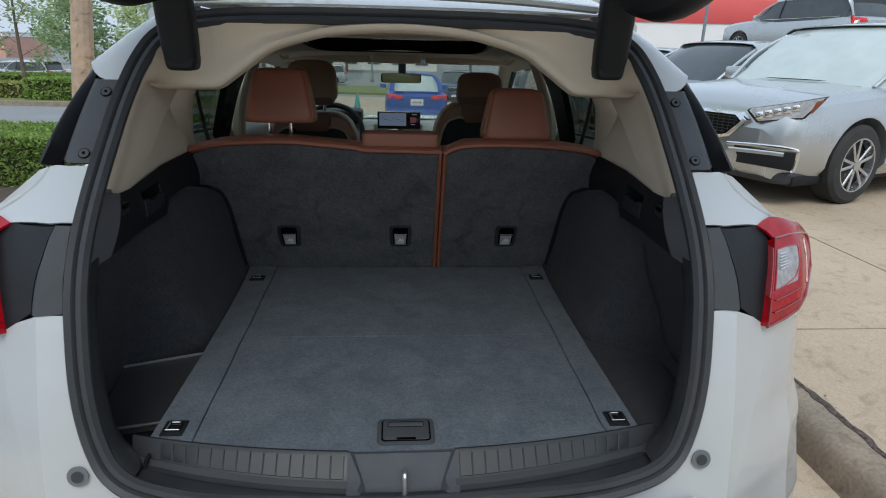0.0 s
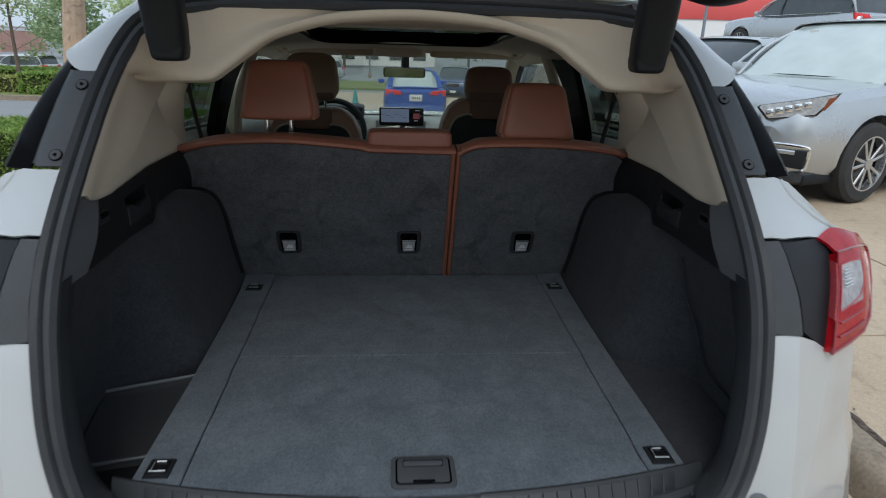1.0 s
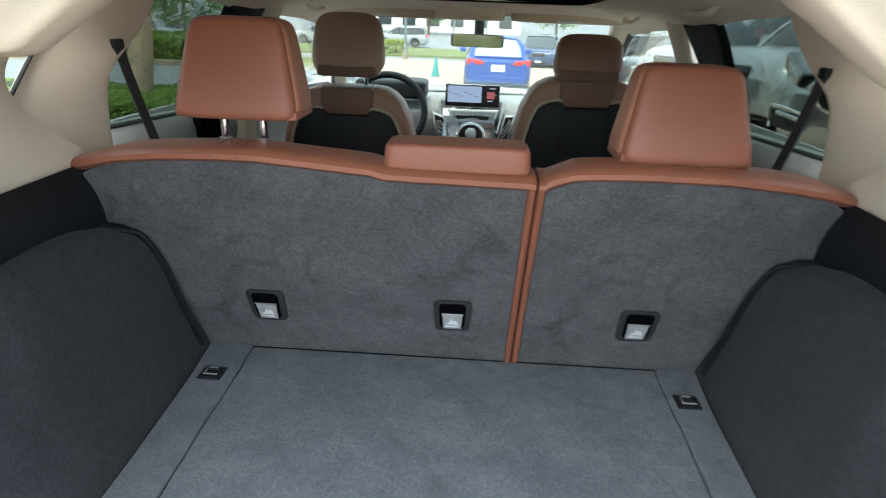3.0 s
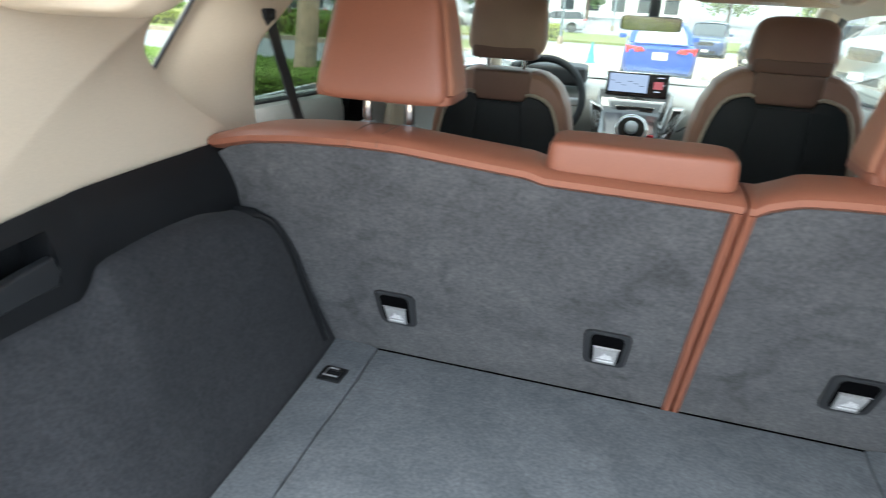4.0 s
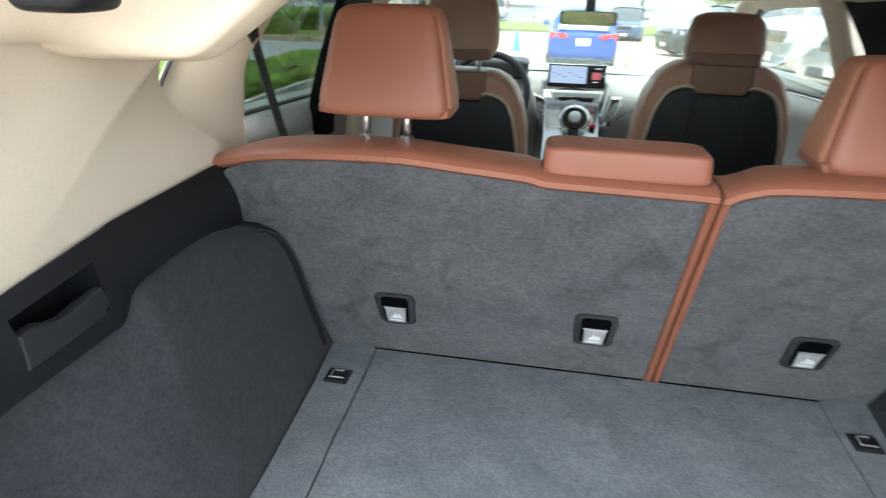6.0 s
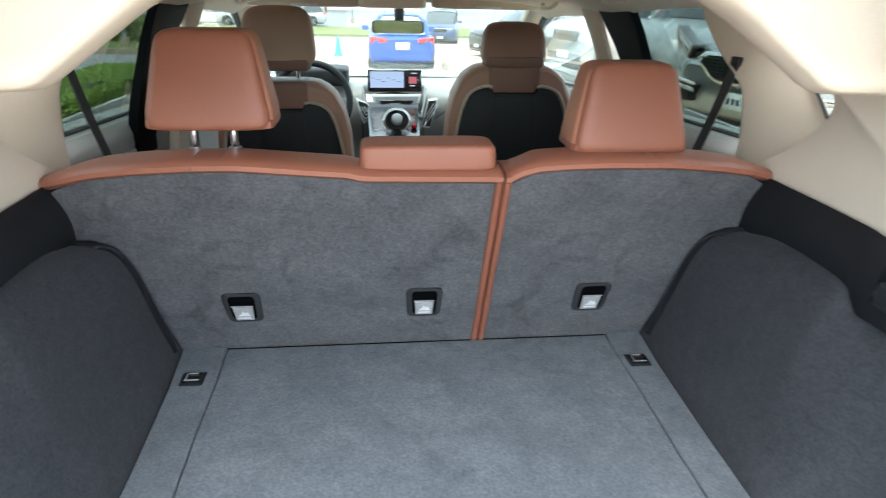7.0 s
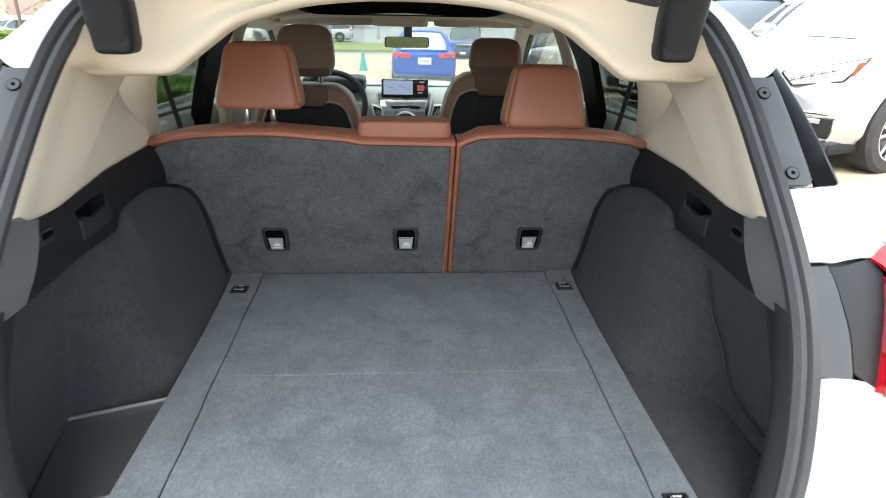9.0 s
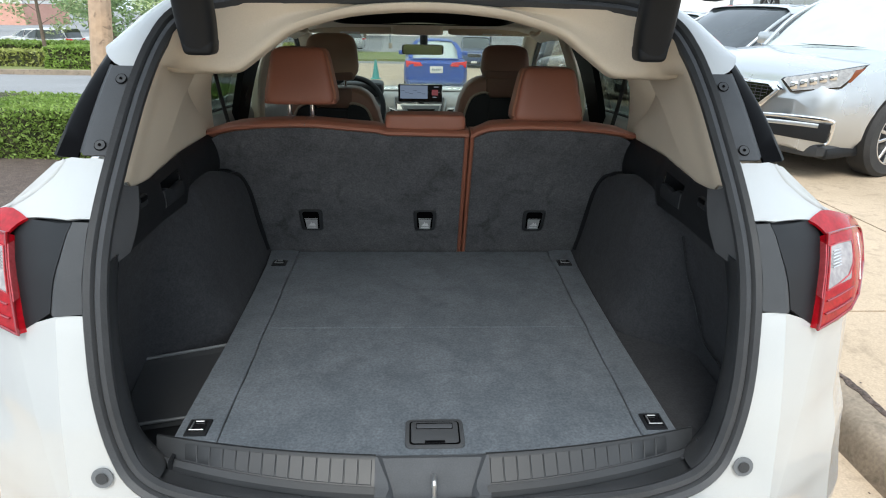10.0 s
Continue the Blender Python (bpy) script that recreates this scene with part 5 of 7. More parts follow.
for k in range(3):
    x0 = -.076 + 0.067 * k
    part("radio_key", stack_plate([(x0, .832), (x0 + .058, .832), (x0 + .055, .818), (x0 + .004, .818)], 3.951, 3.965, 0.003), SILVER_TRIM, radio)
part("dial_panel", stack_plate([(-.098, .830), (.146, .832), (.120, .735), (-.085, .735)], 3.957, 3.970, 0.003), GLOSS_BLACK, dash, "gloss black panel round the dial")
kc = Matrix.Translation((0.013, 3.74, 0.827)) @ Matrix.Rotation(radians(58), 4, "X")
ringp = [(0.062 * math.cos(a), 0.058 * math.sin(a), 0.0) for a in np.linspace(0, 2 * math.pi, 33)[:-1]]
bm = sweep(oval(0.006, 0.006, 8), ringp, True)
bm.transform(kc)
part("knob_ring", bm, CHROME, dash, "bright ring round the drive mode dial")
bm = cylinder(bmesh.new(), (0, 0, -0.006), 0.058, 0.008, "z", 28)
bm.transform(kc)
part("dial_plate", bm, GLOSS_BLACK, dash)
bm = cylinder(bmesh.new(), (0, 0, 0.012), 0.026, 0.034, "z", 28, bevel=0.004)
bm.transform(kc)
part("mode_dial", bm, SILVER_TRIM, dash, "silver drive mode dial")
part("red_key", boxed((0.096, 3.73, 0.80), (0.028, 0.02, 0.018), 0.004), RED_LENS, dash)
for s, shape in ((1, [(.182, .892), (.232, .896), (.226, .855), (.186, .752), (.140, .756)]), (-1, [(-.188, .896), (-.128, .876), (-.098, .80), (-.100, .742), (-.142, .752), (-.176, .83)])):
    mid_x, mid_z = sum(p[0] for p in shape) / len(shape), sum(p[1] for p in shape) / len(shape)
    vent = part("air_vent", stack_plate(shape, 3.944, 3.99, 0.005), SILVER_TRIM, dash, "tall air vent in a silver surround")
    part("vent_recess", stack_plate([(mid_x + (a - mid_x) * 0.78, mid_z + (b - mid_z) * 0.88) for a, b in shape], 3.940, 3.950, 0.002), GLOSS_BLACK, vent)
    for k in range(3):
        d = -0.014 + 0.014 * k
        lean_x = 0.030 if s > 0 else -0.022
        part("vent_slat", stack_plate([(mid_x + d + lean_x - .0015, mid_z + .042), (mid_x + d + lean_x + .0015, mid_z + .042), (mid_x + d - lean_x + .0015, mid_z - .042), (mid_x + d - lean_x - .0015, mid_z - .042)], 3.935, 3.944, 0.0005), SILVER_TRIM, vent)
    part("stack_trim", sweep(oval(0.005, 0.005, 8), catmull([(s * 0.165 + 0.012, 3.985, 0.945), (s * 0.150 + 0.010, 3.955, 0.87), (s * 0.118 + 0.010, 3.905, 0.745)], 5)), SILVER_TRIM, dash)
part("glovebox_trim", sweep(oval(0.004, 0.004, 6), catmull([(0.215, 3.95, 0.79), (0.29, 3.97, 0.835), (0.40, 3.985, 0.852), (0.56, 3.985, 0.857), (0.70, 4.0, 0.86)], 4)), GLOSS_BLACK, dash)

display = thing("display", (0.010, 4.02, 0.92), "black centre display showing a pale map", "screen")
dm = Matrix.Translation((0.012, 4.0, 0.979)) @ Matrix.Rotation(radians(-8), 4, "X")
part("housing", boxed((0, 0, 0), (0.278, 0.024, 0.108), 0.007, 2, dm), GLOSS_BLACK, display)
part("map_pane", boxed((-0.040, -0.0135, 0.004), (0.172, 0.002, 0.080), 0, 1, dm), SCREEN_MAP, display, "lit pale blue map")
part("red_tile", boxed((0.092, -0.0135, 0.002), (0.040, 0.002, 0.034), 0, 1, dm), SCREEN_RED, display)
for cx, cz, w in ((0.10, 0.036, 0.03), (0.09, -0.026, 0.025), (0.118, 0.004, 0.005)):
    part("text_bar", boxed((cx, -0.0135, cz), (w, 0.002, 0.005), 0, 1, dm), SCREEN_LINE, display)
bm = bmesh.new()
for k in range(6):
    box(bm, (-0.11 + 0.026 * k, -0.0148, 0.012 - 0.009 * (k % 3)), (0.022, 0.001, 0.0025), 0, 1, dm)
part("map_roads", bm, SCREEN_DARK, display)
part("stand", boxed((0.010, 4.035, 0.935), (0.20, 0.05, 0.05), 0.01), PLASTIC, display)

steering = thing("steering_wheel", (-0.385, 3.72, 0.92), "black leather steering wheel with silver spokes", "steering wheel")
sm = Matrix.Translation((-0.385, 3.70, 0.925)) @ Matrix.Rotation(radians(66), 4, "X")
bm = sweep(oval(0.016, 0.016, 10), [(0.178 * math.cos(a), 0.178 * math.sin(a), 0) for a in np.linspace(0, 2 * math.pi, 49)[:-1]], True)
bm.transform(sm)
part("rim", bm, PLASTIC, steering)
bm = cylinder(bmesh.new(), (0, 0, -0.01), 0.07, 0.05, "z", 28, bevel=0.01)
bm.transform(sm)
part("hub", bm, PLASTIC, steering)
for a in (0, 180, 270):
    bm = boxed((0.115, 0, -0.008), (0.11, 0.035, 0.018), 0.006, 2, sm @ Matrix.Rotation(radians(a), 4, "Z"))
    part("spoke", bm, SILVER_TRIM, steering)
bm = cylinder(bmesh.new(), (0, 0, -0.16), 0.04, 0.32, "z", 18)
bm.transform(sm)
part("column", bm, PLASTIC, steering)

# ---- load floor
floor_board = thing("cargo_floor", (0, 1.40, 0.58), "black carpeted load floor in two boards with side strips", "load floor")


def board_side(y, s):
    """The slightly wavering line between the board and its side strip."""
    k = (y - 0.95) / 0.92
    return s * (0.381 + 0.014 * k) + 0.005 + 0.0009 * math.sin(23 * y + s) + 0.0006 * math.sin(61 * y)


def board(y0, y1, curved):
    ys = np.linspace(y0, y1, 12)
    if curved:
        xs = np.linspace(board_side(0.955, -1), board_side(0.955, 1), 13)
        poly = [(x, mat_edge(x) + 0.002) for x in xs]
        ys = [y for y in ys if y > 0.99]
    else:
        poly = []
    poly += [(board_side(y, 1) - 0.0012, y) for y in ys] + [(board_side(y, -1) + 0.0012, y) for y in ys[::-1]]
    return prism(poly, 0.722, 0.744, "z", 0.0025)


part("board", board(0.92, 1.3690, True), CARPET, floor_board, "black carpet board", flat=True)
part("board", board(1.3705, 1.8705, False), CARPET, floor_board, "black carpet board", flat=True)
part("support", boxed((0, 1.40, 0.65), (0.84, 0.9, 0.138)), PLASTIC, floor_board)
for s in (-1, 1):
    poly = [(board_side(y, s) + s * 0.0012, y) for y in np.linspace(0.955, 1.874, 16)] + [(s * 0.482, 1.90), (s * 0.469, 1.75), (s * 0.461, 1.55), (s * 0.456, 1.30), (s * 0.456, 1.10), (s * 0.456, 0.965)]
    part("side_strip", prism(poly, 0.70, 0.745, "z", 0.004), CARPET, floor_board, "black carpet strip beside the board", flat=True)
    for y, w, d in ((0.994, 0.040, 0.046), (1.768, 0.042, 0.040)):
        x = s * (0.419 if y < 1.2 else 0.431)
        ring = part("tie_down", boxed((x, y, 0.7465), (w, d, 0.004), 0.0015), PLASTIC, floor_board, "black tie-down plate with a bright loop")
        bm = bmesh.new()
        part("well", boxed((x, y, 0.7490), (w * 0.72, d * 0.66, 0.0012)), GLOSS_BLACK, ring)
        t = 0.0024
        for c, sz in (((x, y - d * 0.26, 0.7515), (w * 0.66, t, t)), ((x, y + d * 0.26, 0.7515), (w * 0.40, t, t)), ((x - w * 0.26, y, 0.7515), (t, d * 0.5, t))):
            box(bm, c, sz, 0.0008, 1)
        part("loop", bm, SILVER_TRIM, ring, "bright steel loop")
def rounded(w, d, r=0.2, cx=0.008, cy=0.969):
    """A rectangle with round corners, as a polygon."""
    out = []
    for sx, sy, a0 in ((1, 1, 0), (-1, 1, 90), (-1, -1, 180), (1, -1, 270)):
        for k in range(5):
            a = radians(a0 + 22.5 * k)
            out.append((cx + sx * (w - r * d) + r * d * math.cos(a), cy + sy * (d - r * d) + r * d * math.sin(a)))
    return out


latch = part("lift_handle", prism(rounded(0.053, 0.0395, 0.28), 0.738, 0.7478, "z", 0.0022), TRIM_GREY, floor_board, "black plastic lift handle in a raised frame")
part("groove", prism(rounded(0.0455, 0.0325, 0.24), 0.7476, 0.7481, "z"), PILLAR_BLACK, latch)
part("paddle", prism(rounded(0.0425, 0.0295, 0.22), 0.7478, 0.7502, "z", 0.0012), TRIM_GREY, latch)
part("slot", prism(rounded(0.0335, 0.0085, 0.3, 0.008, 0.985), 0.7500, 0.7505, "z"), PILLAR_BLACK, latch, "dark finger slot")
part("grip", prism(rounded(0.0325, 0.0060, 0.5, 0.008, 0.9835), 0.7503, 0.7522, "z", 0.0010), HANDLE, latch)
part("notch", prism(rounded(0.018, 0.0030, 0.5, 0.008, 0.9415), 0.7500, 0.7506, "z"), PILLAR_BLACK, latch)

# ---- rear seats
def back_y(z):
    return 1.877 - 0.435 * (z - 0.745)


def lean_back(bm, off=0.0):
    for v in bm.verts:
        v.co.y += back_y(v.co.z) + off
    return bm


def top_line(x):
    """The height of the seat's top edge."""
    return float(np.interp(x, [-.574, -.560, -.535, -.498, -.44, -.36, -.29, -.215, -.13, -.107, .113, .135, .155, .180, .22, .28, .39, .48, .535, .560, .574],
                           [1.146, 1.157, 1.166, 1.1745, 1.181, 1.185, 1.185, 1.178, 1.171, 1.164, 1.160, 1.157, 1.168, 1.179, 1.182, 1.184, 1.183, 1.1755, 1.167, 1.157, 1.146]))


def seat_latch(x, parent):
    z = 0.864
    oct8 = [(a * (1.0 + 0.06 * b), b) for a, b in ((-1, -.72), (-.92, -.9), (-.72, -1), (.72, -1), (.92, -.9), (1, -.72), (1, .72), (.92, .9), (.72, 1), (-.72, 1), (-.92, .9), (-1, .72))]
    bez = part("latch", lean_back(prism([(x + .0335 * a, z + .0385 * b) for a, b in oct8], -0.006, 0.004, "y", 0.0025)), POCKET, parent, "dark grey latch surround with a silver tab")
    part("latch_well", lean_back(prism([(x + .0235 * a, z + .001 + .0315 * b) for a, b in oct8], -0.0072, -0.0062, "y")), PILLAR_BLACK, bez)
    part("latch_bar", lean_back(boxed((x, -0.0105, z + .0085), (.040, .003, .0018), .0006, 1)), SILVER_TRIM, bez)
    bm = prism([(x - .0165, z - .0300), (x + .0165, z - .0300), (x + .0185, z + .005), (x - .0185, z + .005)], -0.012, -0.0066, "y", 0.0025)
    part("latch_tab", lean_back(bm), LATCH_SILVER, bez, "silver latch tab with a small pale symbol")
    bm = prism([(x - .011, z - .017), (x + .012, z - .017), (x + .007, z - .006), (x + .003, z - .009), (x - .001, z - .003), (x - .004, z - .010)], -0.0127, -0.0119, "y")
    part("latch_mark", lean_back(bm), WHITE_TAB, bez)
    part("latch_mark", lean_back(boxed((x, -0.0123, z - .0225), (.024, .001, .003))), WHITE_TAB, bez)


def rear_seat(x0, x1, label, group):
    seat = thing("rear_seat", ((x0 + x1) / 2, 2.05, 0.40), label, "car seat", group)
    outer = x0 if abs(x0) > abs(x1) else x1
    s = -1 if outer < 0 else 1
    inner = x1 if s < 0 else x0
    tops = [x for x in np.linspace(min(inner, s * 0.569), max(inner, s * 0.569), 30)]
    edge = [(x, top_line(x) - 0.019) for x in tops]
    if s > 0:
        edge = edge[::-1]
    # outline from the outer top corner to the divider, down, along the floor, and up past the wheelhouse
    poly = edge + [(inner, 0.738), (s * 0.482, 0.738), (s * 0.498, 0.77), (s * 0.508, 0.85), (s * 0.516, 0.95), (s * 0.545, 0.995), (s * 0.576, 1.010), (s * 0.5765, 1.05), (s * 0.574, 1.10)]
    bm = lean_back(prism(poly, 0.0, 0.075, "y", 0.004))
    part("backrest", bm, SEAT_CARPET, seat, "black carpeted seat back", flat=True)
    line = [(x, back_y(top_line(x)) + 0.049, top_line(x) - 0.0120) for x in np.linspace(s * 0.561, inner, 34)]
    line = [(s * 0.5845, back_y(1.06) + 0.050, 1.060), (s * 0.583, back_y(1.095) + 0.050, 1.095), (s * 0.580, back_y(1.118) + 0.050, 1.118), (s * 0.573, back_y(1.134) + 0.050, 1.135)] + line
    part("top_roll", sweep(oval(0.050, 0.0125, 16, 0.75), line), LEATHER, seat, "brown leather roll along the top")
    piping = [(inner, back_y(z) + 0.006, z) for z in np.linspace(0.740, top_line(inner) - 0.012, 12)]
    off = 0.0040 if s > 0 else -0.0040
    part("edge_piping", sweep(oval(0.0068, 0.014, 10, 0.8), [(x + off, y, z) for x, y, z in piping], up=(0, 1, 0)), LEATHER, seat, "brown leather edge")
    part("front_pad", lean_back(prism([(x0 + 0.02, 0.80), (x1 - 0.02, 0.80), (x1 - 0.03, 1.13), (x0 + 0.03, 1.13)], 0.078, 0.16, "y", 0.02)), LEATHER, seat)
    part("cushion", cushion(((x0 + x1) / 2, 2.24, 0.585), (x1 - x0 - 0.02, 0.52, 0.19), 0.35), LEATHER, seat)
    part("seat_base", boxed(((x0 + x1) / 2, 2.24, 0.445), (x1 - x0 - 0.06, 0.46, 0.11)), PLASTIC, seat)
    for x in ((0.372, 0.352) if s > 0 else (-0.352, -0.314)):
        arc = [(x + 0.002 * math.sin(a), back_y(top_line(x)) + 0.049 + 0.0503 * math.sin(a), top_line(x) - 0.0120 + 0.0128 * math.cos(a)) for a in np.linspace(-1.75, 0.9, 14)]
        part("stitch_fold", sweep(oval(0.0011, 0.0011, 6), arc, up=(1, 0, 0)), FRONT_PAD, seat, "dark stitched seam")
    return seat


left_seat = rear_seat(-0.615, 0.1185, "wide rear seat back in black carpet with brown leather edges", "rear seats")
right_seat = rear_seat(0.1245, 0.615, "narrow rear seat back in black carpet with brown leather edges", "rear seats")
for x in (-0.337, 0.004):
    seat_latch(x, left_seat)
seat_latch(0.337, right_seat)


def headrest(c, size, parent, taper, posts, rise, mat=LEATHER):
    ob = part("headrest", cushion(c, (size[0] * 0.95, size[1], size[2]), 0.40, taper, 24, 0.12), mat, parent, "brown leather headrest")
    part("side_panel", cushion((c[0], c[1] + 0.008, c[2]), (size[0], size[1] * 0.90, size[2] * 0.985), 0.42, (taper[0] * 0.96, taper[1]), 24, 0.12), LEATHER_SIDE_LIT, ob, "leather side panels, painted paler as if lit")
    part("welt", cushion((c[0], c[1] + 0.001, c[2] - size[2] * 0.5 + 0.009), (size[0] * 0.95, size[1] * 0.99, 0.016), 0.45, n=14), mat, ob)
    for x in posts:
        part("post", cylinder(bmesh.new(), (x, c[1] + 0.005, c[2] - size[2] / 2 - rise / 2 + 0.01), 0.0065, rise + 0.03, "z", 14), CHROME, ob, "bright steel post")
        part("post_collar", cylinder(bmesh.new(), (x, c[1] + 0.005, c[2] - size[2] / 2 - rise + 0.004), 0.011, 0.010, "z", 18, bevel=0.003), SILVER_TRIM, ob)
    return ob


headrest((-0.334, 1.786, 1.290), (0.203, 0.105, 0.146), left_seat, (0.30, 0.35), (-0.372, -0.310), 0.045)
headrest((0.338, 1.778, 1.250), (0.208, 0.105, 0.142), right_seat, (0.30, 0.35), (0.30, 0.375), 0.006)
part("centre_headrest", cushion((0.002, 1.756, 1.177), (0.222, 0.092, 0.042), 0.30, (0.03, 0.12), 20), LEATHER, left_seat, "low brown leather centre headrest")

# ---- front seats
def front_seat(x, dz, hz, hh, leather, label):
    seat = thing("front_seat", (x, 3.1, 0.40), label, "car seat", "front seats")
    yb = 2.815
    half_w = [(.09, 1.137), (.12, 1.132), (.150, 1.116), (.174, 1.094), (.201, 1.040), (.218, .963), (.224, .85), (.21, .62)]
    poly = [(-a, b) for a, b in half_w[::-1]] + half_w
    bm = prism([(x + a, b + dz * (b > 0.7)) for a, b in poly], yb, yb + 0.15, "y", 0.03, 3)
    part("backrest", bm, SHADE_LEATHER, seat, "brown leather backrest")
    half_s = [(.066, 1.052), (.076, 1.066), (.088, 1.071), (.120, 1.064), (.150, 1.044), (.172, .993), (.187, .92), (.193, .85), (.183, .62)]
    poly = [(x - a, b + dz * (b > 0.7)) for a, b in half_s[::-1]] + [(x + a, b + dz * (b > 0.7)) for a, b in half_s]
    part("back_shell", prism(poly, yb - 0.014, yb + 0.01, "y", 0.008), PLASTIC, seat, "black plastic seat back shell")
    path = catmull([(x + (a - x) * 1.02, yb - 0.009, b + 0.004) for a, b in poly[:8]], 2)
    part("pale_edge", sweep(oval(0.0055, 0.005, 8), path, up=(0, 1, 0)), PIPING, seat, "pale edge round the shell")
    path = catmull([(x + (a - x) * 1.02, yb - 0.009, b + 0.004) for a, b in poly[-8:]], 2)
    part("pale_edge", sweep(oval(0.0055, 0.005, 8), path, up=(0, 1, 0)), PIPING, seat, "pale edge round the shell")
    part("shell_relief", prism([(x - .075, .64), (x - .078, .93 + dz), (x - .066, 1.046 + dz), (x + .066, 1.046 + dz), (x + .078, .93 + dz), (x + .075, .64)], yb - 0.017, yb - 0.01, "y", 0.003), PLASTIC, seat)
    part("top_pad", prism([(x - .070, 1.050 + dz), (x + .070, 1.050 + dz), (x + .086, 1.068 + dz), (x + .088, 1.130 + dz), (x + .082, 1.1385 + dz), (x - .082, 1.1385 + dz), (x - .088, 1.130 + dz), (x - .086, 1.068 + dz)], yb - 0.006, yb + 0.13, "y", 0.012, 3), FRONT_PAD, seat, "darker brown leather shoulder pad")
    part("cushion", cushion((x, 3.17, 0.60), (0.48, 0.52, 0.20), 0.35), LEATHER, seat)
    part("seat_base", boxed((x, 3.17, 0.455), (0.42, 0.44, 0.13)), PLASTIC, seat)
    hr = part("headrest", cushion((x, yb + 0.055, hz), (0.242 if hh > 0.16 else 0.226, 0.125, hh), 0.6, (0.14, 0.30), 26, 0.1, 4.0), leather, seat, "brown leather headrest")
    part("headrest_base", cushion((x, yb + 0.050, hz - hh / 2 + 0.018), (0.196, 0.116, 0.040), 0.5, n=12), FRONT_PAD, hr)
    for dx in (-0.055, 0.055):
        part("post", cylinder(bmesh.new(), (x + dx, yb + 0.05, hz - hh / 2 - 0.03), 0.0065, 0.10, "z", 14), CHROME, hr, "bright steel post")
    return seat


front_seat(-0.388, 0.0, 1.268, 0.192, LIT_LEATHER, "driver's seat in brown leather with a black back shell")
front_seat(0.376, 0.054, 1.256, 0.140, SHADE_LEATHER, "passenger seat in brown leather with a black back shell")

# ---- other cars
def rings_loft(sections, ku=1, kv=2):
    """A closed body through half sections (half width, height) at stations along y."""
    rows = []
    for y, half_sec in sections:
        left = [(-x, y, z) for x, z in half_sec]
        rows.append(left[::-1] + [(x, y, z) for x, z in half_sec])
    r = np.array([catmull(row, ku) for row in rows])
    r = np.stack([catmull(r[:, i], kv) for i in range(r.shape[1])], 1)
    bm = bmesh.new()
    vs = [[bm.verts.new(p) for p in row] for row in r]
    n = len(vs[0])
    for i in range(len(vs) - 1):
        for j in range(n):
            bm.faces.new((vs[i][j], vs[i][(j + 1) % n], vs[i + 1][(j + 1) % n], vs[i + 1][j]))
    bm.faces.new(vs[0][::-1])
    bm.faces.new(vs[-1])
    return bm


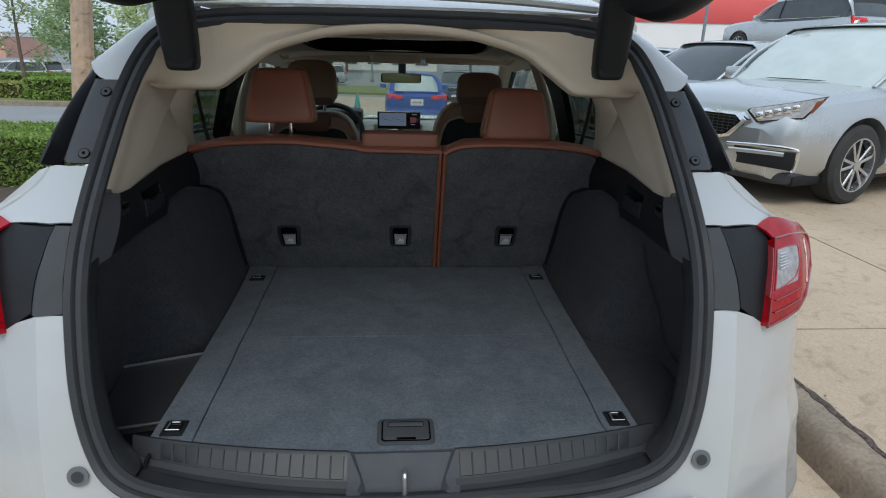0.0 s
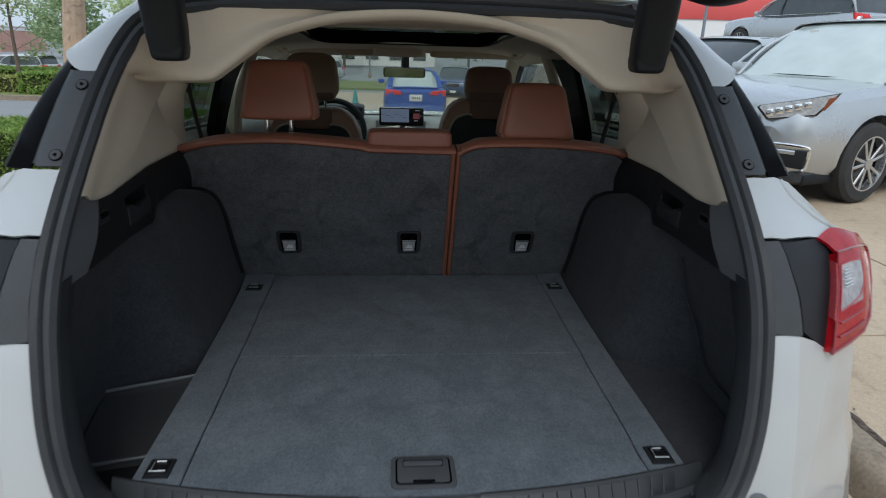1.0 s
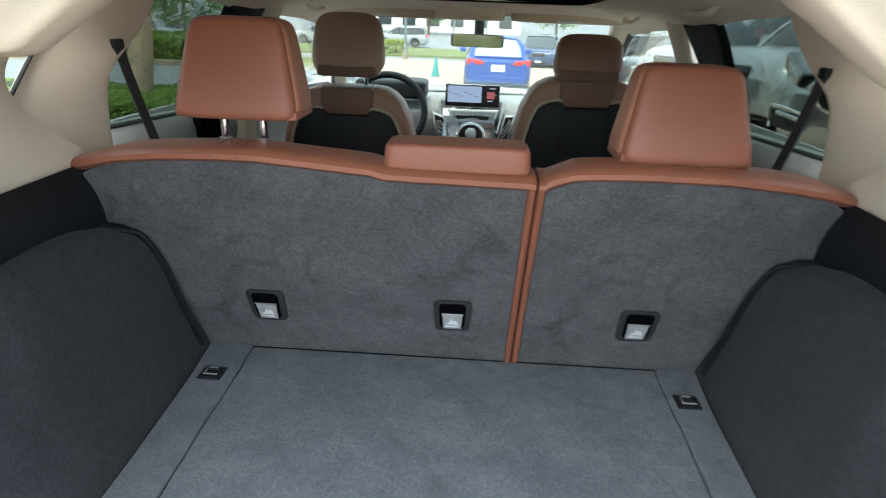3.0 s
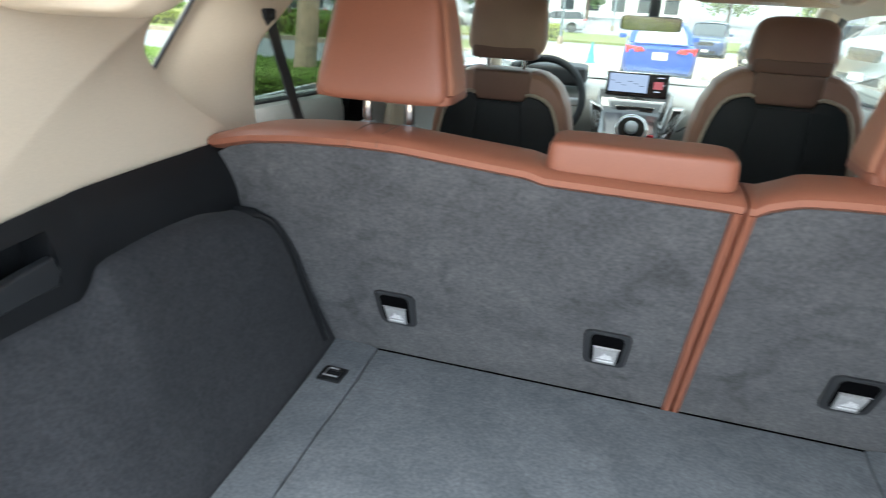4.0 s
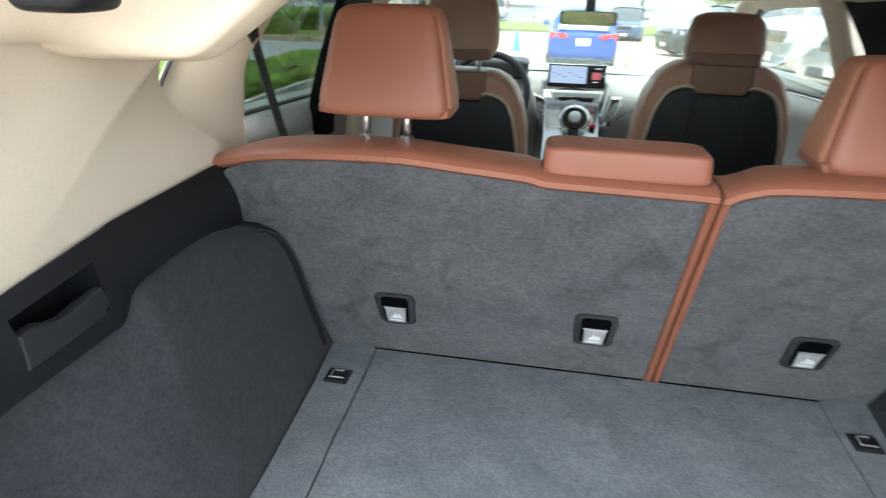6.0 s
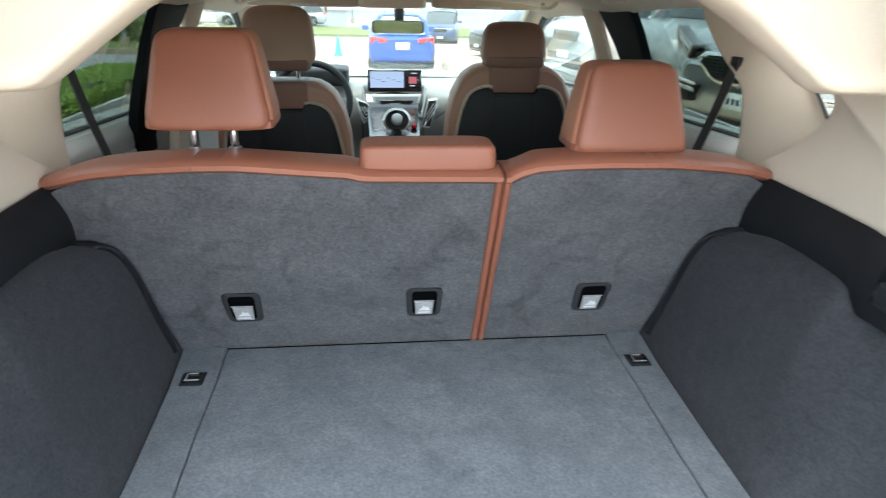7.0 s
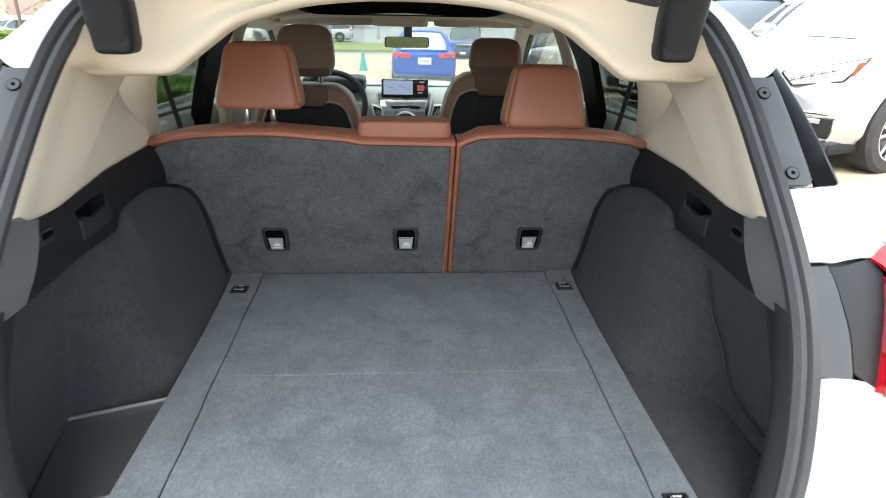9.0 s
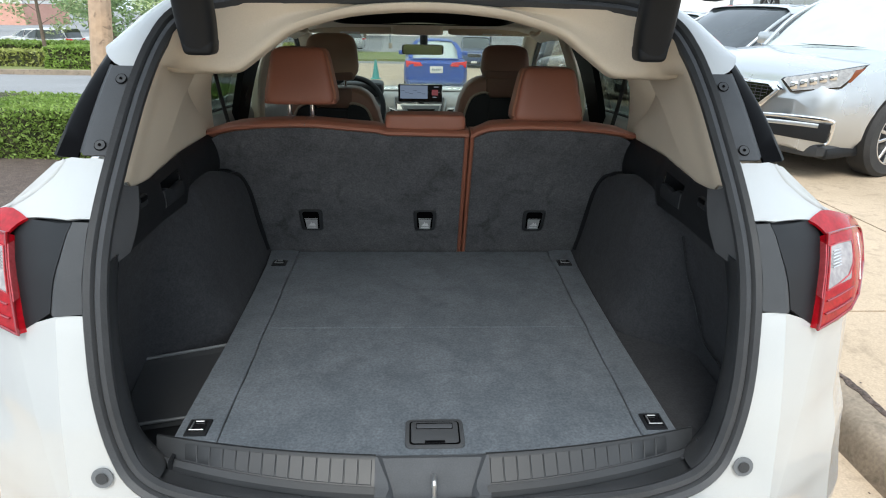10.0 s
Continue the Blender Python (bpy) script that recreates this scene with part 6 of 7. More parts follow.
def other_car(name, at, rz, paint, label, group="", L=4.7, W=1.86, H=1.68, suv_form=True, detail=False, glass_mat=None, group_cat="car"):
    """A parked car, nose to local +y, standing on its tyres at the pose given."""
    ob = thing(name, (0, 0, 0), label, group_cat, group)
    gm = glass_mat or CAR_GLASS
    w, n, b = W / 2, L / 2, -L / 2
    belt, hood, r = 0.63 * H, 0.61 * H, 0.365 if suv_form else 0.33
    fa, ra = n - 0.92, b + 1.0
    deck = 0.66 * H if suv_form else 0.675 * H

    def sec(k, top, bot=0.24, crown=0.02):
        return [(w * k * 0.90, bot), (w * k * 0.985, bot + 0.12), (w * k, bot + 0.34), (w * k * 0.985, top - 0.20), (w * k * 0.955, top - 0.07), (w * k * 0.86, top - 0.005), (w * k * 0.45, top + crown), (0.001, top + crown + 0.005)]
    st = [(n, sec(0.62, hood - 0.36, 0.34)), (n - 0.05, sec(0.76, hood - 0.20, 0.27)), (n - 0.14, sec(0.87, hood - 0.10, 0.24)), (n - 0.40, sec(0.955, hood - 0.04)), (n - 0.85, sec(1.0, hood + 0.01)),
          (n - 1.35, sec(1.0, belt + 0.005)), (0, sec(1.0, belt)), (b + 0.9, sec(1.0, belt + 0.02)), (b + 0.35, sec(0.97, deck + 0.01)), (b + 0.12, sec(0.92, deck - 0.02, 0.27)), (b, sec(0.84, deck - 0.12, 0.34))]
    cuts = [cylinder(bmesh.new(), (s * (w - 0.10), y, r + 0.01), r + 0.055, 0.42, "x", 32) for s in (-1, 1) for y in (fa, ra)]
    part("body", carve(rings_loft(st), cuts), paint, ob, "", 30)

    up = 1.0 if suv_form else 0.80  # a saloon's cabin narrows more towards its roof
    mid_up = (1 + up) / 2

    def cab(k, top, low):
        return [(w * k * 0.94, low), (w * k * 0.90 * mid_up, low + (top - low) * 0.35), (w * k * 0.80 * up, low + (top - low) * 0.86), (w * k * 0.70 * up, top - 0.01), (w * k * 0.35 * up, top + 0.01), (0.001, top + 0.015)]
    tail = b + 0.10 if suv_form else b + 0.75
    roof_f, roof_r = n - 2.05, (b + 0.42 if suv_form else b + 1.45)
    st = [(n - 1.18, cab(0.86, belt + 0.02, belt - 0.04)), (n - 1.6, cab(0.95, belt + (H - belt) * 0.52, belt - 0.04)), (roof_f, cab(0.985, H - 0.05, belt - 0.04)), (-0.15, cab(1.0, H, belt - 0.04)),
          (roof_r, cab(0.97, H - 0.05, belt - 0.04)), ((roof_r + tail) / 2, cab(0.93, belt + (H - belt) * 0.60, belt - 0.04)), (tail, cab(0.86, belt + 0.03, belt - 0.04))]
    part("cabin_glass", rings_loft(st, 1, 3), gm, ob, "dark window glass, pale where sky reflection is painted in", 30)
    # roof skin and pillars over the glass
    rows = []
    for y, sc in ((roof_f + 0.05, 0.985), (roof_f - 0.3, 1.0), (-0.15, 1.0), (roof_r + 0.1, 0.98), (roof_r - 0.05, 0.965)):
        t = H - 0.045 if y > roof_f - 0.1 or y < roof_r + 0.02 else H - 0.01
        sc *= up
        rows.append([(-w * sc * 0.815, y, t - 0.085), (-w * sc * 0.72, y, t - 0.002), (-w * sc * 0.35, y, t + 0.022), (0, y, t + 0.028), (w * sc * 0.35, y, t + 0.022), (w * sc * 0.72, y, t - 0.002), (w * sc * 0.815, y, t - 0.085)])
    part("roof", sheet(rows, 2, 2, 0.008), paint, ob)
    for s in (-1, 1):
        part("front_pillar", sweep(oval(0.020, 0.024, 8), catmull([(s * w * 0.80, n - 1.22, belt + 0.0), (s * w * 0.825 * mid_up, n - 1.62, belt + (H - belt) * 0.48), (s * w * 0.76 * up, roof_f + 0.0, H - 0.11)], 4)), paint, ob)
        part("mid_pillar", sweep(oval(0.03, 0.014, 8), [(s * w * 0.945, 0.05, belt), (s * w * 0.91 * mid_up, 0.04, belt + (H - belt) * 0.4), (s * w * 0.80 * up, 0.02, H - 0.07)], up=(s, 0, 0)), GLOSS_BLACK, ob)
        y2 = roof_r - 0.02
        part("rear_pillar", sweep(oval(0.07, 0.03, 8), catmull([(s * w * 0.78, tail + 0.05, belt + 0.04), (s * w * 0.82 * mid_up, (y2 + tail) / 2, belt + (H - belt) * 0.55), (s * w * 0.77 * up, y2, H - 0.07)], 4)), paint, ob)
        part("window_trim", sweep(oval(0.008, 0.008, 6), catmull([(s * w * 0.945, n - 1.35, belt + 0.01), (s * w * 0.96, 0, belt + 0.012), (s * w * 0.94, roof_r, belt + 0.03)], 3)), CHROME, ob)
        for y in (fa, ra):
            wheel(ob, (s * (w - 0.125), y, r), s, r)
        part("door_mirror", cushion((s * (w + 0.09), n - 1.62, belt + 0.07), (0.20, 0.13, 0.13), 0.5, n=8), paint, ob)
        hl = boxed((0, 0, 0), (0.36, 0.07, 0.13), 0.02, 2, Matrix.Translation((s * w * 0.70, n - 0.13, hood - 0.20)) @ Matrix.Rotation(radians(s * -22), 4, "Z"))
        if not detail:
            part("headlamp", hl, CLEAR_LENS, ob, "clear headlamp")
        else:
            hl.free()
        tl = prism([(s * -0.24, -0.03), (s * 0.22, -0.085), (s * 0.245, 0.095), (s * -0.17, 0.065)], -0.04, 0.045, "y", 0.014)
        tl.transform(Matrix.Translation((s * w * 0.66, b + 0.035, deck - 0.13)) @ Matrix.Rotation(radians(s * 16), 4, "Z"))
        part("tail_lamp", tl, RED_BRIGHT, ob, "red tail lamp")
    part("skirt", boxed((0, 0, 0.245), (W * 0.9, L * 0.93, 0.10), 0.03), PLASTIC, ob)
    part("number_plate", boxed((0, b - 0.008, deck - 0.26), (0.36, 0.016, 0.18), 0.006), PLATE, ob, "pale number plate")
    bars = bmesh.new()
    for k in range(5):
        box(bars, (-0.10 + 0.05 * k, b - 0.018, deck - 0.26), (0.026, 0.003, 0.05))
    part("plate_bars", bars, NAVY_PAINT, ob)
    part("rear_bumper", cushion((0, b + 0.06, 0.42), (W * 0.80, 0.14, 0.14), 0.4, n=10), PLASTIC if suv_form else paint, ob)
    part("spoiler", cushion((0, roof_r - 0.02, H - 0.035), (W * 0.66, 0.22, 0.03), 0.4, n=8) if suv_form else cushion((0, b + 0.16, deck + 0.015), (W * 0.7, 0.16, 0.03), 0.4, n=8), paint, ob)
    if not detail:
        part("grille", boxed((0, n - 0.015, hood - 0.26), (0.72, 0.06, 0.20), 0.03), GLOSS_BLACK, ob, "black grille")
        part("front_plate", boxed((0, n + 0.025, 0.42), (0.32, 0.016, 0.12), 0.006), PLATE, ob)
        part("air_intake", boxed((0, n - 0.03, 0.38), (1.0, 0.08, 0.14), 0.03), PLASTIC, ob)
    else:
        front_detail(ob, w, n)
    ob.matrix_world = Matrix.Translation(at) @ Matrix.Rotation(radians(rz), 4, "Z")
    return ob


def front_detail(ob, w, n):
    """The face of the large silver car: five-sided grille, jewelled lamps, bright fog surrounds."""
    def shape(k):
        return [(-.40 * k, .810), (.40 * k, .810), (.48 * k, .745), (.32 * k, .58), (.20 * k, .55), (-.20 * k, .55), (-.32 * k, .58), (-.48 * k, .745)]
    g = part("grille", prism(shape(1.0), n - 0.16, n + 0.035, "y", 0.016), CHROME, ob, "bright five-sided grille surround")
    part("grille_mesh", prism([(a * 0.88, 0.682 + (z - 0.682) * 0.78) for a, z in shape(1.0)], n - 0.10, n + 0.038, "y"), GLOSS_BLACK, g, "black grille mesh")
    for i in range(7):
        z = 0.592 + i * 0.028
        half_w = 0.24 + 0.15 * min(1, (z - 0.585) / 0.15)
        part("grille_slat", boxed((0, n + 0.041, z), (2 * half_w, 0.006, 0.005), 0.001, 1), DARK_METAL, g)
    for i in range(13):
        x = -0.36 + 0.06 * i
        top = 0.765 if abs(x) < 0.40 else 0.74
        low = 0.585 + max(0.0, abs(x) - 0.24) * 0.9
        part("grille_rib", boxed((x, n + 0.0405, (top + low) / 2), (0.005, 0.006, top - low), 0.001, 1), DARK_METAL, g)
    ring_m = Matrix.Translation((0, n + 0.052, 0.69)) @ Matrix.Rotation(radians(90), 4, "X")
    bm = sweep(oval(0.010, 0.008, 8), [(0.066 * math.cos(a), 0.066 * math.sin(a), 0) for a in np.linspace(0, 2 * math.pi, 29)[:-1]], True)
    bm.transform(ring_m)
    part("badge_ring", bm, CHROME, g, "plain bright ring on the grille")
    for s in (-1, 1):
        m = Matrix.Translation((s * w * 0.715, n - 0.115, 0.845)) @ Matrix.Rotation(radians(s * -33), 4, "Z") @ Matrix.Rotation(radians(s * -7), 4, "Y")
        poly = [(-.28, .024), (-.20, -.090), (.17, -.075), (.34, .105), (.08, .070), (-.26, .040)]
        bm = prism([(s * a, z) for a, z in poly], -0.06, 0.055, "y", 0.012)
        bm.transform(m)
        lamp = part("headlamp", bm, GLOSS_BLACK, ob, "jewelled headlamp")
        bm = prism([(s * (a * 0.92), z * 0.86 + 0.004) for a, z in poly], 0.05, 0.058, "y")
        bm.transform(m)
        part("lamp_well", bm, HEADLAMP, lamp)
        for k in range(5):
            bm = boxed((s * (-0.175 + 0.070 * k), 0.062, -0.026 + 0.012 * k), (0.058, 0.02, 0.070 - 0.004 * k), 0.010, 2, m)
            part("lamp_jewel", bm, CHROME, lamp, "bright lamp jewel")
        bm = prism([(s * .205, -.030), (s * .225, -.030), (s * .318, .078), (s * .250, .066)], 0.04, 0.064, "y", 0.004)
        bm.transform(m)
        part("side_marker", bm, AMBER, lamp, "amber side marker")
        m = Matrix.Translation((s * w * 0.70, n - 0.075, 0.43)) @ Matrix.Rotation(radians(s * -24), 4, "Z")
        bm = prism([(s * a, z) for a, z in ((-.26, -.06), (.20, -.085), (.21, .075), (-.30, .085), (-.26, .0))], -0.06, 0.05, "y", 0.01)
        bm.transform(m)
        fog = part("fog_recess", bm, PLASTIC, ob, "black lower intake")
        pts = [m @ Vector((s * a, 0.055, z)) for a, z in ((-.36, .105), (-.1, .112), (.19, .105), (.225, .07), (.22, -.06), (.20, -.09))]
        part("fog_trim", sweep(oval(0.016, 0.012, 8), catmull(pts, 4), up=(0, 1, 0)), CHROME, fog, "bright trim round the intake")
        pts = [m @ Vector((s * a, 0.05, z)) for a, z in ((-.34, .052), (-.16, .054), (.0, .054), (.12, .052))]
        part("fog_blade", sweep(oval(0.02, 0.012, 8), catmull(pts, 4), up=(0, 1, 0)), SILVER_PAINT, fog)
    part("front_plate", boxed((0, n + 0.05, 0.43), (0.32, 0.016, 0.14), 0.006), PLATE, ob, "pale number plate")
    bars = bmesh.new()
    for k in range(5):
        box(bars, (-0.10 + 0.05 * k, n + 0.060, 0.43), (0.028, 0.003, 0.05))
    part("plate_bars", bars, NAVY_PAINT, ob)
    part("chin", cushion((0, n - 0.36, 0.265), (1.74, 0.56, 0.13), 0.45, n=14), POCKET, ob, "dark grey lower chin")
    part("cowl", sweep(oval(0.016, 0.005, 8), catmull([(-0.78, n - 1.34, 1.060), (-0.4, n - 1.22, 1.076), (0, n - 1.195, 1.080), (0.4, n - 1.22, 1.076), (0.78, n - 1.34, 1.060)], 5)), PLASTIC, ob)
    part("sticker", boxed((0.42, n - 1.85, 1.52), (0.10, 0.004, 0.035), 0, 1), PLATE, ob)


def stand_z(y):
    return 0.14 - 0.041 * max(0.0, y - 7.0)


other_car("parked_suv", (5.30, 6.69, stand_z(6.0)), 111.7, SILVER_PAINT, "large silver suv parked nose in to the kerb", "cars on the stand", 4.98, 1.97, 1.65, True, True, SKY_PAINTED_GLASS)
other_car("parked_suv", (5.45, 10.05, stand_z(9.6)), 111.7, GREY_PAINT, "grey suv parked beside the large silver one", "cars on the stand", 4.7, 1.9, 1.62)
other_car("parked_suv", (5.6, 13.3, stand_z(13)), 111.7, SILVER_PAINT, "silver suv parked in the row on the stand", "cars on the stand", 4.7, 1.9, 1.65)
other_car("parked_suv", (5.8, 17.4, fall(17.4)), 108, BLACK_PAINT, "black suv parked at the end of the row", "cars on the stand", 4.8, 1.92, 1.70)
other_car("parked_crossover", (12.3, 18.8, 1.43), 16, SILVER_PAINT, "silver crossover parked behind the row with dark glass", "cars on the stand", 4.7, 1.9, 1.70)
other_car("white_car", (12.0, 25.0, fall(25)), 95, WHITE_PAINT, "white suv parked near the showroom", "far cars", 4.7, 1.9, 1.7)
other_car("blue_sedan", (0.60, 19.9, fall(19.9)), 0, BLUE_PAINT, "bright blue saloon standing in the lane ahead", "", 4.7, 1.84, 1.43, False, False, SKY_PAINTED_GLASS)
other_car("navy_suv", (3.6, 37.0, fall(37)), 172, NAVY_PAINT, "dark blue suv standing beyond the saloon", "far cars", 4.7, 1.9, 1.68)
other_car("black_suv", (5.8, 24.6, fall(24.6)), 110, BLACK_PAINT, "black suv parked beyond the stand", "far cars", 4.8, 1.92, 1.7)
for x, y, rz, paint, sv in ((-30, 52, 80, WHITE_PAINT, False), (-24.5, 52.5, 86, GREY_PAINT, False), (-19, 53, 95, SILVER_PAINT, True), (-36, 53, 92, WHITE_PAINT, False), (-13, 54, 88, WHITE_PAINT, True), (-6.5, 55, 90, GREY_PAINT, True)):
    other_car("far_car", (x, y, fall(y)), rz, paint, "parked car in the lot across the road", "cars across the road", 4.6, 1.82, 1.66 if sv else 1.44, sv)
other_car("far_car", (-25.5, 46.0, fall(46)), 75, WHITE_PAINT, "white suv parked on the near side of the lot", "cars across the road", 4.7, 1.9, 1.7)

# ---- hedges, trees, buildings
def leaf_mesh(centres, sizes, rng, droop=0.5):
    """Small folded leaves, one quad each, turned at random."""
    n = len(centres)
    a = rng.normal(size=(n, 3))
    a[:, 2] *= droop
    a /= np.linalg.norm(a, axis=1)[:, None]
    b = np.cross(a, rng.normal(size=(n, 3)))
    b /= np.linalg.norm(b, axis=1)[:, None]
    s = np.asarray(sizes)[:, None]
    quad = np.stack([centres - a * s, centres - b * s * 0.45, centres + a * s, centres + b * s * 0.45], 1).reshape(-1, 3)
    me = bpy.data.meshes.new("leaves")
    me.from_pydata(quad.tolist(), [], [(4 * i, 4 * i + 1, 4 * i + 2, 4 * i + 3) for i in range(n)])
    return me


def leaves(name, centres, sizes, mat, parent, rng, droop=0.5):
    base = BASE[parent]
    me = leaf_mesh(np.asarray(centres) - np.array(base), sizes, rng, droop)
    me.materials.append(mat)
    ob = new(name, me)
    ob.parent = parent
    return tagged(ob, "", "", "", "stuff")


def hedge(x0, x1, y0, y1, h, n, size, mat, label, seed, group="hedges"):
    """A clipped hedge: a dense uneven core under a skin of leaves."""
    rng = np.random.default_rng(seed)
    zb = fall((y0 + y1) / 2) + 0.05
    ob = thing("hedge", ((x0 + x1) / 2, (y0 + y1) / 2, zb), label, "hedge", group)
    bm = bmesh.new()
    box(bm, ((x0 + x1) / 2, (y0 + y1) / 2, zb + h * 0.47), (x1 - x0 - 0.16, y1 - y0 - 0.16, h * 0.90))
    bmesh.ops.subdivide_edges(bm, edges=bm.edges[:], cuts=6, use_grid_fill=True)
    for v in bm.verts:
        v.co += Vector(noise.noise_vector(v.co * 2.2)) * 0.09
    part("core", bm, TWIG, ob, "dense twigs inside the hedge")
    u = rng.random((n, 3))
    face = rng.random(n)
    area = np.array([(x1 - x0) * (y1 - y0), (x1 - x0) * h, (x1 - x0) * h, (y1 - y0) * h, (y1 - y0) * h])
    pick = np.searchsorted(np.cumsum(area) / area.sum(), face)
    p = np.stack([x0 + u[:, 0] * (x1 - x0), y0 + u[:, 1] * (y1 - y0), zb + u[:, 2] * h], 1)
    depth = rng.random(n) ** 2 * 0.12
    p[pick == 0, 2] = (zb + h - depth)[pick == 0]
    p[pick == 1, 1] = (y0 + depth)[pick == 1]
    p[pick == 2, 1] = (y1 - depth)[pick == 2]
    p[pick == 3, 0] = (x0 + depth)[pick == 3]
    p[pick == 4, 0] = (x1 - depth)[pick == 4]
    wave = np.array([noise.noise(Vector(q) * 1.6) for q in p]) * 0.10
    mid_p = np.array([(x0 + x1) / 2, (y0 + y1) / 2, zb + h * 0.5])
    out = (p - mid_p)
    out /= np.linalg.norm(out, axis=1)[:, None]
    p = p + out * wave[:, None]
    leaves("foliage", p, size * (0.6 + 0.8 * rng.random(n)), mat, ob, rng, 0.9)
    return ob


def tree(x, y, h, crown_r, mat, bark, label, seed, n=2600, leaf=0.12, trunk_r=0.11, low=0.35, squash=0.8, name="tree", group="trees", lean=None):
    """A tapered trunk with limbs and a broken crown of leaf clumps."""
    rng = np.random.default_rng(seed)
    zb = fall(y)
    ob = thing(name, (x, y, zb), label, "tree", group)
    bend = rng.normal(size=2) * 0.03 * h
    slope = 0.0
    if lean is not None:
        bend, slope = (0.0, 0.0), lean
    path = [(x + bend[0] * k * k + slope * k * h, y + bend[1] * k * k, zb - 0.05 + k * h * 0.82) for k in np.linspace(0, 1, 7)]
    bm = bmesh.new()
    def limb(pts, r0, r1, m=8):
        rings = []
        for i, q in enumerate(pts):
            r = r0 + (r1 - r0) * i / (len(pts) - 1)
            rings.append([bm.verts.new((q[0] + r * math.cos(2 * math.pi * j / m), q[1] + r * math.sin(2 * math.pi * j / m), q[2])) for j in range(m)])
        for i in range(len(pts) - 1):
            for j in range(m):
                bm.faces.new((rings[i][j], rings[i][(j + 1) % m], rings[i + 1][(j + 1) % m], rings[i + 1][j]))
        bm.faces.new(rings[-1])
        bm.faces.new(rings[0][::-1])
    limb(path, trunk_r, trunk_r * 0.25, 12)
    clumps = []
    for i in range(16):
        k = low + (0.95 - low) * (i + rng.random()) / 16
        a = rng.random() * 6.28
        root = np.array([np.interp(k, np.linspace(0, 1, 7), [q[d] for q in path]) for d in range(3)])
        reach = crown_r * (0.45 + 0.6 * rng.random()) * (1.05 - 0.6 * abs((k - low) / (1 - low) - 0.35))
        tip = root + np.array([math.cos(a) * reach, math.sin(a) * reach, reach * (0.35 + 0.4 * rng.random())])
        limb([root, (root * 0.5 + tip * 0.5) + np.array([0, 0, -0.06 * reach]), tip], trunk_r * 0.35 * (1.1 - k), trunk_r * 0.06, 5)
        clumps.append((tip, reach * 0.55))
        clumps.append((root * 0.45 + tip * 0.55, reach * 0.42))
    part("trunk", bm, bark, ob)
    cs = np.array([c for c, _ in clumps])
    rs = np.array([r for _, r in clumps])
    pick = rng.integers(0, len(cs), n)
    q = rng.normal(size=(n, 3))
    q /= np.linalg.norm(q, axis=1)[:, None]
    q *= (rng.random(n) ** 0.45)[:, None]
    p = cs[pick] + q * rs[pick][:, None] * np.array([1, 1, squash])
    leaves("crown", p, leaf * (0.6 + 0.8 * rng.random(n)), mat, ob, rng)
    return ob


near = "clipped dense green hedge in the planting bed"
hedge(-7.0, -2.85, 6.7, 8.1, 0.57, 34000, 0.024, LEAF, near, 1)
hedge(-3.9, -2.75, 8.8, 10.2, 0.56, 14000, 0.027, LEAF, near, 2)
hedge(-30, -11.5, 27.0, 28.2, 0.7, 9000, 0.09, LEAF_YELLOW, "low yellow-green hedge along the road", 5)
hedge(-30, -10.0, 30.6, 32.4, 1.0, 9000, 0.12, LEAF, "clipped green hedge before the car park", 6)
hedge(-14.5, -11.0, 25.6, 27.0, 0.9, 5000, 0.08, LEAF, "rounded green shrub beside the road", 7)
hedge(-9.0, -5.0, 44.5, 46.0, 0.9, 4000, 0.12, LEAF_YELLOW, "yellow-green shrubs on the verge", 8)

# the bare pale trunk close by, its crown high above
tree(-3.75, 7.55, 8.5, 2.4, LEAF_PALE, BARK, "tall tree with a pale peeling trunk", 11, 3500, 0.09, 0.14, 0.55, lean=0.10)
tree(-16.0, 28.5, 7.5, 2.6, LEAF_PALE, BARK_DARK, "slender young tree with pale leaves by the road", 12, 1900, 0.10, 0.09, 0.22)
tree(-20.5, 29.5, 7.0, 2.4, LEAF_PALE, BARK_DARK, "slender young tree with pale leaves by the road", 13, 1700, 0.10, 0.09, 0.25)
tree(-20.0, 44.0, 8.0, 3.6, LEAF_DARK, BARK_DARK, "dark spreading tree beside the car park", 14, 3200, 0.16, 0.16, 0.12)
rng_t = np.random.default_rng(5)
for i in range(8):
    x = -72 + i * 13.5 + rng_t.normal() * 2.5
    y = 80 + rng_t.normal() * 5
    tree(x, y, 7 + 3 * rng_t.random(), 3.2 + 1.2 * rng_t.random(), LEAF_DARK if i % 3 else LEAF_PALE, BARK_DARK, "leafy tree in the belt beyond the car park", 30 + i, 3000, 0.26, 0.2, 0.15)
for x, y, sd in ((24, 52, 61), (31, 50, 62), (14, 56, 63), (-40, 38, 64), (-48, 42, 65)):
    tree(x, y, 8.5, 3.6, LEAF_PALE, BARK_DARK, "leafy tree beyond the lane", sd, 3000, 0.24, 0.18, 0.2)


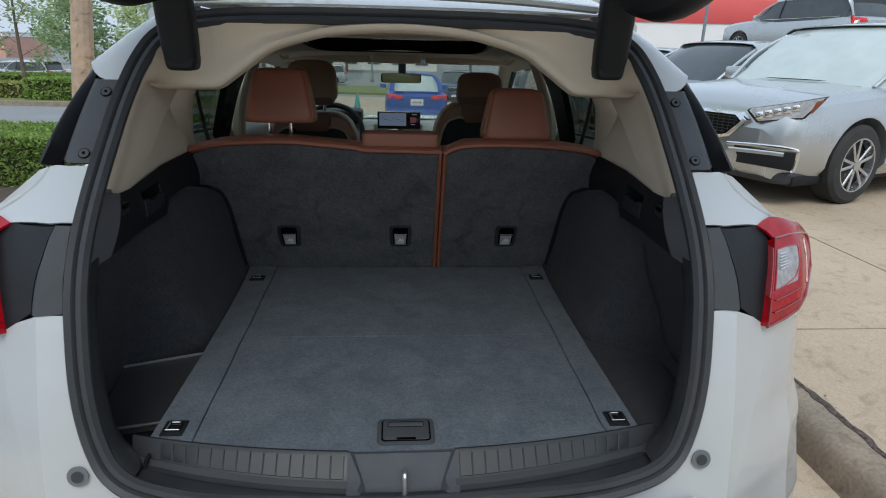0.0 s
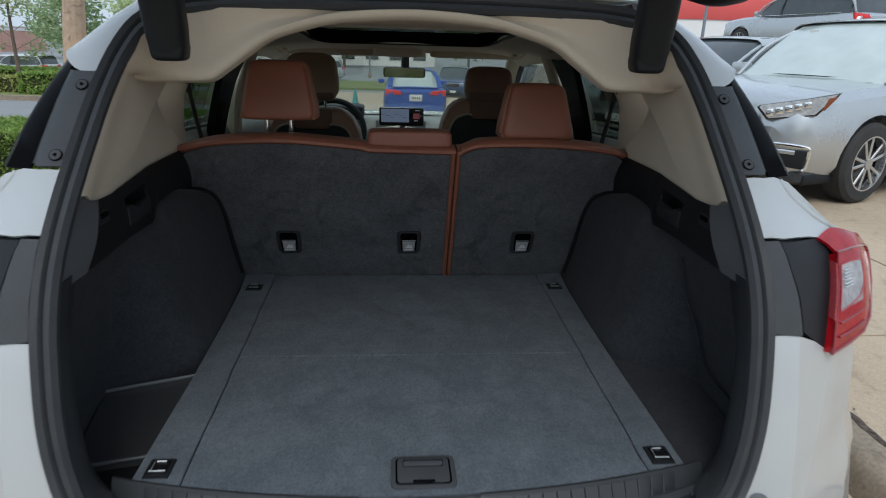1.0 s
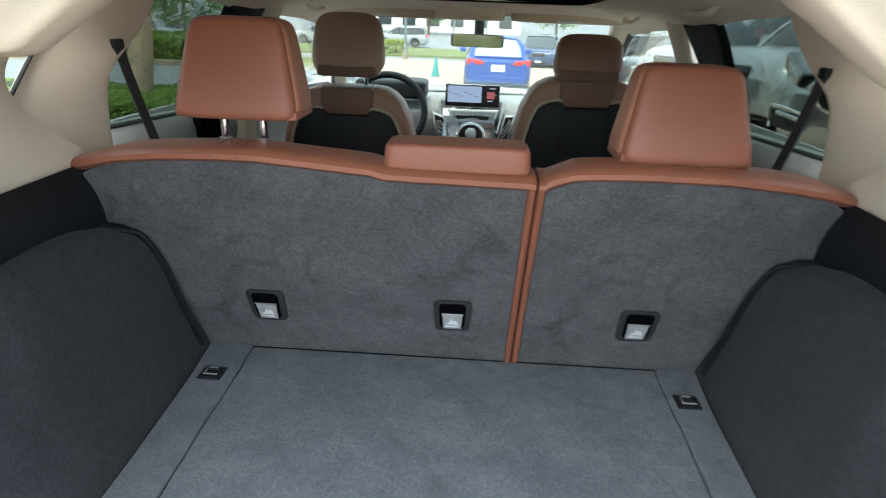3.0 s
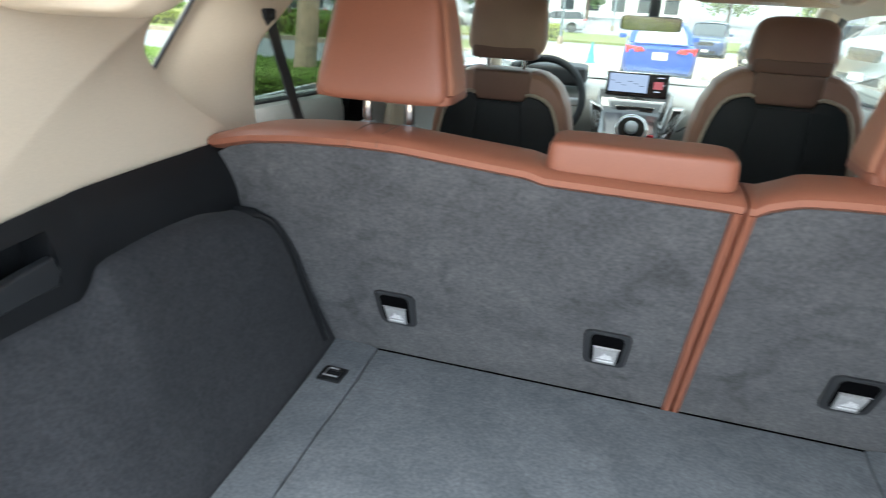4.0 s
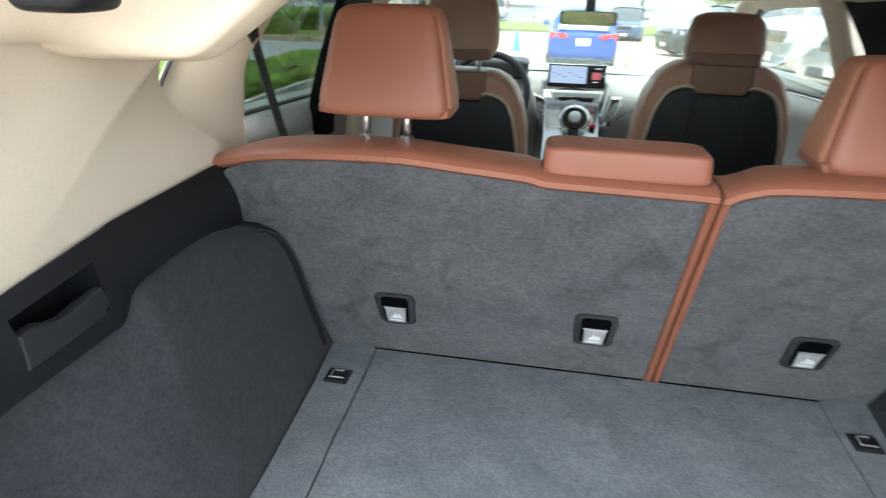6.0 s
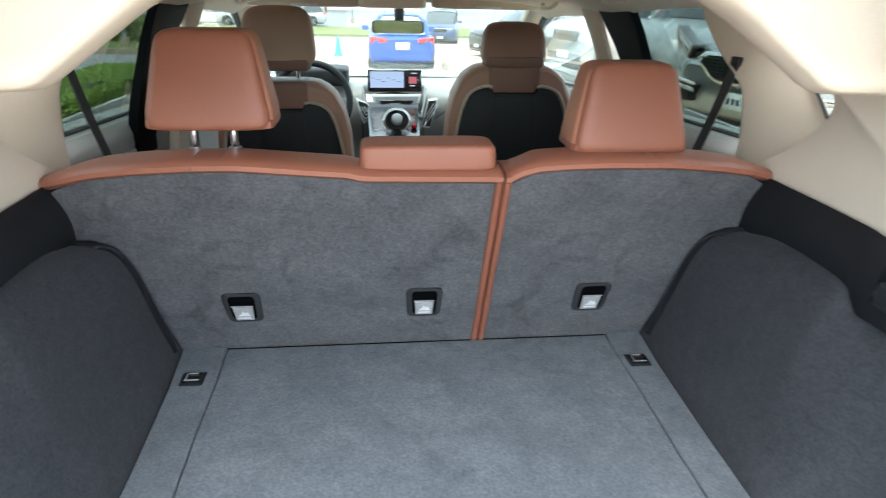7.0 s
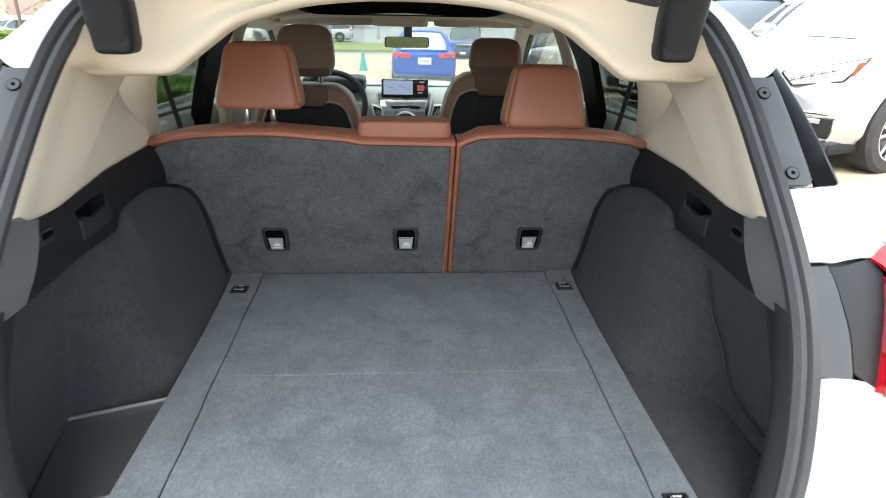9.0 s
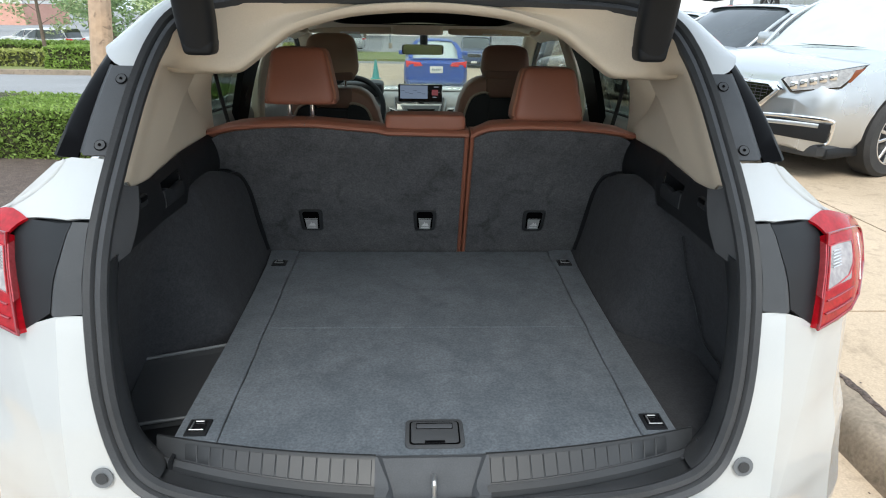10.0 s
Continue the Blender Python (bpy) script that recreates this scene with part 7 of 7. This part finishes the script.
def building(name, x0, x1, y0, y1, h, label, wall, bands, rz=0.0, windows=()):
    zb = fall((y0 + y1) / 2)
    ob = thing(name, ((x0 + x1) / 2, (y0 + y1) / 2, zb), label, "building")
    cx, cy = (x0 + x1) / 2, (y0 + y1) / 2
    part("wall", boxed((cx, cy, zb + h / 2 - 0.2), (x1 - x0, y1 - y0, h + 0.4)), wall, ob, flat=True)
    part("roof_edge", boxed((cx, cy, zb + h + 0.1), (x1 - x0 + 0.4, y1 - y0 + 0.4, 0.25), 0.03), WALL, ob)
    for z0, z1, mat in bands:
        part("fascia", boxed((cx, cy, zb + (z0 + z1) / 2), (x1 - x0 + 0.16, y1 - y0 + 0.16, z1 - z0), 0.02), mat, ob, "coloured fascia panel")
    for wx, wz0, wz1, ww in windows:
        win = part("window", boxed((wx, y0 - 0.06, zb + (wz0 + wz1) / 2), (ww, 0.08, wz1 - wz0), 0.01), DARK_METAL, ob)
        part("pane", boxed((wx, y0 - 0.105, zb + (wz0 + wz1) / 2), (ww - 0.14, 0.02, wz1 - wz0 - 0.14)), CAR_GLASS, win)
    ob.rotation_euler = (0, 0, radians(rz))
    return ob


building("brick_building", -100, -64, 110, 124, 3.9, "long red brick building beyond the car park", BRICK, ((3.3, 3.8, WALL),), 0, [(-96 + 5 * k, 0.6, 2.6, 2.4) for k in range(6)])
building("showroom", 16, 52, 42, 58, 7.4, "pale showroom with a red fascia band", WALL, ((5.3, 6.9, RED_PANEL), (2.8, 3.2, RED_PANEL)), -8, [(18.5 + 3.2 * k, 0.3, 2.6, 2.2) for k in range(9)])
building("pale_building", -22, 6, 92, 104, 6.0, "pale low building far ahead", WALL, ((4.6, 5.4, POLE),), 0, [(-20 + 3.4 * k, 0.8, 2.8, 1.8) for k in range(8)])


def street_lamp(x, y, h, label):
    zb = fall(y)
    ob = thing("street_lamp", (x, y, zb), label, "lamp post", "lamp posts")
    part("pole", cylinder(bmesh.new(), (x, y, zb + h / 2), 0.09, h + 0.1, "z", 14, 0.06), POLE, ob)
    part("base", cylinder(bmesh.new(), (x, y, zb + 0.2), 0.18, 0.5, "z", 14), KERB, ob)
    part("arm", boxed((x + 0.4, y, zb + h), (0.9, 0.08, 0.07), 0.01), POLE, ob)
    part("lamp_head", boxed((x + 0.9, y, zb + h - 0.02), (0.5, 0.26, 0.10), 0.02), POLE, ob)


for x, y in ((-4.4, 40.0), (-2.2, 60.0), (1.0, 74.0), (14.8, 30.0), (-9.6, 26.2)):
    street_lamp(x, y, 7.0, "slim grey lamp post beside the road")

cone = thing("traffic_cone", (-1.42, 23.3, fall(23.3)), "teal cone standing in the lane", "cone")
part("base", boxed((-1.42, 23.3, fall(23.3) + 0.02), (0.36, 0.36, 0.04), 0.01), TEAL, cone)
part("body", cylinder(bmesh.new(), (-1.42, 23.3, fall(23.3) + 0.36), 0.14, 0.66, "z", 20, 0.03), TEAL, cone)

# an unseen tall hedge added behind, so that glass and paint have green to mirror
hedge(-14, 14, -26.0, -24.5, 3.6, 9000, 0.16, LEAF_YELLOW, "unseen tall clipped hedge across the lane behind", 9)
